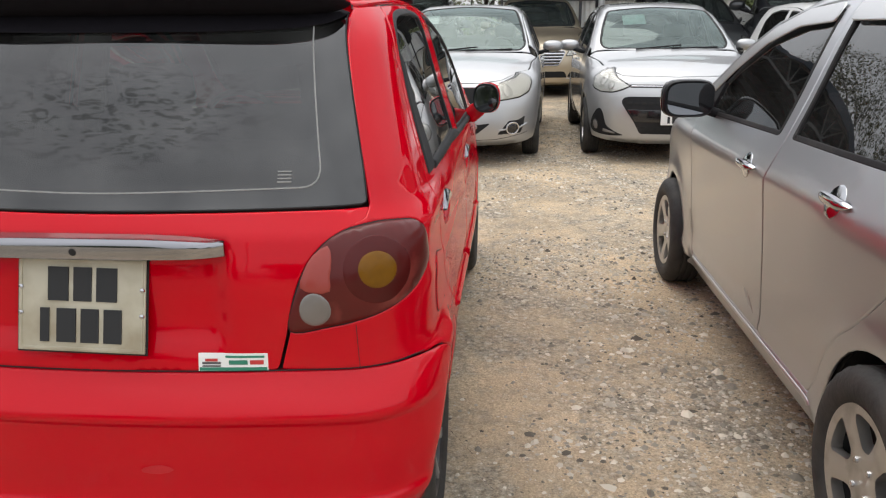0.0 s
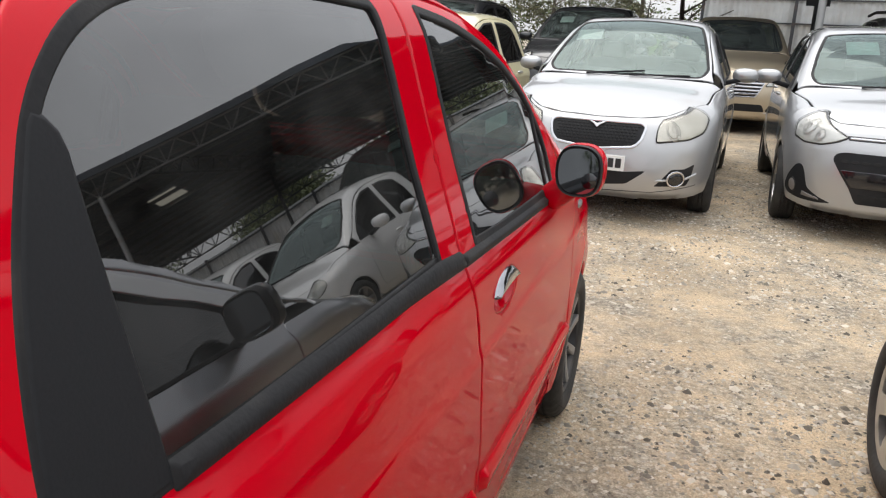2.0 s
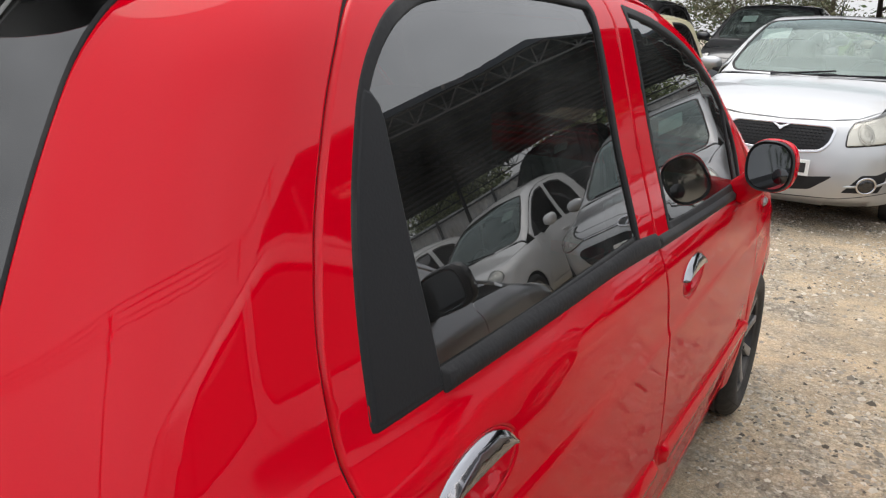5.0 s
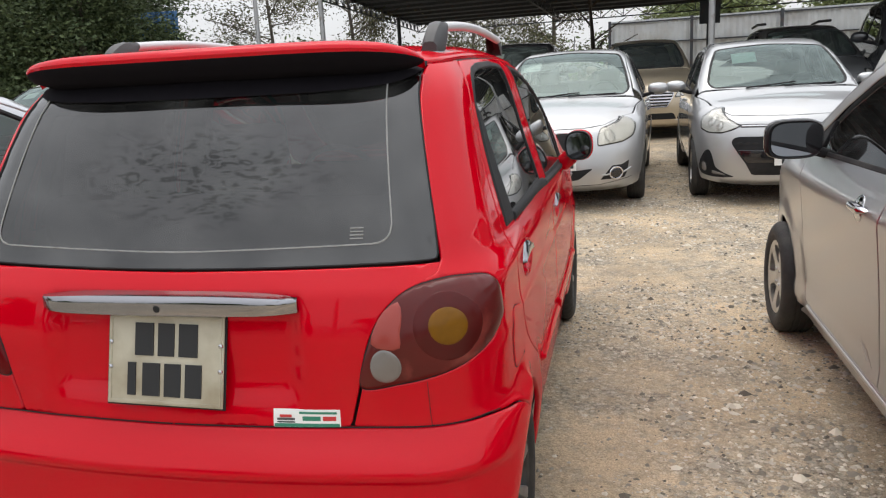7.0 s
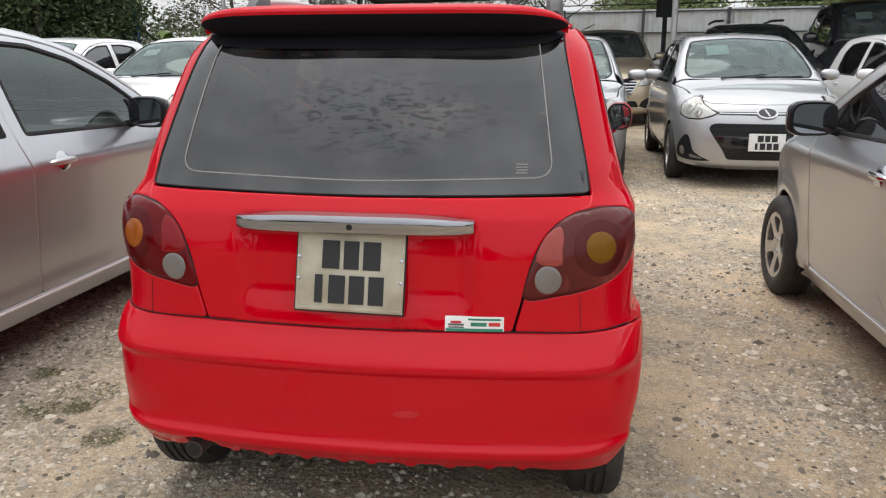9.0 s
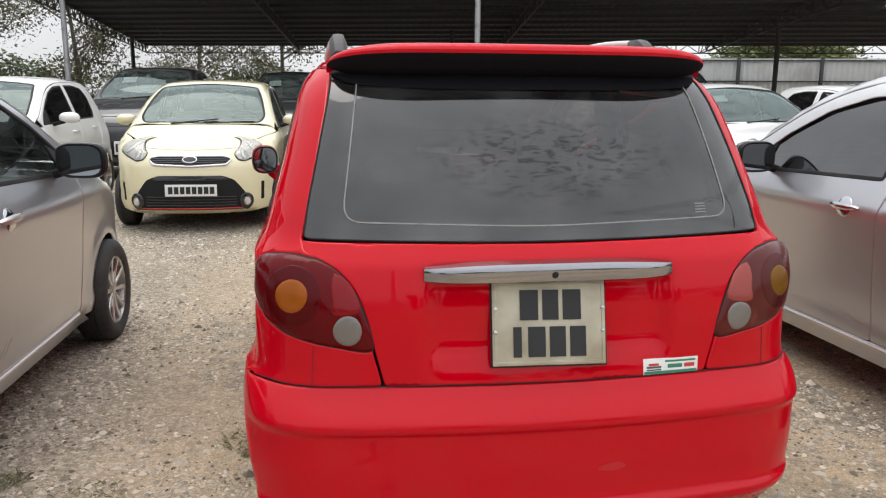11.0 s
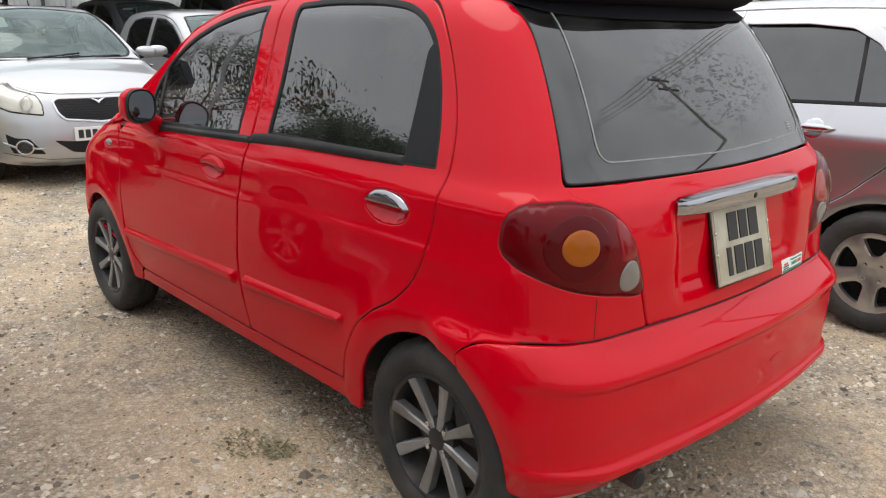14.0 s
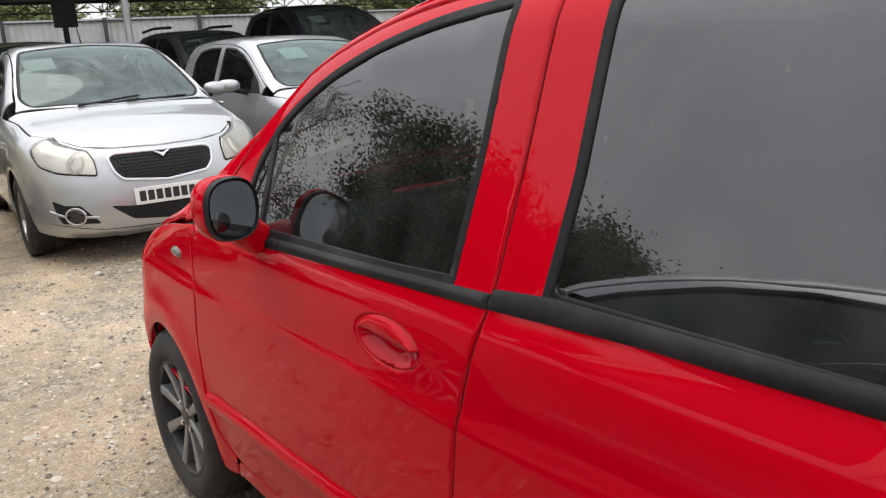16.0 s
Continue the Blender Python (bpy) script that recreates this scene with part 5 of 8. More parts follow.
    lathe(bm, [(0.0, 0.0), (0.0195, 0.0)], 14, Matrix.Translation((-0.4552, -0.0495, 0.272)) @ Matrix.Rotation(radians(90), 4, "Z"))
    part("exhaust_bore", bm, SEALER, root)
    tube("rear_axle", [(-0.6, 0.418, 0.25), (0.6, 0.418, 0.25)], 0.03, RUST, root, 10)
    bm = bmesh.new()
    box(bm, (-0.1, 0.32, 0.27), (0.7, 0.26, 0.12), None, 0.05)
    part("silencer", bm, RUST, root)
    return root


RAIL_GREY = material("anodised rail", (0.60, 0.60, 0.61), 0.42, metal=0.35, spread=0.06, grain=30)
MIRROR = material("mirror glass", (0.40, 0.42, 0.44), 0.02, metal=1.0)
GREY_FOOT = material("dark grey plastic", (0.040, 0.040, 0.042), 0.5, spread=0.15, grain=200)
SCUFF_PALE = material("bared primer", (0.50, 0.20, 0.17), 0.7, spread=0.5, grain=90)
SCUFF = material("rubbed primer", (0.53, 0.010, 0.018), 0.6, spread=0.1, grain=60)
red_car()


# ---- the other cars ----
def mirrored(pts):
    return [(-p[0], *p[1:]) for p in pts]


def both(half):
    """A loop over the whole width from the half that runs from the middle's one end to the other."""
    return half + mirrored(half[::-1])


def door_mirror(root, q, x, y, z, mat, facing=1, size=(0.10, 0.075, 0.075), lower=None, sq=2.5):
    mir = new("door_mirror")
    mir.parent = root
    bm = bmesh.new()
    bmesh.ops.create_uvsphere(bm, u_segments=24, v_segments=16, radius=1, matrix=Matrix.Translation((q * x, y, z)) @ Matrix.Rotation(radians(-q * 10), 4, "Z") @ Matrix.Diagonal((*size, 1)))
    for v in bm.verts:
        if v.co.y < y - 0.02:
            v.co.y = y - 0.02 - (y - 0.02 - v.co.y) * 0.15
    for v in bm.verts:
        a, b = (v.co.x - q * x) / size[0], (v.co.z - z) / size[2]
        e = math.hypot(a, b) / max(1e-6, (abs(a) ** sq + abs(b) ** sq) ** (1 / sq))
        v.co.x, v.co.z = q * x + a * e * size[0], z + b * e * size[2]
    part("housing", bm, mat, mir)
    tm = Matrix.Translation((q * x, y - 0.029, z)) @ Matrix.Rotation(radians(-q * 10), 4, "Z")

    def face(rx):
        bm = bmesh.new()
        rows = []
        for r, d in rx:
            row = []
            for i in range(36):
                c, d2 = math.cos(2 * math.pi * i / 36), math.sin(2 * math.pi * i / 36)
                e = r / (abs(c) ** sq + abs(d2) ** sq) ** (1 / sq)
                row.append(bm.verts.new(tm @ Vector((c * e * size[0], d, d2 * e * size[2]))))
            rows.append(row)
        for a, b in zip(rows, rows[1:]):
            for i in range(36):
                bm.faces.new((a[i], a[(i + 1) % 36], b[(i + 1) % 36], b[i]))
        bm.faces.new(rows[0])
        return bm
    part("bezel", face([(0.84, -0.002), (0.92, -0.008), (0.97, 0.002), (0.95, 0.02)]), PLASTIC, mir)
    part("mirror_glass", face([(0.82, -0.005), (0.84, 0.0)]), MIRROR, mir)
    bm = bmesh.new()
    box(bm, (0, 0, 0), (0.14, 0.06, 0.04), Matrix.Translation((q * (x - 0.10), y + 0.02, z - 0.055)) @ Matrix.Rotation(radians(q * -16), 4, "Y"), 0.015)
    part("mirror_foot", bm, lower or PLASTIC, mir)


class Car:
    """Builds the panels that all cars share; the fronts differ."""

    def __init__(self, name, label, m, body, rail, paint_mat, spec):
        self.root = root_of(name, label, "car", m)
        self.B, self.rail, self.P, self.s = body, curve(rail), paint_mat, spec
        self.rail_pts = rail
        self.off_s = body.cx + body.r * math.pi / 2 - body.cy
        self.off_v = body.cx + body.r * math.pi / 2 + body.fy

    def top_edge(self, a, b, n=8, d=0.005):
        return [(y, float(self.rail(y)) - d, 0.0) for y in np.linspace(a, b, n)]

    def sides(self):
        B, s, root, P = self.B, self.s, self.root, self.P
        yA, yB, yC, zl, hz, ar = s["yA"], s["yB"], s["yC"], s["door_low"], s["hub_z"], s["arch"]
        hr, hf = s["axles"]
        belt = curve(s["belt"])
        tA = s["rail_end"]
        step = s.get("step", 0.05)
        Bedge = [(yB, zl, 0.02), (yB + 0.015, 0.55, 0.1), (yB + 0.005, 0.80, 0.1), (yB - 0.03, float(belt(yB)), 0.05), (yB - 0.045, 1.2, 0.05)]
        yt = yB - 0.05
        Cedge = [(yC + 0.05, float(self.rail(yC + 0.12)) - 0.03, 0.05), (yC - 0.02, 1.2, 0.06), (yC - 0.01, float(belt(yC)), 0.05), (yC + 0.02, 0.80, 0.06)]
        Cedge += [(y, z, 0.03) for y, z in arc(hr, hz, ar + 0.06, 62, 18, 5)] + [(hr + ar + 0.10, zl + 0.005, 0.02)]
        rd = Bedge + [(yt, float(self.rail(yt)) - 0.005, 0.004)] + self.top_edge(yt - 0.03, yC + 0.16, 8) + Cedge
        Aedge = [(yA - 0.02, float(belt(yA)) - 0.02, 0.03), (yA, 0.75, 0.06), (yA + 0.01, 0.55, 0.08), (yA - 0.02, 0.38, 0.05), (yA - 0.08, zl, 0.03)]
        fd = Bedge + [(yt, float(self.rail(yt)) - 0.005, 0.004)] + self.top_edge(yt + 0.03, tA, 16) + Aedge
        zh = curve(s["hood_edge"])
        fe = s["fender_end"]
        fen = Aedge[::-1] + [(yA + 0.0, float(zh(yA)), 0.01)] + [(y, float(zh(y)), 0.02) for y in np.linspace(yA + 0.1, fe, 6)] + [(fe, 0.55, 0.02)]
        fen += [(y, z, 0.003) for y, z in arc(hf, hz, ar, max(10, math.degrees(math.acos(min(1, (fe - hf) / ar)))) if fe < hf + ar else 10, 174, 16)] + [(hf - ar, 0.24, 0.01), (yA - 0.06, 0.245, 0.01)]
        zz = np.linspace(s["hatch_side"][0][1], s["hatch_side"][-1][1], 24)
        hs = [(B.s_of(p[0], p[1]), p[2]) for p in B.cast("B", np.stack([np.interp(zz, [b for _, b in s["hatch_side"]], [a for a, _ in s["hatch_side"]]), zz], 1))[0]]
        o = self.off_s
        qt = [(o + y, z, r) for y, z, r in Cedge[::-1]] + [(o + yC + 0.16, float(self.rail(yC + 0.16)) - 0.004, 0.01)] + [(o + y, float(self.rail(y)) - 0.004, 0.01) for y in np.linspace(yC, self.rail_pts[0][0] + 0.06, 3)]
        qt += [(a, b, 0.002) for a, b in hs[::-1]] + [(0.50, 0.635, 0.01)] + [(o + y, z, 0.004) for y, z in arc(hr, hz, ar, 115, 6, 12)] + [(o + hr + ar, 0.24, 0.01), (o + hr + ar + 0.10, 0.245, 0.01)]
        wins = [rounded(w, 0.02) for w in s["windows"]]
        for sd, q in (("R", 1), ("L", -1)):
            wrap = lambda pts: np.array([(q * p[0], p[1]) for p in pts])
            doors = []
            for nm, lp, w in (("front_door", fd, wins[0]), ("rear_door", rd, wins[1])):
                d = patch(nm, B, sd, ring_in(rounded(lp), 0.003), P, root, holes=[w], step=step)
                patch("window_seal", B, sd, ring_in(w, -0.002), RUBBER, d, off=0.002, depth=0.02, bevel=0.004, holes=[ring_in(w, s.get("seal", 0.016))], step=0.08)
                patch("window_glass", B, sd, ring_in(w, 0.010), s["side_glass"], d, off=-0.006, depth=0.004, bevel=0.001, step=0.1).visible_shadow = False
                if s.get("visors"):
                    # a pale rain visor over the window's upper edge
                    run = s["visors"][len(doors)]
                    patch("rain_visor", B, sd, rounded([(y, z + 0.016, 0.02) for y, z in run] + [(y, z - 0.042, 0.02) for y, z in run[::-1]], 0.012), s["visor_mat"], d, off=0.011, depth=0.006, bevel=0.003, step=0.04)
                doors.append(d)
            if s.get("window_bar"):
                patch("window_divider", B, sd, rounded(s["window_bar"], 0.002), RUBBER, doors[1], off=-0.002, depth=0.006, bevel=0.002)
            for d, (hy, hzz) in zip(doors, s["handles"]):
                if s.get("handle_cups"):
                    patch("handle_dish", B, sd, ellipse(hy, hzz - 0.004, 0.048, 0.045, 20), CHROME, d, off=0.002, depth=0.003, bevel=0.002, dome=0.003, step=0.015)
                pull = chrome_pull(d, B, sd, hy, hzz, 0.19, s.get("handle_mat", P), 0.03)
            patch("front_fender", B, sd, ring_in(rounded(fen), 0.003), P, root, step=step)
            patch("quarter_panel", B, "W", wrap(ring_in(rounded(qt), 0.003)), P, root, step=step, holes=[wrap(rounded([(o + y, z) for y, z in s["windows"][2]], 0.015))] if len(s["windows"]) > 2 else ())
            if len(s["windows"]) > 2:
                patch("quarter_glass", B, "W", wrap(rounded([(o + y, z) for y, z in s["windows"][2]], 0.015)), s["side_glass"], root, off=-0.003, depth=0.004, bevel=0.001, step=0.1).visible_shadow = False
            patch("sill", B, sd, rounded([(hr + ar + 0.01, 0.20), (hr + ar + 0.09, zl - 0.004), (yA - 0.08, zl - 0.004), (hf - ar - 0.01, 0.20)], 0.01), s.get("sill_mat", P), root, off=0.0, depth=0.03, step=0.08)
            if s.get("sill_trim"):
                patch("sill_trim", B, sd, rounded([(hr + ar + 0.07, zl - 0.022), (hr + ar + 0.08, zl - 0.008), (yA - 0.10, zl - 0.008), (yA - 0.09, zl - 0.022)], 0.004), s["sill_trim"], root, off=0.008, depth=0.012, bevel=0.004, step=0.05)
            sh = [(hr - 0.02, 0.24), (hr - 0.02, 1.0), (yC, 1.30), (yB, 1.36), (yA - 0.75, 1.28), (yA - 0.15, 0.98), (fe - 0.02, 0.62), (fe - 0.02, 0.24)]
            patch("inner_shell", B, sd, rounded(sh, 0.02), SEALER, root, off=-0.03, depth=0.002, bevel=0.002, step=0.12, holes=[ring_in(wins[0], 0.012), ring_in(wins[1], 0.012), np.array(arc(hr, hz, ar + 0.004, 0, 350, 36)), np.array(arc(hf, hz, ar + 0.004, 0, 350, 36))])
            tw = s["track"]
            for y in (hr, hf):
                wheel(root, (q * tw, y, hz), q, s["tyre"], s["rim"], 0.17, s["wheel"])
                wheel_well(root, y, hz, ar, s["track"] + 0.02, q)
            mx, my, mz = s["mirror"]
            door_mirror(root, q, mx, my, mz, s.get("mirror_mat", P), size=s.get("mirror_size", (0.105, 0.07, 0.060)), sq=s.get("mirror_sq", 2.5))
            patch("mirror_sail", B, sd, rounded(s["sail"], 0.01), PLASTIC, doors[0], off=0.004, depth=0.01, bevel=0.004)

    def top(self):
        B, s, root, P = self.B, self.s, self.root, self.P
        e = rail_edge(B, self.rail_pts, 30)
        half = [(0.0, s["roof_rear"], 0.05), (0.3, s["roof_rear"] + 0.01, 0.05)] + [(p[0], p[1], 0.0) for p in e] + [(s["cowl"][0], s["cowl"][1], 0.02), (0.3, s["cowl"][1] + 0.07, 0.1), (0, s["cowl"][1] + 0.09, 0.1)]
        sc = s["screen"]
        scr = rounded(sc + mirrored(sc[::-1]), 0.06)
        patch("roof", B, "T", rounded(half + mirrored(half[-2:0:-1]), 0.01), P, root, holes=[scr], step=0.06)
        patch("windscreen_seal", B, "T", ring_in(scr, -0.003), RUBBER, root, off=0.001, depth=0.012, bevel=0.003, holes=[ring_in(scr, 0.02)], step=0.1)
        patch("windscreen", B, "T", ring_in(scr, 0.006), s.get("screen_glass", GLASS_SCREEN), root, off=-0.003, depth=0.004, bevel=0.001, step=0.08).visible_shadow = False
        patch("headlining", B, "T", rounded([(-0.45, s["roof_rear"] + 0.15), (0.45, s["roof_rear"] + 0.15), (0.45, sc[0][1] - 0.03), (-0.45, sc[0][1] - 0.03)], 0.05), CABIN, root, off=-0.035, depth=0.002, step=0.12)
        zh = curve(s["hood_edge"])
        ys = np.linspace(s["cowl"][1] + 0.02, s["fender_end"], 6)
        he = B.cast("R", np.stack([ys, zh(ys)], 1))[0]
        ov = self.off_v - s["fender_end"]
        line = [(t[0], t[1]) for t in s["nose_line"][::-1]] + [(0.001, s["nose_z"])]
        mids = [((ov + line[0][0]) / 2, (float(zh(s["fender_end"])) + line[0][1]) / 2)]
        nose = [(p[0], p[1] - 0.003, 0.02) for p in B.cast("V", np.array(mids + line))[0]]
        hood = [(0, s["cowl"][1] + 0.10, 0.1), (0.3, s["cowl"][1] + 0.08, 0.05)] + [(p[0], p[1], 0.01) for p in he] + nose
        patch("bonnet", B, "T", ring_in(rounded(hood + mirrored(hood[-2:0:-1]), 0.01), 0.003), P, root, step=0.06)
        cb = [(0, s["cowl"][1] - 0.02), (s["cowl"][0] - 0.05, s["cowl"][1] - 0.09), (s["cowl"][0] + 0.0, s["cowl"][1] + 0.01), (0.3, s["cowl"][1] + 0.085), (0, s["cowl"][1] + 0.105)]
        patch("cowl", B, "T", rounded(cb + mirrored(cb[-2:0:-1]), 0.01), PLASTIC, root, off=-0.006, depth=0.01, step=0.08)
        for x0, x1 in ((-0.05, -0.52), (0.30, -0.16)):
            yw = s["cowl"][1] + 0.0
            p = B.cast("T", np.array([(x0, yw + 0.085), (x0 + (x1 - x0) * 0.5, yw + 0.055), (x1, yw + 0.005)]))[0]
            tube("wiper", [Vector(a) + Vector((0, 0, 0.012)) for a in p], 0.008, PLASTIC, root, 6)
        if "paper" in s:
            x, y, w, h, mat = s["paper"]
            patch("paper_sheet", B, "T", rounded([(x - w / 2, y - h / 2), (x + w / 2, y - h / 2), (x + w / 2, y + h / 2), (x - w / 2, y + h / 2)], 0.003), mat, root, off=-0.012, depth=0.001, bevel=0.0005)

    def rear(self):
        B, s, root, P = self.B, self.s, self.root, self.P
        hsd = s["hatch_side"]
        zg = s.get("glass_low", 1.0)
        pan = [(0, 0.62, 0.05), (hsd[0][0] - 0.005, 0.62, 0.02)] + [(x - 0.004, z, 0.02) for x, z in hsd if z < zg] + [(np.interp(zg, [z for _, z in hsd], [x for x, _ in hsd]) - 0.004, zg - 0.004, 0.01), (0, zg - 0.012, 0.1)]
        patch("tailgate", B, "B", rounded(pan + mirrored(pan[-2:0:-1]), 0.01), P, root, step=0.07)
        gl = [(0, zg - 0.006, 0.1), (np.interp(zg, [z for _, z in hsd], [x for x, _ in hsd]) - 0.005, zg, 0.02)] + [(x - 0.005, z, 0.03) for x, z in hsd if z > zg + 0.02] + [(0, hsd[-1][1] + 0.01, 0.1)]
        patch("rear_glass", B, "B", rounded(gl + mirrored(gl[-2:0:-1]), 0.01), GLASS_DARK, root, off=-0.002, depth=0.006, step=0.1).visible_shadow = False
        o = self.off_s
        hr, hz, ar = s["axles"][0], s["hub_z"], s["arch"]
        bl = [(0, 0.618, 0.05), (0.60, 0.625, 0.05)] + [(o + y, z, 0.01) for y, z in arc(hr, hz, ar, 112, 186, 8)] + [(0.72, 0.22, 0.05), (0, 0.24, 0.05)]
        patch("rear_bumper", B, "W", rounded(bl + mirrored(bl[-2:0:-1]), 0.01), P, root, off=0.006, depth=0.04, step=0.06)
        for q in (1, -1):
            patch("tail_lamp", B, "W", flowing([(q * a, b) for a, b in s.get("tail", [(0.56, 0.70), (0.60, 0.86), (0.70, 0.95), (0.80, 0.94), (0.82, 0.82), (0.72, 0.72)])]), LENS_RED, root, off=0.004, depth=0.02, dome=0.012, step=0.03)

    def cabin(self):
        s, root = self.s, self.root
        hr, hf = s["axles"]
        bm = bmesh.new()
        box(bm, (0, (hr + hf) / 2, 0.32), (1.2, hf - hr + 1.0, 0.16), None, 0.03)
        part("floor_pan", bm, SEALER, root)
        ys = s["yB"] + 0.12
        for x in (-0.36, 0.36):
            seat(root, x, ys, 0.56, 0.48)
        seat(root, 0, ys - 0.82, 0.58, 1.2, False)
        steering_wheel(root, -0.36, s["cowl"][1] - 0.55, 0.97)
        bm = bmesh.new()
        box(bm, (0, s["cowl"][1] - 0.25, 0.80), (1.30, 0.50, 0.24), None, 0.06)
        part("dashboard", bm, CABIN, root)

    def fascia(self):
        B, s, root, P = self.B, self.s, self.root, self.P
        ov = self.off_v
        fe, hz, ar, hf = s["fender_end"], s["hub_z"], s["arch"], s["axles"][1]
        zh = curve(s["hood_edge"])
        nl = s["nose_line"][-1]
        half = [(0, s["nose_z"], 0.03)] + [(a, b, 0.03) for a, b, _ in s["nose_line"]] + [((ov - fe + nl[0]) / 2, (float(zh(fe)) + nl[1]) / 2, 0.02), (ov - fe, float(zh(fe)), 0.01), (ov - fe, 0.55, 0.02)]
        half += [(ov - y, z, 0.004) for y, z in arc(hf, hz, ar, math.degrees(math.acos(min(1, (fe - hf) / ar))), -4, 10)] if fe < hf + ar else [(ov - fe, 0.3, 0.02)]
        half += [(ov - hf - ar - 0.01, 0.22, 0.02), (0.6, 0.19, 0.1), (0, 0.185, 0.1)]
        return patch("front_bumper", B, "V", rounded(half + mirrored(half[-2:0:-1]), 0.01), P, root, off=0.002, depth=0.04, step=0.045)

    def on_front(self, name, loop, mat, off=0.006, parent=None, **k):
        return patch(name, self.B, "V", loop, mat, parent or self.root, off=off, **k)

    def pair(self, name, pts, mat, off=0.006, loop=flowing, parents=(None, None), **k):
        return [self.on_front(name, loop([(q * a, b) for a, b in pts]), mat, off, pr, **k) for q, pr in zip((1, -1), parents)]

    def plate_on_front(self, x, z, w=0.33, h=0.165, two=False):
        p, n = self.B.cast("F", [(x, z)])
        m = Matrix.Translation(Vector(p[0]) + Vector((0, 0.022, 0))) @ Matrix.Rotation(radians(180), 4, "Z") @ Matrix.Rotation(radians(-3), 4, "X")
        return number_plate(self.root, m, w, h, PLATE, two)

    def ring_on_front(self, name, x, z, a, b, t, mat, off=0.01, parent=None):
        lp = ellipse(x, z, a, b, 30)
        return self.on_front(name, lp, mat, off, parent, holes=[ring_in(lp, t)], depth=0.012, bevel=min(0.003, t * 0.35), step=0.05)

    def headlamps(self, outline, cover, bulbs, turn=None, shape=flowing):
        """Lamps behind clear covers: a reflector dish, lens bowls and the cover."""
        for q in (1, -1):
            hl = new("headlamp")
            hl.parent = self.root
            lp = shape([(q * a, b) for a, b in outline])
            self.on_front("reflector", lp, REFLECTOR, -0.03 + 0.033, hl, depth=0.03, bevel=0.004, dome=-0.0, step=0.03)
            for a, b, r in bulbs:
                e = ellipse(q * a, b, r, r, 24)
                self.on_front("lamp_bowl", e, LAMP_RIM, 0.006, hl, depth=0.01, bevel=0.003, step=0.02, holes=[ring_in(e, 0.007)])
                self.on_front("lamp_bulb", ellipse(q * a, b, r * 0.30, r * 0.30, 16), LENS_GREY, 0.0165, hl, depth=0.006, bevel=0.002, step=0.01)
                self.on_front("lamp_lens", ellipse(q * a, b, r * 0.78, r * 0.78, 24), REFLECTOR, 0.009, hl, depth=0.006, bevel=0.003, dome=0.008, step=0.015)
            if turn:
                self.on_front("turn_lamp", flowing([(q * a, b) for a, b in turn]), LENS_AMBER_DULL, 0.006, hl, depth=0.006, step=0.03)
            self.on_front("lamp_cover", lp, cover, 0.018, hl, depth=0.006, bevel=0.006, dome=0.010, step=0.02).visible_shadow = False
            self.on_front("lamp_gap", ring_in(lp, -0.004), SEALER, 0.0042, hl, depth=0.006, bevel=0.001, holes=[ring_in(lp, 0.008)], step=0.05)


def city_body(h=1.485):
    def waist(y, z):
        return 0.012 * np.exp(-((z - 0.30) / 0.05) ** 2)
    return Body(
        side=[(0.15, 0.70), (0.25, 0.742), (0.40, 0.757), (0.60, 0.770), (0.74, 0.784), (0.82, 0.7945), (0.842, 0.7970), (0.853, 0.7966), (0.866, 0.7935), (0.90, 0.7815), (0.95, 0.762), (1.10, 0.703), (1.30, 0.630), (1.42, 0.580), (1.55, 0.52)],
        plan=[(-0.1, 0.07), (0, 0.06), (0.5, 0.012), (1.0, 0), (2.2, 0), (2.9, 0.018), (3.3, 0.06), (3.6, 0.15)],
        top=[(-0.1, h - 0.12), (0.2, h - 0.05), (0.6, h - 0.018), (1.2, h), (1.7, h - 0.022), (2.05, 1.395), (2.4, 1.235), (2.8, 1.010), (2.95, 0.955), (3.3, 0.86), (3.6, 0.70)],
        rear=[(0.15, 0.08), (0.3, 0.0), (0.5, 0), (0.7, 0.02), (0.95, 0.06), (1.1, 0.12), (1.4, 0.28), (1.5, 0.36)],
        front=[(0.15, 3.50), (0.25, 3.57), (0.45, 3.595), (0.62, 3.575), (0.75, 3.50), (0.85, 3.38), (0.95, 3.22), (1.4, 3.0)],
        bow_rear=0.18, bow_front=0.26, crown=0.10, k_rear=0.22, k_front=0.30, k_top=0.09,
        wheels=((0.52, 0.277, 0.335), (2.905, 0.277, 0.335)), flare=0.014, extra=waist)


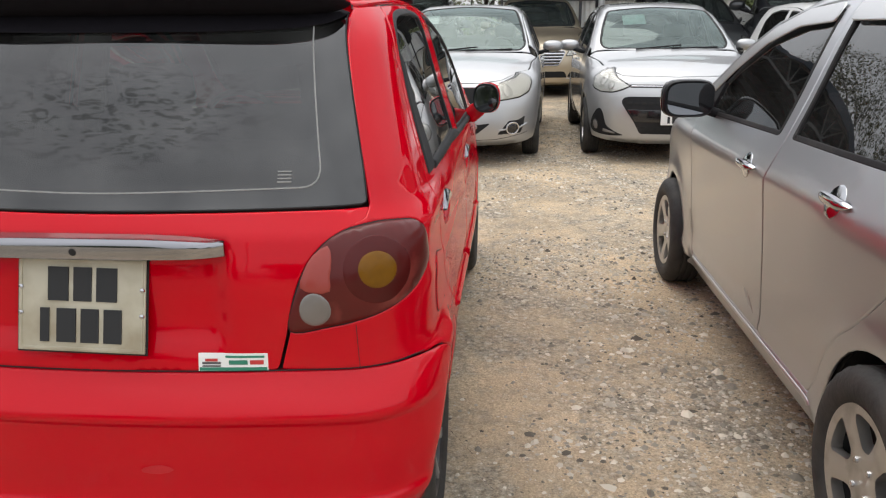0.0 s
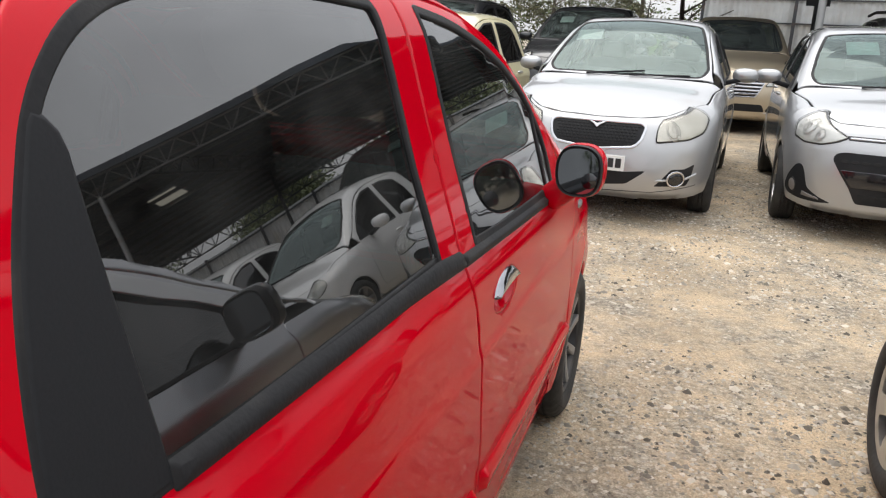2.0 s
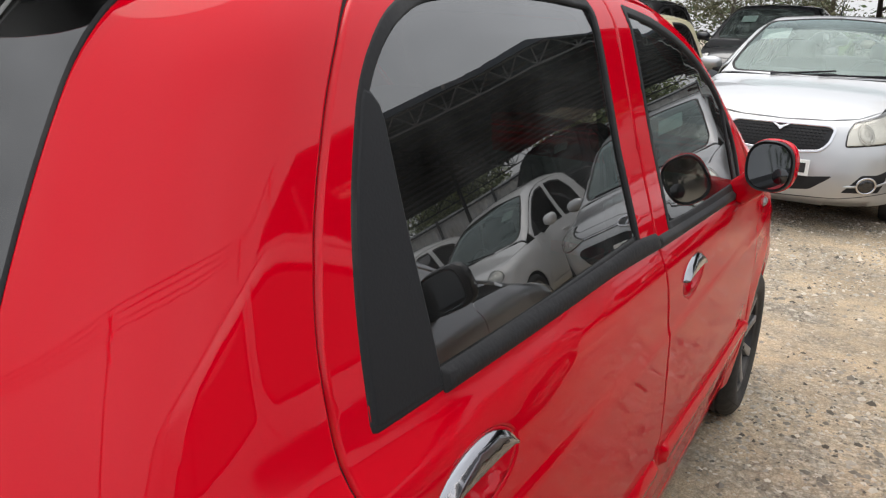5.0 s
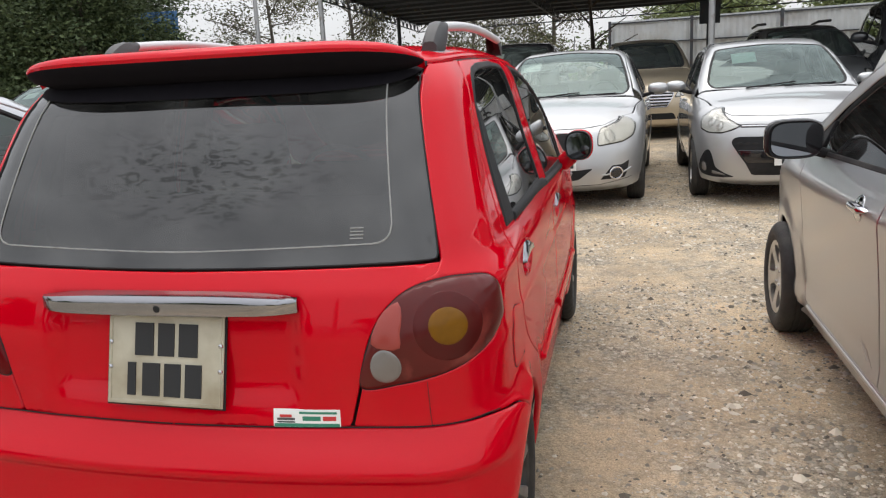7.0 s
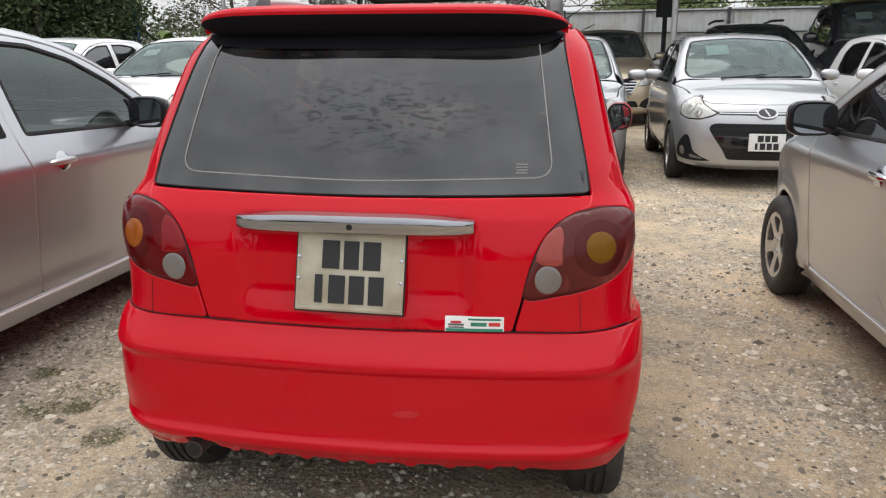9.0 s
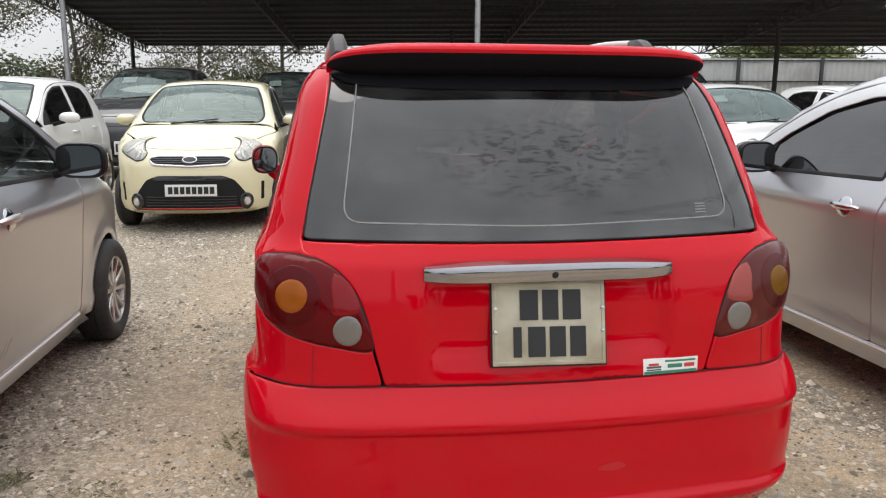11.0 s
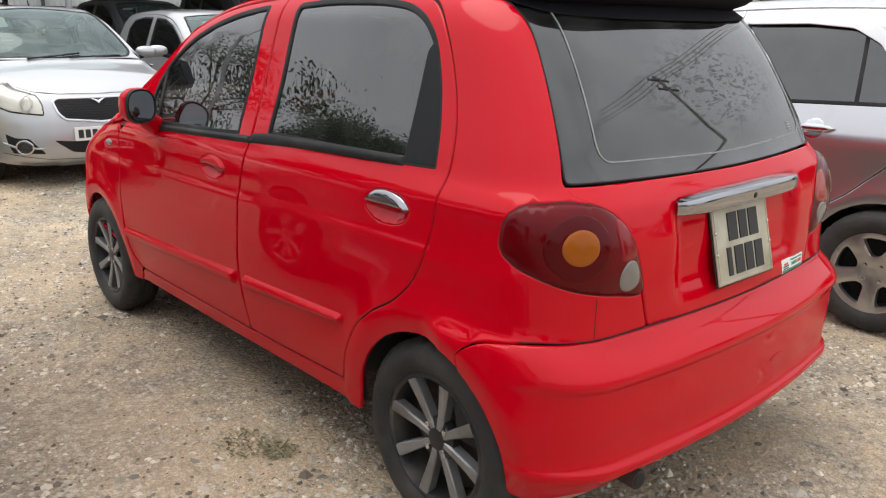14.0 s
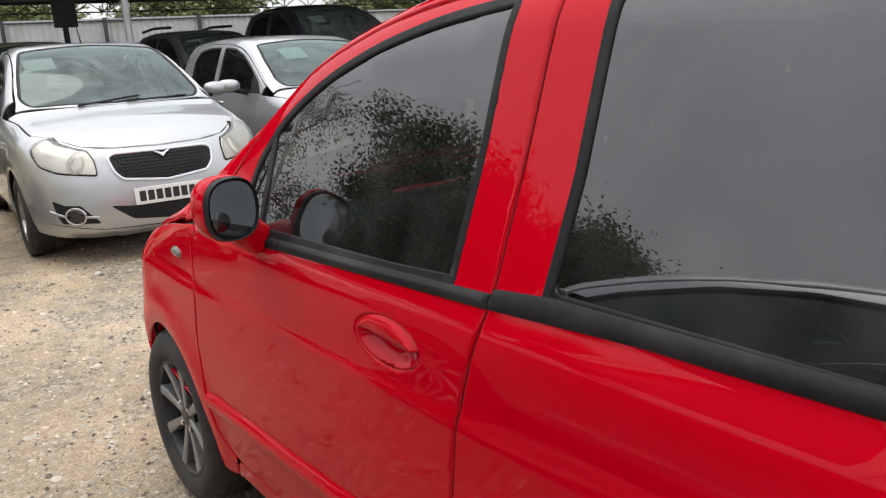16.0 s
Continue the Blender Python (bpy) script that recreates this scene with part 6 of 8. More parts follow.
CITY_RAIL = [(0.22, 1.385), (0.5, 1.415), (1.0, 1.430), (1.5, 1.418), (1.85, 1.372), (2.1, 1.288), (2.35, 1.160), (2.55, 1.045), (2.72, 0.965)]
CITY = dict(axles=(0.52, 2.905), yA=2.47, yB=1.40, yC=0.46, window_bar=[(0.700, 1.0), (0.718, 1.0), (0.752, 1.36), (0.736, 1.36)], door_low=0.30, hub_z=0.277, tyre=0.277, rim=0.180, arch=0.308, track=0.715,
            belt=[(0, 1.0), (1.4, 0.975), (2.6, 0.935)], rail_end=2.58, hood_edge=[(2.4, 0.945), (2.8, 0.925), (3.2, 0.86), (3.4, 0.80)], fender_end=3.13,
            hatch_side=[(0.50, 0.64), (0.60, 0.80), (0.64, 1.0), (0.60, 1.15), (0.54, 1.32), (0.52, 1.385)],
            windows=[[(1.435, 0.985), (1.415, 1.385), (1.70, 1.368), (1.95, 1.305), (2.20, 1.190), (2.42, 1.050), (2.52, 0.955), (2.0, 0.970)],
                     [(1.325, 0.990, 0.012), (1.310, 1.388), (1.0, 1.390, 0.06), (0.80, 1.368, 0.06), (0.67, 1.30, 0.06), (0.57, 1.17, 0.05), (0.515, 1.03, 0.015), (0.525, 1.005, 0.012)]],
            handles=[(1.60, 0.862), (0.86, 0.895)], mirror=(0.88, 2.20, 1.035), sail=[(2.30, 0.962), (2.50, 0.955), (2.40, 1.045), (2.27, 1.10)],
            roof_rear=0.17, cowl=(0.60, 2.72), screen=[(0, 1.93), (0.50, 1.98), (0.58, 2.30), (0.63, 2.60), (0.58, 2.72), (0, 2.80)],
            nose_z=0.775, nose_line=[(0.25, 0.785, 0.1), (0.50, 0.80, 0.1)], side_glass=GLASS_DARK, wheel="cover")


def city_car(name, label, m, mat, **k):
    c = Car(name, label, m, city_body(), CITY_RAIL, mat, dict(CITY, **k))
    c.sides()
    c.top()
    c.rear()
    c.cabin()
    c.fascia()
    return c


def plain_front(c):
    c.headlamps([(0.48, 0.66), (0.58, 0.76), (0.74, 0.84), (0.88, 0.85), (0.86, 0.74), (0.68, 0.66)], LENS_CLEAR, [(0.66, 0.745, 0.05)])
    c.on_front("grille", rounded([(-0.36, 0.68), (0.36, 0.68), (0.38, 0.73), (-0.38, 0.73)], 0.02), GLOSS_BLACK, 0.006, depth=0.02)
    c.on_front("lower_grille", rounded([(-0.42, 0.30), (0.42, 0.30), (0.34, 0.50), (-0.34, 0.50)], 0.04), PLASTIC, 0.006, depth=0.02)
    c.plate_on_front(0, 0.42)


def parked(x, y, yaw=0.0, z=0.0):
    """A car that points to +y, its rear end's middle at (x, y)."""
    return pose(x, y, z, 0, 0, yaw)


# the silver car beside the red one's right flank
sr = city_car("silver_hatchback", "silver hatchback with chrome handles and five-spoke alloy wheels", parked(2.535, -0.272, 0.4), SILVER_WARM, handle_mat=CHROME, handle_cups=True, mirror_mat=GLOSS_BLACK, mirror_size=(0.115, 0.075, 0.080), mirror_sq=3.6, visor_mat=SATIN, visors=[[(1.425, 1.385), (1.70, 1.368), (1.95, 1.305), (2.20, 1.190), (2.40, 1.063)], [(1.315, 1.388), (1.0, 1.390), (0.80, 1.370), (0.67, 1.302), (0.60, 1.215)]], step=0.035, sill_trim=SATIN)
plain_front(sr)
# the silver car beside its left flank
sl = city_car("silver_hatchback", "silver hatchback with pale side skirts and alloy wheels", parked(-2.525, -0.235, -1.7), SILVER_WARM, handle_mat=SATIN, handle_cups=True, mirror_mat=GLOSS_BLACK, mirror_size=(0.115, 0.075, 0.080), mirror_sq=3.6, step=0.035, wheel="ten_spoke", side_glass=GLASS_CLEAR, sill_trim=WHITE)
plain_front(sl)

GZ = 0.045
# the cream car
cr = city_car("cream_hatchback", "cream hatchback with a slim chrome grille facing the aisle", pose(-1.63, 9.41, GZ, 0, 0, 178.5), CREAM, handle_mat=SATIN, wheel="ten_spoke")
cr.headlamps([(0.415, 0.752), (0.575, 0.828), (0.76, 0.880), (0.90, 0.888), (0.945, 0.84), (0.88, 0.765), (0.69, 0.716), (0.54, 0.680), (0.455, 0.69)], LENS_CLEAR, [(0.555, 0.742, 0.055), (0.76, 0.80, 0.062)], shape=lambda p: rounded(p, 0.03))
lp = rounded([(-0.33, 0.642), (0, 0.626), (0.33, 0.642), (0.385, 0.688), (0.37, 0.715), (0.30, 0.732), (-0.30, 0.732), (-0.37, 0.715), (-0.385, 0.688)], 0.02)
cr.on_front("grille", lp, PLASTIC, 0.006, depth=0.02)
for i in range(5):
    z = 0.648 + i * 0.017
    w = 0.33 if i < 1 else 0.36
    cr.on_front("grille_slat", rounded([(-w, z), (w, z), (w, z + 0.006), (-w, z + 0.006)], 0.002), GLOSS_BLACK, 0.012, depth=0.008, bevel=0.002)
cr.on_front("grille_frame", lp, CHROME, 0.016, holes=[ring_in(lp, 0.014)], depth=0.018, bevel=0.005)
cr.on_front("badge", ellipse(0, 0.690, 0.068, 0.030), CHROME, 0.022, depth=0.016)
cr.on_front("badge_field", ellipse(0, 0.690, 0.058, 0.022), GLOSS_BLACK, 0.024, depth=0.006)
lg = rounded([(-0.53, 0.225), (0.53, 0.225), (0.60, 0.29), (0.52, 0.39), (0.405, 0.512), (0.29, 0.552), (-0.29, 0.552), (-0.405, 0.512), (-0.52, 0.39), (-0.60, 0.29)], 0.03)
cr.on_front("lower_grille", lg, PLASTIC, 0.004, depth=0.02)
cr.on_front("grille_lip", rounded([(-0.31, 0.505), (0.31, 0.505), (0.35, 0.520), (0.28, 0.545), (-0.28, 0.545), (-0.35, 0.520)], 0.01), GLOSS_BLACK, 0.016, depth=0.016, bevel=0.005)
for z in (0.268, 0.295, 0.322, 0.349):
    cr.on_front("grille_slat", rounded([(-0.42, z), (0.42, z), (0.42, z + 0.008), (-0.42, z + 0.008)], 0.003), GLOSS_BLACK, 0.010, depth=0.008, bevel=0.002)
cr.on_front("red_strip", rounded([(-0.50, 0.236), (0.50, 0.236), (0.51, 0.246), (-0.51, 0.246)], 0.003), STICKER_RED, 0.010, depth=0.008)
for q in (1, -1):
    cr.on_front("fog_surround", ellipse(q * 0.535, 0.306, 0.080, 0.078), GLOSS_BLACK, 0.018, depth=0.024, dome=0.006)
    cr.ring_on_front("fog_ring", q * 0.535, 0.306, 0.040, 0.039, 0.008, CHROME, 0.026)
    cr.on_front("fog_lens", ellipse(q * 0.535, 0.306, 0.030, 0.029), REFLECTOR, 0.025, depth=0.006, dome=0.006)
    cr.on_front("air_slot", rounded([(q * 0.735, 0.305), (q * 0.79, 0.31), (q * 0.795, 0.48), (q * 0.74, 0.484)], 0.015), PLASTIC, 0.004, depth=0.006)
cr.plate_on_front(-0.01, 0.418, 0.47, 0.11)


# the silver saloon that faces the aisle
def saloon_body():
    return Body(
        side=[(0.15, 0.74), (0.25, 0.80), (0.40, 0.828), (0.60, 0.838), (0.75, 0.835), (0.85, 0.822), (0.93, 0.798), (1.0, 0.772), (1.15, 0.712), (1.32, 0.640), (1.42, 0.59), (1.55, 0.52)],
        plan=[(-0.1, 0.10), (0.3, 0.05), (1.0, 0.005), (1.5, 0), (2.8, 0), (3.4, 0.014), (3.9, 0.05), (4.31, 0.15)],
        top=[(-0.1, 0.95), (0.3, 1.03), (0.7, 1.08), (1.1, 1.30), (1.5, 1.455), (1.9, 1.495), (2.2, 1.485), (2.45, 1.435), (2.75, 1.30), (3.2, 1.045), (3.32, 0.995), (3.8, 0.90), (4.1, 0.80), (4.31, 0.66)],
        rear=[(0.15, 0.08), (0.3, 0.0), (0.6, 0), (0.9, 0.05), (1.1, 0.2), (1.5, 0.9)],
        front=[(0.15, 4.20), (0.24, 4.29), (0.36, 4.31), (0.52, 4.29), (0.66, 4.24), (0.76, 4.17), (0.86, 4.02), (1.0, 3.8), (1.4, 3.4)],
        bow_rear=0.2, bow_front=0.24, crown=0.09, k_rear=0.25, k_front=0.32, k_top=0.10,
        wheels=((0.98, 0.29, 0.35), (3.46, 0.29, 0.35)), flare=0.012)


SALOON_RAIL = [(0.75, 1.06), (1.1, 1.27), (1.4, 1.395), (1.8, 1.440), (2.2, 1.425), (2.5, 1.365), (2.75, 1.255), (3.0, 1.11), (3.2, 0.995)]
sv = Car("silver_saloon", "silver saloon with yellowed headlamps and a paper on its windscreen", pose(0.565, 10.03, GZ, 0, 0, 177.0), saloon_body(), SALOON_RAIL, SILVER,
         dict(axles=(0.98, 3.46), yA=3.02, yB=1.95, yC=1.12, door_low=0.31, hub_z=0.29, tyre=0.29, rim=0.180, arch=0.325, track=0.73, belt=[(0, 1.0), (1.9, 0.985), (3.1, 0.945)], rail_end=3.06,
              hood_edge=[(2.95, 0.965), (3.3, 0.935), (3.7, 0.865), (3.95, 0.79)], fender_end=3.74, hatch_side=[(0.55, 0.64), (0.64, 0.80), (0.66, 0.96), (0.62, 1.02)], glass_low=1.005,
              windows=[[(1.985, 0.995), (1.97, 1.385), (2.25, 1.375), (2.5, 1.315), (2.75, 1.195), (2.95, 1.065), (3.02, 0.970)], [(1.875, 1.0), (1.86, 1.392), (1.55, 1.378), (1.32, 1.30), (1.19, 1.16), (1.20, 1.02)]],
              handles=[(2.10, 0.88), (1.33, 0.90)], mirror=(0.93, 2.72, 1.045), sail=[(2.80, 0.99), (3.0, 0.975), (2.9, 1.07), (2.78, 1.14)], roof_rear=1.25, cowl=(0.63, 3.20),
              screen=[(0, 2.34), (0.52, 2.40), (0.60, 2.75), (0.66, 3.08), (0.60, 3.20), (0, 3.28)],
              nose_z=0.745, nose_line=[(0.28, 0.752, 0.1), (0.58, 0.775, 0.1)], side_glass=GLASS_DARK, wheel="five_spoke", step=0.06, paper=(0.42, 2.66, 0.22, 0.17, PAPER)))
sv.sides()
sv.top()
sv.rear()
sv.cabin()
sv.fascia()
sv.headlamps([(0.435, 0.597), (0.445, 0.69), (0.50, 0.748), (0.66, 0.772), (0.83, 0.797), (1.04, 0.840), (1.03, 0.775), (0.89, 0.668), (0.74, 0.626)], LAMP_YELLOWED, [(0.600, 0.685, 0.070)], shape=lambda p: rounded(p, 0.025))
lp = rounded([(-0.275, 0.563), (0, 0.534), (0.275, 0.563), (0.318, 0.612), (0.338, 0.697), (0.30, 0.715), (-0.30, 0.715), (-0.338, 0.697), (-0.318, 0.612)], 0.02)
sv.on_front("grille", lp, PLASTIC, 0.004, depth=0.02)
for r in range(8):
    z = 0.556 + r * 0.020
    hw = 0.255 + 0.075 * (z - 0.556) / 0.14
    for c in range(-12, 13):
        x = (c + 0.5 * (r % 2)) * 0.028
        if abs(x) < hw - 0.015 and z > 0.546 + 0.03 * abs(x) / 0.27:
            sv.on_front("grille_cell", np.array([(x - 0.011, z), (x - 0.006, z + 0.0065), (x + 0.006, z + 0.0065), (x + 0.011, z), (x + 0.006, z - 0.0065), (x - 0.006, z - 0.0065)]), SEALER, 0.010, depth=0.004, bevel=0.0015)
sv.on_front("grille_frame", ring_in(lp, -0.013), CHROME, 0.016, holes=[ring_in(lp, 0.004)], depth=0.018, bevel=0.005)
sv.on_front("badge", flowing([(0.0, 0.668), (0.02, 0.684), (0.055, 0.704), (0.03, 0.700), (0.0, 0.690), (-0.03, 0.700), (-0.055, 0.704), (-0.02, 0.684)], 0.008), CHROME, 0.024, depth=0.012, bevel=0.003, step=0.01)
sv.on_front("lower_grille", rounded([(-0.25, 0.300), (0, 0.276), (0.25, 0.300), (0.385, 0.403), (0.24, 0.388), (-0.24, 0.388), (-0.385, 0.403)], 0.02), PLASTIC, 0.004, depth=0.02)
sv.on_front("lip_seam", rounded([(-0.86, 0.302), (-0.44, 0.250), (0, 0.238), (0.44, 0.250), (0.86, 0.302), (0.86, 0.306), (0.44, 0.254), (0, 0.242), (-0.44, 0.254), (-0.86, 0.306)], 0.001), SEALER, 0.0035, depth=0.003, bevel=0.0006)
for q in (1, -1):
    sv.on_front("fog_pocket", rounded([(q * 0.80, 0.458), (q * 0.70, 0.425), (q * 0.58, 0.420), (q * 0.455, 0.296), (q * 0.745, 0.302), (q * 0.775, 0.36)], 0.012), PLASTIC, 0.004, depth=0.02)
    sv.on_front("fog_bar", rounded([(q * 0.83, 0.392), (q * 0.70, 0.358), (q * 0.70, 0.344), (q * 0.82, 0.374)], 0.004), SILVER, 0.012, depth=0.012, bevel=0.004)
    sv.on_front("fog_bar", rounded([(q * 0.55, 0.352), (q * 0.47, 0.345), (q * 0.46, 0.330), (q * 0.55, 0.338)], 0.004), SILVER, 0.012, depth=0.012, bevel=0.004)
    sv.ring_on_front("fog_ring", q * 0.624, 0.352, 0.078, 0.058, 0.012, CHROME, 0.020)
    sv.on_front("fog_lens", ellipse(q * 0.624, 0.352, 0.062, 0.044), GLOSS_BLACK, 0.014, depth=0.01, dome=0.008)
sv.plate_on_front(0.0, 0.446, 0.47, 0.11)
tube("aerial", [(0.0, 2.20, 1.48), (0.0, 2.17, 1.53), (0, 2.10, 1.64)], 0.007, PLASTIC, sv.root, 6, taper=0.004)


# the silver hatchback with the honeycomb grille
def hatch_body():
    return Body(
        side=[(0.15, 0.73), (0.25, 0.785), (0.40, 0.812), (0.60, 0.822), (0.75, 0.822), (0.85, 0.810), (0.93, 0.786), (1.0, 0.760), (1.15, 0.706), (1.32, 0.640), (1.43, 0.59), (1.55, 0.52)],
        plan=[(-0.1, 0.08), (0.3, 0.03), (1.0, 0), (2.3, 0), (3.0, 0.014), (3.45, 0.06), (3.77, 0.15)],
        top=[(-0.1, 1.38), (0.2, 1.45), (0.6, 1.49), (1.2, 1.51), (1.7, 1.492), (2.05, 1.42), (2.4, 1.26), (2.83, 1.030), (2.98, 0.985), (3.4, 0.90), (3.6, 0.82), (3.77, 0.70)],
        rear=[(0.15, 0.08), (0.3, 0.0), (0.6, 0), (0.9, 0.04), (1.1, 0.10), (1.4, 0.25), (1.5, 0.33)],
        front=[(0.15, 3.66), (0.25, 3.745), (0.45, 3.765), (0.62, 3.745), (0.76, 3.68), (0.86, 3.56), (0.96, 3.38), (1.4, 3.0)],
        bow_rear=0.18, bow_front=0.25, crown=0.09, k_rear=0.24, k_front=0.30, k_top=0.09,
        wheels=((0.58, 0.285, 0.345), (3.005, 0.285, 0.345)), flare=0.012)


HATCH_RAIL = [(0.22, 1.40), (0.5, 1.43), (1.0, 1.45), (1.5, 1.438), (1.85, 1.392), (2.1, 1.312), (2.35, 1.185), (2.55, 1.075), (2.76, 0.985)]
HATCH = dict(axles=(0.58, 3.005), yA=2.56, yB=1.48, yC=0.68, door_low=0.31, hub_z=0.285, tyre=0.285, rim=0.185, arch=0.32, track=0.735, belt=[(0, 1.02), (1.5, 0.99), (2.7, 0.945)], rail_end=2.62,
             hood_edge=[(2.5, 0.965), (2.9, 0.945), (3.3, 0.88), (3.5, 0.82)], fender_end=3.26, hatch_side=[(0.52, 0.64), (0.62, 0.82), (0.66, 1.02), (0.60, 1.20), (0.55, 1.34), (0.53, 1.40)],
             windows=[[(1.515, 1.005), (1.495, 1.40), (1.75, 1.385), (2.0, 1.32), (2.25, 1.20), (2.45, 1.08), (2.55, 0.975)], [(1.405, 1.01), (1.39, 1.405), (1.1, 1.41), (0.84, 1.38), (0.72, 1.28), (0.73, 1.09), (0.80, 1.02)]],
             handles=[(1.66, 0.885), (0.92, 0.91)], mirror=(0.935, 2.26, 1.05), sail=[(2.34, 0.985), (2.54, 0.975), (2.44, 1.07), (2.32, 1.13)], roof_rear=0.17, cowl=(0.62, 2.77),
             screen=[(0, 1.96), (0.52, 2.01), (0.60, 2.34), (0.65, 2.65), (0.60, 2.77), (0, 2.85)],
             nose_z=0.795, nose_line=[(0.26, 0.800, 0.1), (0.60, 0.802, 0.1)], side_glass=GLASS_DARK, wheel="five_spoke", step=0.06)


def family_car(name, label, m, mat, **k):
    c = Car(name, label, m, hatch_body(), HATCH_RAIL, mat, dict(HATCH, **k))
    c.sides()
    c.top()
    c.rear()
    c.cabin()
    c.fascia()
    return c


hy = family_car("silver_hatchback", "bright silver hatchback with a honeycomb grille and windscreen paper", pose(2.515, 9.66, GZ, 0, 0, 179.0), SILVER, paper=(0.26, 2.26, 0.24, 0.20, TEAL_PAPER))
hy.headlamps([(0.455, 0.720), (0.66, 0.790), (0.86, 0.862), (0.95, 0.872), (0.985, 0.79), (0.96, 0.69), (0.82, 0.657), (0.66, 0.656), (0.54, 0.686)], LENS_CLEAR, [(0.70, 0.715, 0.045), (0.825, 0.762, 0.060)], shape=lambda p: rounded(p, 0.022))
hexm = rounded([(-0.34, 0.285), (0.34, 0.285), (0.40, 0.39), (0.545, 0.572), (0.53, 0.610), (0.47, 0.627), (-0.47, 0.627), (-0.53, 0.610), (-0.545, 0.572), (-0.40, 0.39)], 0.025)
hy.on_front("grille", hexm, PLASTIC, 0.004, depth=0.03)
edge = ring_in(hexm, 0.032)
for r in range(9):
    z = 0.307 + r * 0.037
    for c in range(-8, 9):
        x = (c + 0.5 * (r % 2)) * 0.070
        if even_odd(np.array([(x, z)]), edge)[0] and not 0.375 < z < 0.532:
            hy.on_front("grille_cell", np.array([(x - 0.027, z), (x - 0.014, z + 0.012), (x + 0.014, z + 0.012), (x + 0.027, z), (x + 0.014, z - 0.012), (x - 0.014, z - 0.012)]), SEALER, 0.009, depth=0.004, bevel=0.002)
hy.on_front("grille_bar", rounded([(-0.385, 0.398), (0.385, 0.398), (0.475, 0.508), (-0.475, 0.508)], 0.01), GLOSS_BLACK, 0.012, depth=0.014)
hy.on_front("grille_strip", rounded([(-0.46, 0.703), (0.46, 0.703), (0.47, 0.732), (-0.47, 0.732)], 0.006), GLOSS_BLACK, 0.006, depth=0.008, bevel=0.003)
hy.on_front("bright_strip", rounded([(-0.45, 0.711), (0.45, 0.711), (0.45, 0.720), (-0.45, 0.720)], 0.003), CHROME, 0.012, depth=0.008, bevel=0.003)
hy.ring_on_front("badge", 0, 0.719, 0.095, 0.050, 0.013, CHROME, 0.022)
hy.on_front("badge_field", ellipse(0, 0.719, 0.083, 0.038), GLOSS_BLACK, 0.014, depth=0.01)
hy.on_front("badge_bar", rounded([(-0.030, 0.690), (-0.012, 0.690), (0.030, 0.748), (0.012, 0.748)], 0.004), CHROME, 0.020, depth=0.008, bevel=0.002)
hy.pair("fog_pocket", [(0.50, 0.266), (0.62, 0.300), (0.72, 0.349), (0.755, 0.46), (0.79, 0.507), (0.85, 0.50), (0.96, 0.41), (1.01, 0.32), (0.97, 0.270), (0.80, 0.256), (0.64, 0.254)], PLASTIC, 0.004, depth=0.02, loop=lambda p: rounded(p, 0.03))
for q in (1, -1):
    hy.ring_on_front("fog_ring", q * 0.885, 0.345, 0.056, 0.054, 0.006, SEALER, 0.012)
    hy.on_front("fog_lens", ellipse(q * 0.885, 0.345, 0.044, 0.043), LENS_GREY, 0.010, depth=0.006, dome=0.008)
    hy.on_front("day_lamp", rounded([(q * 0.60, 0.278), (q * 0.77, 0.288), (q * 0.76, 0.318), (q * 0.62, 0.292)], 0.006), LENS_GREY, 0.010, depth=0.006)
hy.plate_on_front(0.0, 0.458, 0.33, 0.165, True)


# ---- cars further back ----
def stretched(x, y, yaw, sx, sy, sz):
    return pose(x, y, GZ, 0, 0, yaw) @ Matrix.Diagonal((sx, sy, sz, 1))


mpv = family_car("gold_people_carrier", "champagne gold people carrier with a chrome slatted grille", stretched(1.42, 17.1, 180, 1.07, 1.22, 1.17), GOLD, step=0.09)
mpv.headlamps([(0.42, 0.61), (0.50, 0.70), (0.66, 0.775), (0.88, 0.81), (0.90, 0.74), (0.78, 0.66), (0.58, 0.615)], LENS_CLEAR, [(0.56, 0.675, 0.04), (0.70, 0.715, 0.05)], shape=lambda p: rounded(p, 0.02))
lp = rounded([(-0.30, 0.47), (0.30, 0.47), (0.42, 0.66), (0.40, 0.69), (-0.40, 0.69), (-0.42, 0.66)], 0.03)
mpv.on_front("grille", lp, PLASTIC, 0.006, depth=0.02)
mpv.on_front("grille_frame", lp, CHROME, 0.012, holes=[ring_in(lp, 0.014)], depth=0.014, bevel=0.004)
for i in range(4):
    z = 0.505 + i * 0.043
    w = 0.31 + (z - 0.49) * 0.5
    mpv.on_front("grille_slat", rounded([(-w, z), (w, z), (w + 0.01, z + 0.019), (-w - 0.01, z + 0.019)], 0.006), CHROME, 0.016, depth=0.012, bevel=0.004)
mpv.on_front("lower_grille", rounded([(-0.46, 0.30), (0.46, 0.30), (0.40, 0.39), (-0.40, 0.39)], 0.03), PLASTIC, 0.006, depth=0.02)
mpv.pair("bumper_trim", [(0.46, 0.31), (0.52, 0.39), (0.66, 0.44), (0.90, 0.43), (0.94, 0.36), (0.80, 0.30), (0.62, 0.28)], PLASTIC, 0.006, depth=0.02, loop=lambda p: rounded(p, 0.02))
mpv.pair("bumper_strip", [(0.44, 0.285), (0.62, 0.262), (0.82, 0.282), (0.83, 0.294), (0.62, 0.276), (0.45, 0.298)], SATIN, 0.010, depth=0.012, bevel=0.003, loop=lambda p: rounded(p, 0.004))
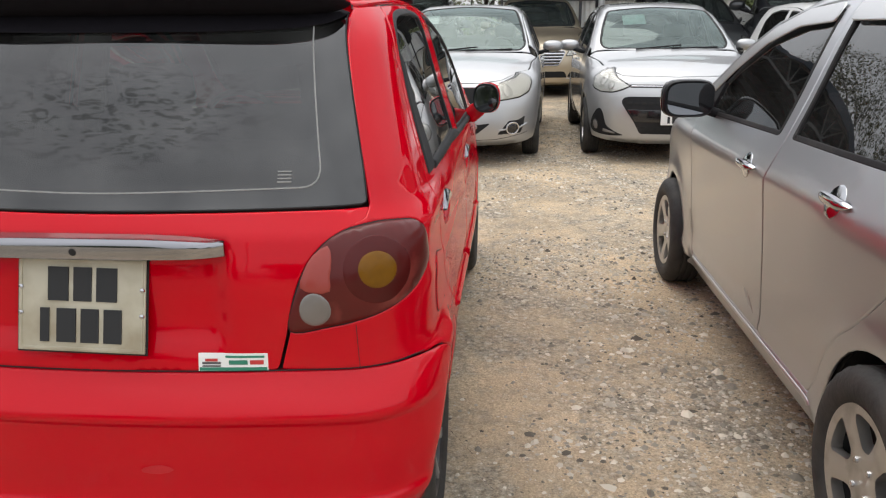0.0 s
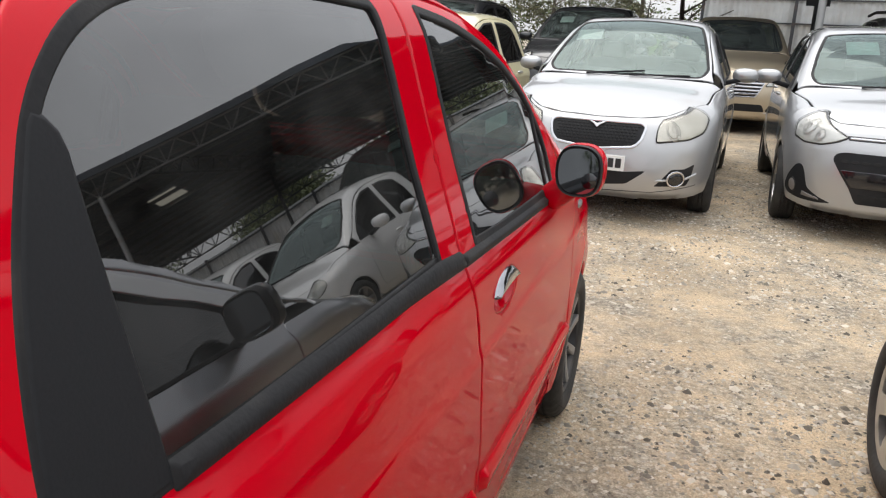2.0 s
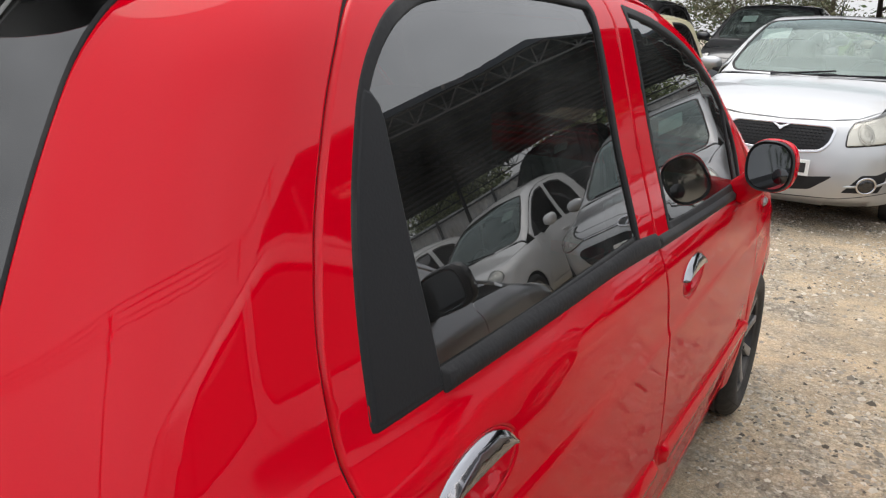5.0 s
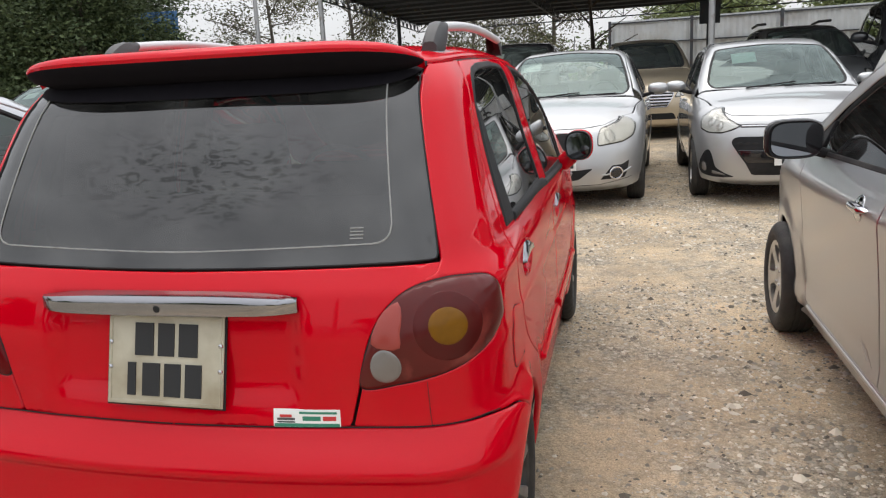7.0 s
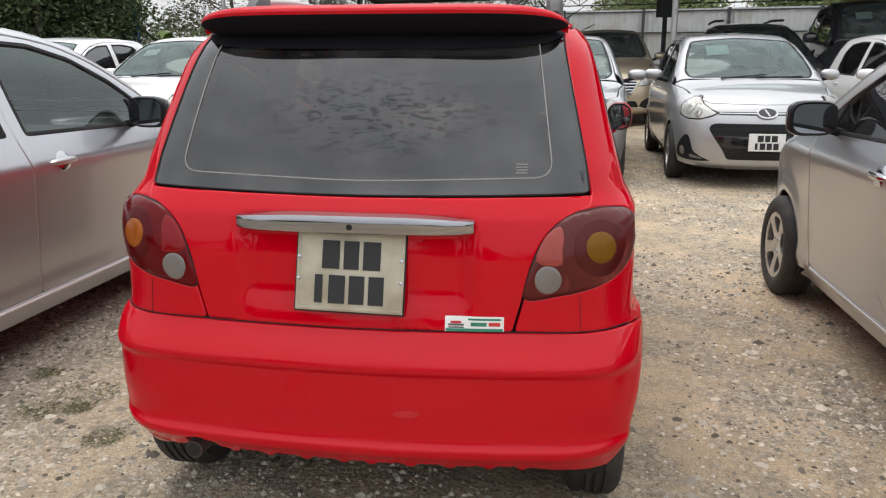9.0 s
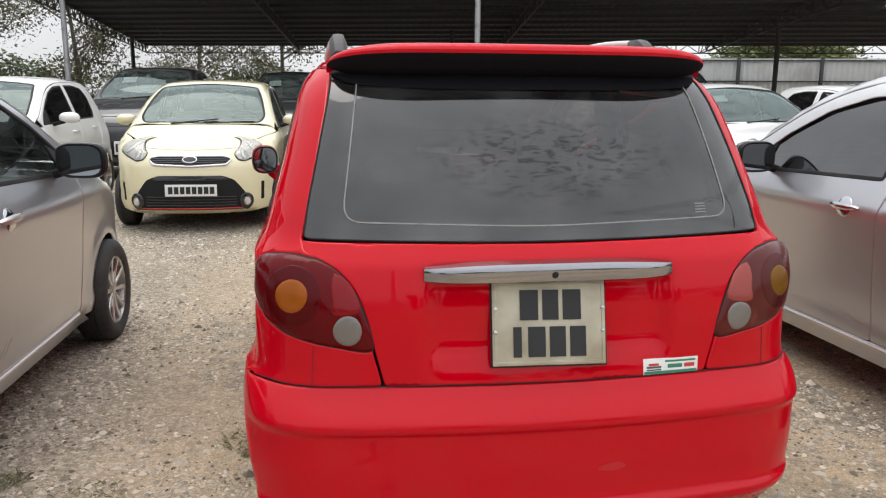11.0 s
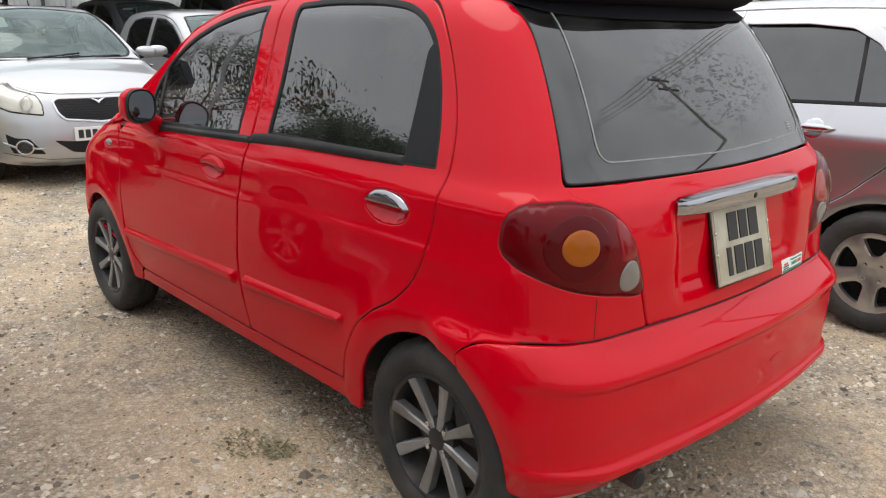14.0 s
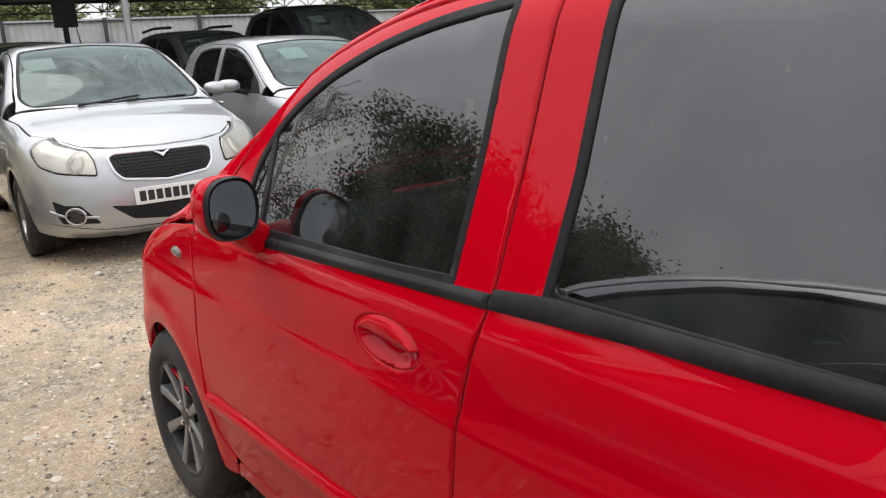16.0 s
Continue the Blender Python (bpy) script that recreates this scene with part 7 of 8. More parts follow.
for q in (1, -1):
    mpv.ring_on_front("fog_ring", q * 0.78, 0.37, 0.045, 0.042, 0.007, SATIN, 0.014)
    mpv.on_front("fog_lens", ellipse(q * 0.78, 0.37, 0.037, 0.034), REFLECTOR, 0.012, depth=0.006, dome=0.006)

black = family_car("black_off_roader", "glossy black off-roader parked nose out under the shed", stretched(-0.95, 16.4, 180, 1.1, 1.22, 1.2), BLACK_PAINT, step=0.1, paper=(0.3, 2.3, 0.2, 0.16, PAPER))
plain_front(black)
copy_thing(black.root, stretched(6.4, 16.2, 172, 1.12, 1.25, 1.22))
grey = family_car("grey_off_roader", "dark grey off-roader with roof rails under the shed", stretched(4.1, 16.4, 180, 1.1, 1.22, 1.22), GREY_PAINT, step=0.1, paper=(0.4, 2.2, 0.16, 0.06, PAPER))
plain_front(grey)
for q in (1, -1):
    tube("roof_rail", [(q * 0.50, 0.5, 1.53), (q * 0.50, 1.0, 1.56), (q * 0.50, 1.7, 1.54)], 0.02, PLASTIC, grey.root, 8)
copy_thing(black.root, stretched(-3.4, 16.2, 180, 1.05, 1.15, 1.02))
white = family_car("white_hatchback", "white hatchback with pale glass facing the aisle", pose(-4.05, 9.7, GZ, 0, 0, 178), WHITE, step=0.08, paper=(0.35, 2.28, 0.18, 0.14, PAPER))
plain_front(white)
copy_thing(white.root, pose(-6.25, 9.9, GZ, 0, 0, 180))
copy_thing(white.root, pose(4.72, 9.75, GZ, 0, 0, 181))
copy_thing(white.root, pose(6.85, 9.6, GZ, 0, 0, 180))


# ---- the shed roof, its posts, its back wall and what stands behind ----
def beam(bm, a, b, w=0.05, h=0.05):
    """A square bar from a to b."""
    a, b = Vector(a), Vector(b)
    d = b - a
    m = Matrix.Translation((a + b) / 2) @ d.to_track_quat("X", "Z").to_matrix().to_4x4() @ Matrix.Diagonal((d.length, w, h, 1))
    bmesh.ops.create_cube(bm, size=1, matrix=m)


SHEET_DARK = material("dark roof sheet", (0.062, 0.076, 0.100), 0.7, spread=0.25, grain=3, dirt=(0.042, 0.050, 0.064), dirt_scale=1.2, dirt_at=(0.4, 0.7))
SHEET_PALE = material("weathered wall sheet", (0.58, 0.60, 0.60), 0.6, metal=0.0, spread=0.12, grain=2.5, dirt=(0.40, 0.38, 0.35), dirt_scale=1.1, dirt_at=(0.5, 0.8))
SHEET_BLUE = material("blue sheet", (0.08, 0.20, 0.42), 0.55, spread=0.15, grain=3)
STEEL_DARK = material("dark painted steel", (0.055, 0.06, 0.068), 0.6, spread=0.3, grain=20, dirt=(0.12, 0.06, 0.035), dirt_scale=5, dirt_at=(0.55, 0.85))
# emission stands in for daylight behind the roof light
SKYLIGHT = material("pale roof light", (0.6, 0.6, 0.55), 0.7, emit=(1.0, 0.95, 0.8, 0.5))
TRUSS_GREY = material("grey painted steel", (0.16, 0.165, 0.17), 0.6, spread=0.3, grain=15)
CONCRETE = material("concrete", (0.34, 0.33, 0.31), 0.9, spread=0.2, grain=30, bump=0.2)

FL, FR, BR, BL = Vector((-6.6, 16.22, 3.58)), Vector((19.5, 7.52, 3.58)), Vector((23.5, 21.2, 3.02)), Vector((-6.4, 28.0, 2.98))


def roof_at(u, v, dz=0.0):
    p = (FL * (1 - u) + FR * u) * (1 - v) + (BL * (1 - u) + BR * u) * v
    return Vector((p.x, p.y, p.z + dz))


def canopy():
    root = tagged(new("canopy_roof"), "wide dark corrugated shed roof on steel trusses", "roof", kind="structure")
    n = 560
    verts, faces = [], []
    for i in range(n + 1):
        dz = 0.009 * math.cos(i * math.pi / 2) + 0.22
        for v in (-0.02, 0.5, 1.02):
            verts.append(roof_at(i / n, v, dz))
    for i in range(n):
        for j in range(2):
            faces.append((i * 3 + j, i * 3 + 3 + j, i * 3 + 4 + j, i * 3 + 1 + j))
    link_mesh("roof_sheet", verts, faces, SHEET_DARK, root, smooth=False)
    for u0, v0, u1, v1 in ((0, -0.02, 1, -0.02), (0, -0.02, 0, 1.02), (1, -0.02, 1, 1.02)):
        bm = bmesh.new()
        beam(bm, roof_at(u0, v0, 0.20), roof_at(u1, v1, 0.20), 0.03, 0.13)
        part("eaves_trim", bm, SHEET_DARK, root, smooth=False)
    # one pale sheet glows by itself, in place of daylight through the roof
    a, b, c, d = roof_at(0.700, 0.44, 0.19), roof_at(0.730, 0.44, 0.19), roof_at(0.712, 0.31, 0.19), roof_at(0.684, 0.31, 0.19)
    link_mesh("roof_light", [a, b, c, d], [(0, 1, 2, 3)], SKYLIGHT, root, smooth=False)
    for v in np.linspace(0.08, 0.98, 12):
        bm = bmesh.new()
        beam(bm, roof_at(0, v, 0.16), roof_at(1, v, 0.16), 0.05, 0.08)
        part("purlin", bm, STEEL_DARK, root, smooth=False)

    def truss(p, q, k, h, name="truss", mat=STEEL_DARK, w=0.035):
        bm = bmesh.new()
        up = Vector((0, 0, h))
        beam(bm, p, q, w, w)
        beam(bm, p + up, q + up, w, w)
        for i in range(k):
            a, b = p.lerp(q, i / k), p.lerp(q, (i + 1) / k)
            mid = a.lerp(b, 0.5)
            beam(bm, a, mid + up, w * 0.7, w * 0.7)
            beam(bm, mid + up, b, w * 0.7, w * 0.7)
            beam(bm, a, a + up, w * 0.7, w * 0.7)
        part(name, bm, mat, root, smooth=False)
    truss(roof_at(0, 0, -0.20), roof_at(1, 0, -0.20), 38, 0.36, "front_truss", TRUSS_GREY)
    truss(roof_at(0, 1, -0.10), roof_at(1, 1, -0.10), 40, 0.26, "back_truss")
    truss(roof_at(0, 0, -0.12), roof_at(0, 1, -0.08), 24, 0.28, "side_truss")
    truss(roof_at(1, 0, -0.12), roof_at(1, 1, -0.08), 24, 0.28, "side_truss")
    for u in np.linspace(0.18, 0.85, 4):
        truss(roof_at(u, 0, -0.16), roof_at(u, 1, -0.1), 18, 0.30, "cross_truss")


def post(x, y, top, r=0.055, mat=None, label="slim grey steel post that carries the shed roof"):
    root = root_of("steel_post", label, "post", pose(x, y, 0.04), "posts of the shed roof")
    tube("shaft", [(0, 0, 0), (0, 0, top)], r, mat or GALV, root, 12)
    bm = bmesh.new()
    box(bm, (0, 0, 0.01), (0.22, 0.22, 0.02))
    part("foot_plate", bm, mat or GALV, root)


def back_wall():
    p, q = Vector((0.6, 29.6, 0)), Vector((23.6, 23.7, 0))
    d = (q - p).normalized()
    nrm = Vector((d.y, -d.x, 0))
    root = tagged(new("wall_back"), "weathered corrugated sheet wall behind the shed", "wall", kind="structure")
    n = 480
    verts, faces = [], []
    for i in range(n + 1):
        o = nrm * (0.018 * math.cos(i * math.pi / 2))
        c = p.lerp(q, i / n) + o
        verts += [c, c + Vector((0, 0, 2.88))]
    faces = [(i * 2, i * 2 + 2, i * 2 + 3, i * 2 + 1) for i in range(n)]
    link_mesh("wall_sheet", verts, faces, SHEET_PALE, root, smooth=False)
    for i in range(9):
        bm = bmesh.new()
        c = p.lerp(q, i / 8) + nrm * 0.06
        beam(bm, c, c + Vector((0, 0, 2.9)), 0.10, 0.10)
        part("wall_post", bm, STEEL_DARK, root, smooth=False)
    for z in (0.9, 2.05, 2.8):
        bm = bmesh.new()
        beam(bm, p + nrm * 0.05 + Vector((0, 0, z)), q + nrm * 0.05 + Vector((0, 0, z)), 0.05, 0.05)
        part("wall_rail", bm, STEEL_DARK, root, smooth=False)


canopy()
back_wall()
for x, y in ((2.50, 13.19), (10.58, 10.50), (18.4, 7.9), (-5.6, 15.9)):
    post(x, y, 3.36)
for x, y in ((3.1, 19.5), (11.0, 17.0), (-5.9, 23.5), (19.5, 14.5)):
    post(x, y, 3.1, 0.06, STEEL_DARK, "dark steel post under the shed roof")

# the dark roof of the next shed, past the silver car
nb = tagged(new("shed_roof"), "dark sloping sheet roof of the next shed", "roof", kind="structure")
na, nz2 = Vector((17.6, 16.1, 2.05)), Vector((22.6, 8.3, 3.55))
out = Vector((-0.85, -0.5, -0.25))
bm = bmesh.new()
ring = [na, nz2, nz2 + out + Vector((0, 0, -0.6)), na + out + Vector((0, 0, -0.35))]
lo = [bm.verts.new(q) for q in ring]
hi = [bm.verts.new(q + Vector((0.03, 0.02, 0.05))) for q in ring]
bm.faces.new(lo[::-1])
bm.faces.new(hi)
for i in range(4):
    bm.faces.new((lo[i], lo[(i + 1) % 4], hi[(i + 1) % 4], hi[i]))
part("roof_panel", bm, SHEET_DARK, nb, smooth=False)
for q in (na, na.lerp(nz2, 0.5), nz2):
    tube("roof_leg", [(q.x, q.y, 0), (q.x, q.y, q.z)], 0.04, STEEL_DARK, nb, 8)

# a dark board that hangs by the post
bd = root_of("notice_board", "dark board fixed beside a shed post", "board", pose(3.1, 19.4, 2.2))
bm = bmesh.new()
box(bm, (0, 0, 0.28), (0.48, 0.04, 0.55), None, 0.008)
part("panel", bm, STEEL_DARK, bd)


# ---- trees and far greenery ----
def leaf_material(name, dark, light):
    m = material(name, dark, 0.55, spec=0.3)
    n, l = m.node_tree.nodes, m.node_tree.links
    b = n["Principled BSDF"]
    geo, ra = n.new("ShaderNodeNewGeometry"), n.new("ShaderNodeMix")
    ra.data_type = "RGBA"
    ra.inputs[6].default_value, ra.inputs[7].default_value = (*dark, 1), (*light, 1)
    l.new(geo.outputs["Random Per Island"], ra.inputs[0])
    l.new(ra.outputs[2], b.inputs["Base Color"])
    return m


LEAF = leaf_material("dark leaves", (0.040, 0.062, 0.028), (0.13, 0.17, 0.075))
LEAF_DRY = leaf_material("dry leaves", (0.05, 0.055, 0.03), (0.16, 0.15, 0.08))
LEAF_BRIGHT = leaf_material("bright leaves", (0.07, 0.13, 0.02), (0.22, 0.30, 0.06))
# for the far trees: distance haze is mixed into the leaf colour
LEAF_PALE = leaf_material("pale leaves", (0.085, 0.115, 0.045), (0.24, 0.28, 0.12))
LEAF_WEED = leaf_material("dusty weed", (0.15, 0.15, 0.085), (0.33, 0.32, 0.19))
BARK = material("bark", (0.10, 0.085, 0.07), 0.9, spread=0.4, grain=25, bump=0.5)


def leaves_mesh(name, centres, rng, per, spread, size, mat, parent, droop=0.0):
    k = len(centres) * per
    c = np.repeat(np.array(centres), per, 0) + rng.normal(0, 1, (k, 3)) * np.array(spread)
    a = rng.normal(0, 1, (k, 3))
    a[:, 2] = a[:, 2] * 0.5 - droop
    a /= np.linalg.norm(a, axis=1, keepdims=True)
    b = np.cross(a, rng.normal(0, 1, (k, 3)))
    b /= np.linalg.norm(b, axis=1, keepdims=True)
    s = size * rng.uniform(0.6, 1.4, (k, 1))
    v = np.stack([c - a * s, c + b * s * 0.42, c + a * s, c - b * s * 0.42], 1).reshape(-1, 3)
    f = np.arange(4 * k).reshape(-1, 4)
    me = bpy.data.meshes.new(name)
    me.from_pydata(v.tolist(), [], f.tolist())
    me.materials.append(mat)
    ob = new(name, me)
    ob.parent = parent
    return ob


def tree(x, y, h, crown, seed, mat=LEAF, per=38, size=0.14, low=0.3, trunk=0.14, limbs=9, label="leafy dark green tree", droop=0.0, clumps=5):
    rng = np.random.default_rng(seed)
    root = root_of("tree", label, "tree", pose(x, y, 0))
    lean = rng.normal(0, 0.05 * h, 2)
    pts = [(lean[0] * t ** 2, lean[1] * t ** 2, h * 0.8 * t) for t in np.linspace(0, 1, 7)]
    tube("trunk", pts, trunk, BARK, root, 9, taper=trunk * 0.3)
    centres = []
    for i in range(limbs):
        t = low + (0.95 - low) * (i + rng.uniform(0, 0.6)) / limbs
        base = Vector((lean[0] * t * t, lean[1] * t * t, h * 0.8 * t))
        az = rng.uniform(0, 2 * np.pi)
        reach = crown * rng.uniform(0.6, 1.05) * (1.0 - 0.35 * abs(t - 0.5))
        end = base + Vector((reach * math.cos(az), reach * math.sin(az), reach * rng.uniform(0.15, 0.7)))
        mid = base.lerp(end, 0.5) + Vector(rng.normal(0, 0.12, 3))
        tube("limb", [base, base.lerp(mid, 0.5), mid, mid.lerp(end, 0.5), end], trunk * 0.35, BARK, root, 6, taper=0.012)
        for q in np.linspace(0.35, 1.05, clumps):
            p = base.lerp(end, q)
            centres.append(tuple(np.array(p) + rng.normal(0, 0.22 * crown / 2, 3)))
    for _ in range(limbs):
        centres.append((lean[0] + rng.normal(0, crown * 0.35), lean[1] + rng.normal(0, crown * 0.35), h * rng.uniform(0.75, 1.0)))
    leaves_mesh("crown", centres, rng, per, (crown * 0.125, crown * 0.125, crown * 0.105), size, mat, root, droop)
    return root


tree(-11.6, 15.5, 5.0, 2.5, 1, per=680, size=0.055, low=0.12, limbs=16)
tree(-14.2, 13.0, 4.6, 2.6, 2, per=680, size=0.055, low=0.12, limbs=15)
tree(-13.4, 18.5, 5.4, 2.7, 3, per=620, size=0.055, low=0.12, limbs=14)
tree(-8.4, 19.5, 6.5, 2.0, 4, LEAF_DRY, per=130, size=0.042, low=0.2, trunk=0.07, limbs=14, label="thin sparse tree with small dry leaves")
tree(-7.7, 24.5, 7.5, 2.6, 5, LEAF_DRY, per=170, size=0.05, low=0.25, trunk=0.09, limbs=15, label="slender tree with drooping dry leaves", droop=0.9)
tree(-5.6, 34.5, 8.0, 3.0, 6, LEAF_DRY, per=130, size=0.065, low=0.2, trunk=0.1, limbs=14, label="slender tree with drooping dry leaves", droop=0.9)
tree(-2.0, 36.0, 7.0, 2.6, 7, LEAF_DRY, per=130, size=0.065, low=0.2, limbs=12, label="slender tree with drooping dry leaves", droop=0.8)
big = tree(-20, 8.5, 4.6, 2.8, 8, per=280, size=0.11, low=0.15, limbs=14)
for i, (x, y, s, a) in enumerate(((-22, 3, 0.9, 40), (-24, -4, 1.0, 100), (-18, -13, 0.9, 160), (-9, -20, 1.0, 220), (1, -24, 0.95, 300), (10, -22, 0.85, 20), (19, -16, 0.9, 75), (26, -5, 0.9, 130), (29, 5, 1.0, 190), (-17, 22, 1.0, 200), (-26, 15, 1.1, 280))):
    copy_thing(big, pose(x, y, 0, 0, 0, a) @ Matrix.Diagonal((s, s, s * 0.9, 1)))
pale = tree(28, 27, 5.0, 3.2, 10, LEAF_PALE, per=280, size=0.12, low=0.12, limbs=14, label="green tree behind the shed with haze in its pale leaf colour")
for x, y, s, a in ((20, 31, 0.95, 60), (12, 34, 1.0, 120), (5, 38, 0.95, 260), (34, 17, 1.1, 320), (31, 23, 1.0, 150)):
    copy_thing(pale, pose(x, y, 0, 0, 0, a) @ Matrix.Diagonal((s, s, s * 0.9, 1)))
tree(0.25, 22.5, 4.2, 1.6, 9, LEAF_DRY, per=3, size=0.015, low=0.3, trunk=0.11, limbs=7, label="bare forked trunk under the shed roof")


def broad_plant(x, y, h, seed):
    """A plant of long broad leaves that arch from its base."""
    rng = np.random.default_rng(seed)
    root = root_of("banana_plant", "banana plant with long ragged pale green leaves", "plant", pose(x, y, 0))
    tube("stem", [(0, 0, 0), (0.02, 0, h * 0.45)], 0.09, LEAF_BRIGHT, root, 8, taper=0.05)
    for i in range(9):
        az = i * 2.4 + rng.uniform(-0.3, 0.3)
        ln, up = h * rng.uniform(0.6, 0.85), rng.uniform(0.5, 1.2)
        bm = bmesh.new()
        rows = []
        for t in np.linspace(0, 1, 9):
            r = ln * t * 0.75
            z = h * 0.4 + ln * (up * t - 0.85 * t * t)
            w = 0.20 * math.sin(math.pi * min(1, t * 0.95 + 0.05)) + 0.01
            c, s = math.cos(az), math.sin(az)
            j = rng.uniform(0.75, 1.1)
            rows.append([bm.verts.new((r * c - s * w * e * j, r * s + c * w * e * j, z - 0.25 * w * abs(e))) for e in (-1, 0, 1)])
        for a, b in zip(rows, rows[1:]):
            for k in range(2):
                bm.faces.new((a[k], a[k + 1], b[k + 1], b[k]))
        part("leaf", bm, LEAF_BRIGHT, root)


for i, (x, y, h) in enumerate(((-9.2, 17.5, 2.6), (-9.9, 18.6, 3.0), (-4.4, 33.0, 3.2), (-3.0, 34.0, 3.4), (-0.9, 33.5, 3.0))):
    broad_plant(x, y, h, 40 + i)


def bush_row(name, pts, seed, h, mat, label, per=26, size=0.085):
    rng = np.random.default_rng(seed)
    cs = []
    for (x0, y0), (x1, y1) in zip(pts, pts[1:]):
        d = math.hypot(x1 - x0, y1 - y0)
        for _ in range(int(d * 5)):
            t = rng.uniform()
            cs.append((x0 + (x1 - x0) * t, y0 + (y1 - y0) * t, rng.uniform(0.1, h)))
    ob = leaves_mesh(name, cs, rng, per, (0.45, 0.45, 0.35), size, mat, None)
    tagged(ob, label, "bushes", kind="stuff")


bush_row("bushes", [(-13, 22), (-7, 32.5), (1, 34)], 60, 2.3, LEAF_DRY, "low tangled dry bushes behind the yard", 60, 0.085)
bush_row("bushes", [(-30, -18), (-10, -27), (15, -27), (33, -10), (38, 15), (30, 36), (0, 44), (-25, 34), (-34, 5), (-30, -18)], 61, 3.0, LEAF, "far belt of dark green bushes round the yard", 80, 0.13)

# blue sheet shed at the side
bs = tagged(new("blue_sheet_wall"), "blue corrugated sheet wall beside the trees", "wall", kind="structure")
verts, faces = [], []
pa, pb = Vector((-12.6, 17.6, 0)), Vector((-10.35, 17.9, 0))
for i in range(61):
    c = pa.lerp(pb, i / 60) + Vector((0, 0.015 * math.cos(i * math.pi / 2), 0))
    verts += [c, c + Vector((0, 0, 3.3))]
link_mesh("sheet", verts, [(i * 2, i * 2 + 2, i * 2 + 3, i * 2 + 1) for i in range(60)], SHEET_BLUE, bs, smooth=False)

# piled old tyres by the fence
for i, (x, y, k) in enumerate(((-8.9, 15.2, 3), (-8.2, 15.5, 2), (-7.6, 15.3, 3), (-6.9, 15.6, 2), (-9.6, 15.5, 4))):
    for j in range(k):
        bm = bmesh.new()
        lathe(bm, [(0.17, -0.07), (0.20, -0.10), (0.27, -0.10), (0.30, -0.06), (0.30, 0.06), (0.27, 0.10), (0.20, 0.10), (0.17, 0.07), (0.17, -0.07)], 24, Matrix.Rotation(radians(90), 4, "Y"))
        ob = part("old_tyre", bm, TYRE, None)
        ob.matrix_world = pose(x + 0.03 * math.sin(i * 7 + j * 3), y, 0.15 + j * 0.2)
        tagged(ob, "worn black tyre in a pile by the fence", "tyre", "piled tyres")

# power poles with their lines
def power_pole(x, y, h, arms=True):
    root = root_of("power_pole", "grey concrete power pole with cross arms", "pole", pose(x, y, 0))
    tube("shaft", [(0, 0, 0), (0, 0, h)], 0.16, CONCRETE, root, 10, taper=0.09)
    for z in (h - 0.4, h - 1.1):
        bm = bmesh.new()
        box(bm, (0, 0, z), (1.8, 0.09, 0.09))
        part("cross_arm", bm, STEEL_DARK, root)
        for dx in (-0.8, -0.3, 0.3, 0.8):
            bm = bmesh.new()
            lathe(bm, [(0.0, 0.0), (0.05, 0.0), (0.03, 0.05), (0.05, 0.10), (0.03, 0.15), (0.0, 0.18)], 8, Matrix.Translation((dx, 0, z + 0.04)) @ Matrix.Rotation(radians(-90), 4, "Y"))
            part("insulator", bm, GLOSS_BLACK, root)
    return root


ends = [(27.5, 22.0, 9.6), (30.0, 15.5, 9.6), (14.2, -6.8, 10.5), (-3.0, -22.0, 10.5)]
for x, y, h in ends:
    power_pole(x, y, h)
for (x0, y0, h0), (x1, y1, h1) in ((ends[0], ends[1]), (ends[1], ends[2]), (ends[2], ends[3])):
    for dx in (-0.8, -0.3, 0.3, 0.8):
        pts = []
        for t in np.linspace(0, 1, 14):
            pts.append((x0 + dx + (x1 - x0) * t, y0 + (y1 - y0) * t, h0 - 0.2 + (h1 - h0) * t - 1.0 * 4 * t * (1 - t) * 0.5))
        ob = tube("power_line", pts, 0.02, GLOSS_BLACK, None, 5)
        tagged(ob, "thin black power line between the poles", "power line", "power lines")
lp = root_of("lamp_pole", "thin grey pole that stands before the trees", "pole", pose(-6.9, 15.3, 0))
tube("shaft", [(0, 0, 0), (0, 0, 6)], 0.05, GALV, lp, 8)


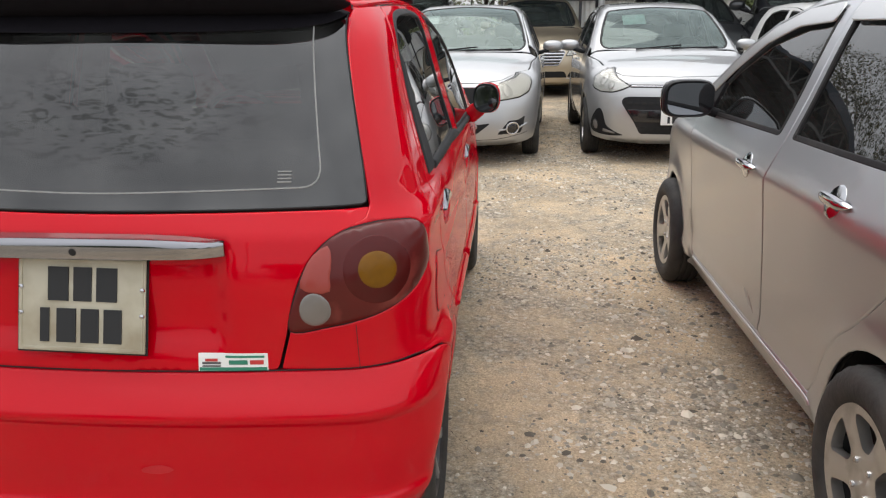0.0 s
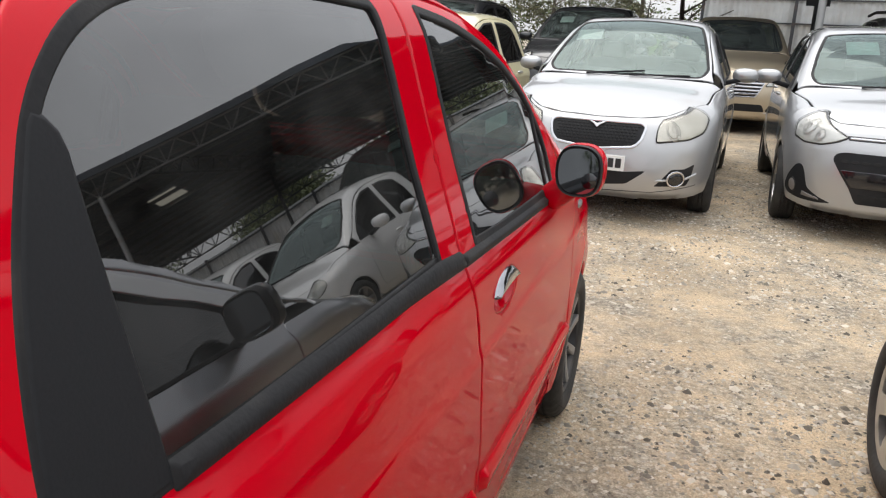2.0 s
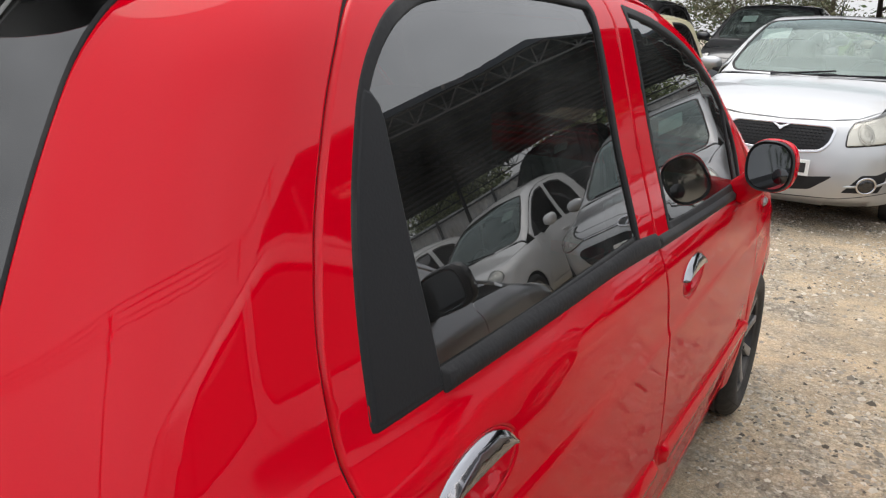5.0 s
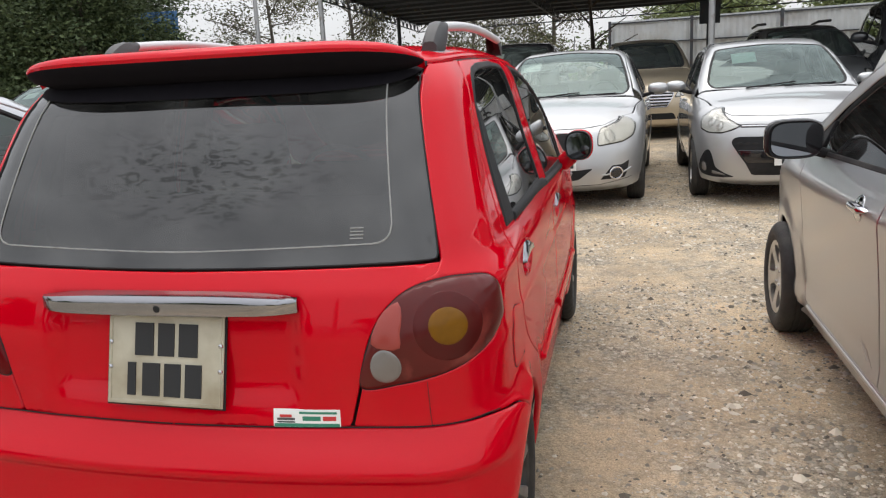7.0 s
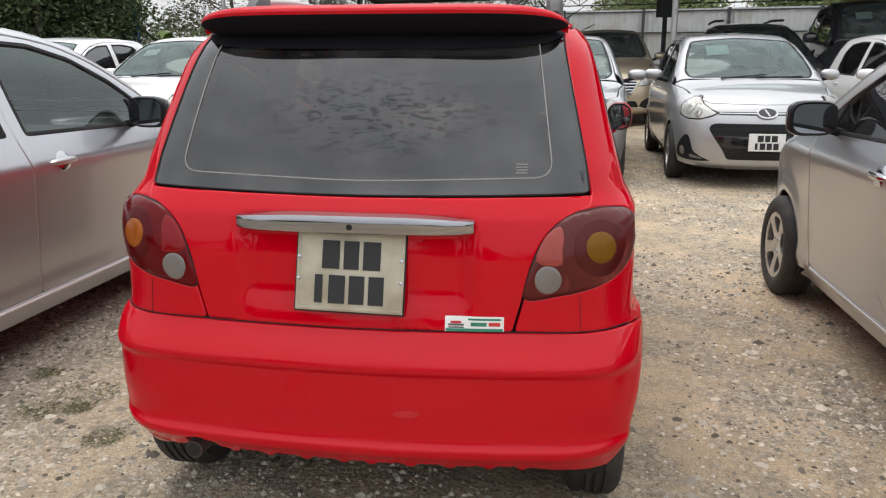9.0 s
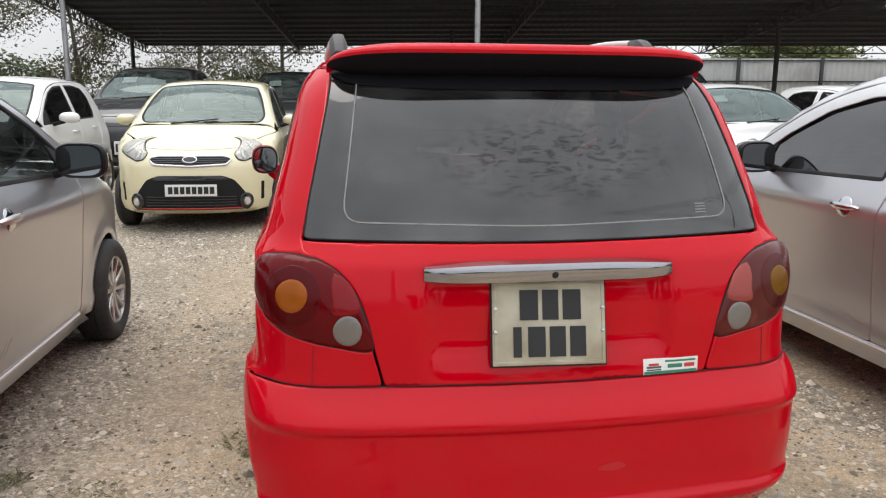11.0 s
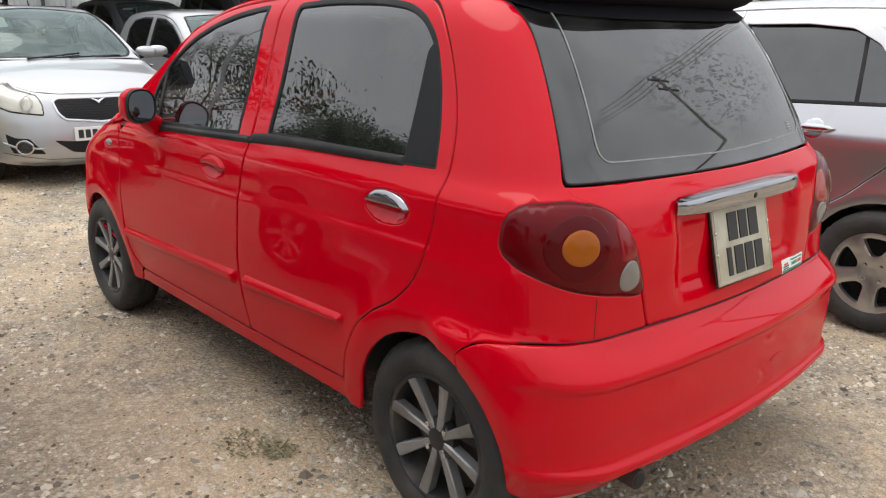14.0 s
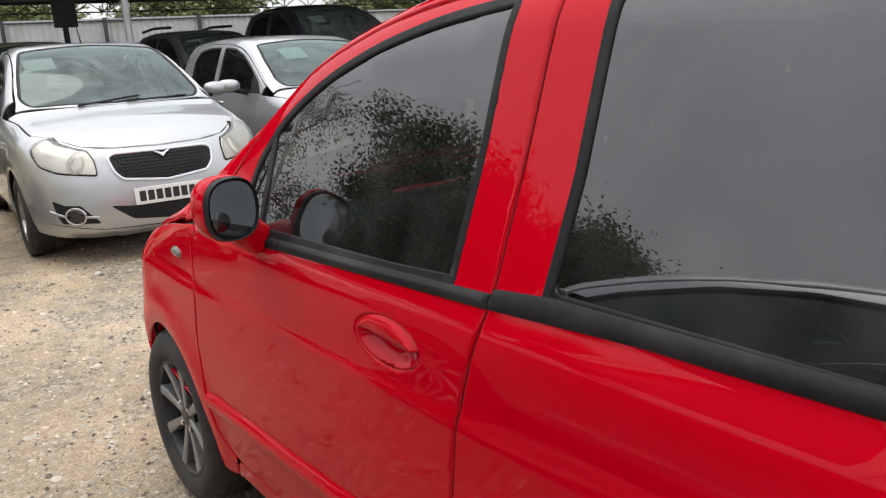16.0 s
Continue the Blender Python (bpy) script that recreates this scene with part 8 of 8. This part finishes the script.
# ---- loose gravel and weeds ----
def scatter_stones():
    rng = np.random.default_rng(5)
    base = np.array([(0, 0, 0.7), (1, 0, 0.05), (0.3, 0.9, 0), (-0.8, 0.6, 0.08), (-0.8, -0.55, 0), (0.35, -0.95, 0.06)])
    tris = [(0, i, i % 5 + 1) for i in range(1, 6)]
    n = 210000
    x = rng.uniform(-3.6, 3.8, n)
    y = -1.6 + 12.6 * rng.uniform(0, 1, n) ** 1.5
    keep = np.array([noise.noise((a * 0.9, b * 0.9, 7)) + 0.5 * noise.noise((a * 2.6, b * 2.6, 3)) + rng.normal(0, 0.25) for a, b in zip(x, y)]) > -0.08
    x, y = x[keep], y[keep]
    n = len(x)
    s = np.clip(rng.lognormal(math.log(0.0055), 0.50, n), 0.003, 0.022)
    a = rng.uniform(0, 2 * np.pi, n)
    sx = s[:, None] * rng.uniform(0.7, 1.4, (n, 3)) * np.array([1, 1, 0.95])
    v = base[None] * sx[:, None] * rng.uniform(0.75, 1.25, (n, 6, 1))
    c, d = np.cos(a)[:, None], np.sin(a)[:, None]
    vx, vy = v[:, :, 0] * c - v[:, :, 1] * d, v[:, :, 0] * d + v[:, :, 1] * c
    gz = ground_z(x, y) + np.array([noise.noise((p * 0.9, q * 0.9, 0)) * 0.010 + noise.noise((p * 3.1, q * 3.1, 4)) * 0.006 for p, q in zip(x, y)])
    verts = np.stack([vx + x[:, None], vy + y[:, None], v[:, :, 2] + (gz - s * 0.05)[:, None]], -1).reshape(-1, 3)
    faces = (np.array(tris)[None] + 6 * np.arange(n)[:, None, None]).reshape(-1, 3)
    me = bpy.data.meshes.new("gravel")
    me.from_pydata(verts.tolist(), [], faces.tolist())
    me.materials.append(STONES)
    tagged(new("gravel", me), "loose grey and buff stones strewn over the earth", "gravel", kind="stuff")


STONES = leaf_material("stones", (0.10, 0.087, 0.070), (0.72, 0.65, 0.54))
STONES.node_tree.nodes["Principled BSDF"].inputs["Roughness"].default_value = 0.9
scatter_stones()


def weed(x, y, seed, r=0.10):
    rng = np.random.default_rng(seed)
    n = 150
    verts, faces = [], []
    for i in range(n):
        az, q = rng.uniform(0, 2 * np.pi), r * math.sqrt(rng.uniform())
        px, py = q * math.cos(az), q * math.sin(az)
        az2, ln = rng.uniform(0, 2 * np.pi), rng.uniform(0.008, 0.024)
        w = 0.0014
        dx, dy = math.cos(az2), math.sin(az2)
        b = len(verts)
        verts += [(px - dy * w, py + dx * w, 0), (px + dy * w, py - dx * w, 0), (px + dx * ln * 0.7 + dy * w * 0.6, py + dy * ln * 0.7 - dx * w * 0.6, ln * 0.6), (px + dx * ln * 1.2, py + dy * ln * 1.2, ln * 0.55)]
        faces.append((b, b + 1, b + 2, b + 3))
    ob = link_mesh("weed", verts, faces, LEAF_WEED, None)
    ob.matrix_world = pose(x, y, 0.003)
    tagged(ob, "low tuft of dry grey-green weed in the gravel", "weed", "weeds in the gravel")


for i, (x, y, r) in enumerate(((-0.857, 1.16, 0.10), (-0.80, 1.05, 0.06), (-1.324, 0.766, 0.12), (-1.42, 0.62, 0.08), (-1.28, 0.66, 0.05), (-1.05, 0.45, 0.07), (-1.62, 0.95, 0.06))):
    weed(x, y, 80 + i, r)
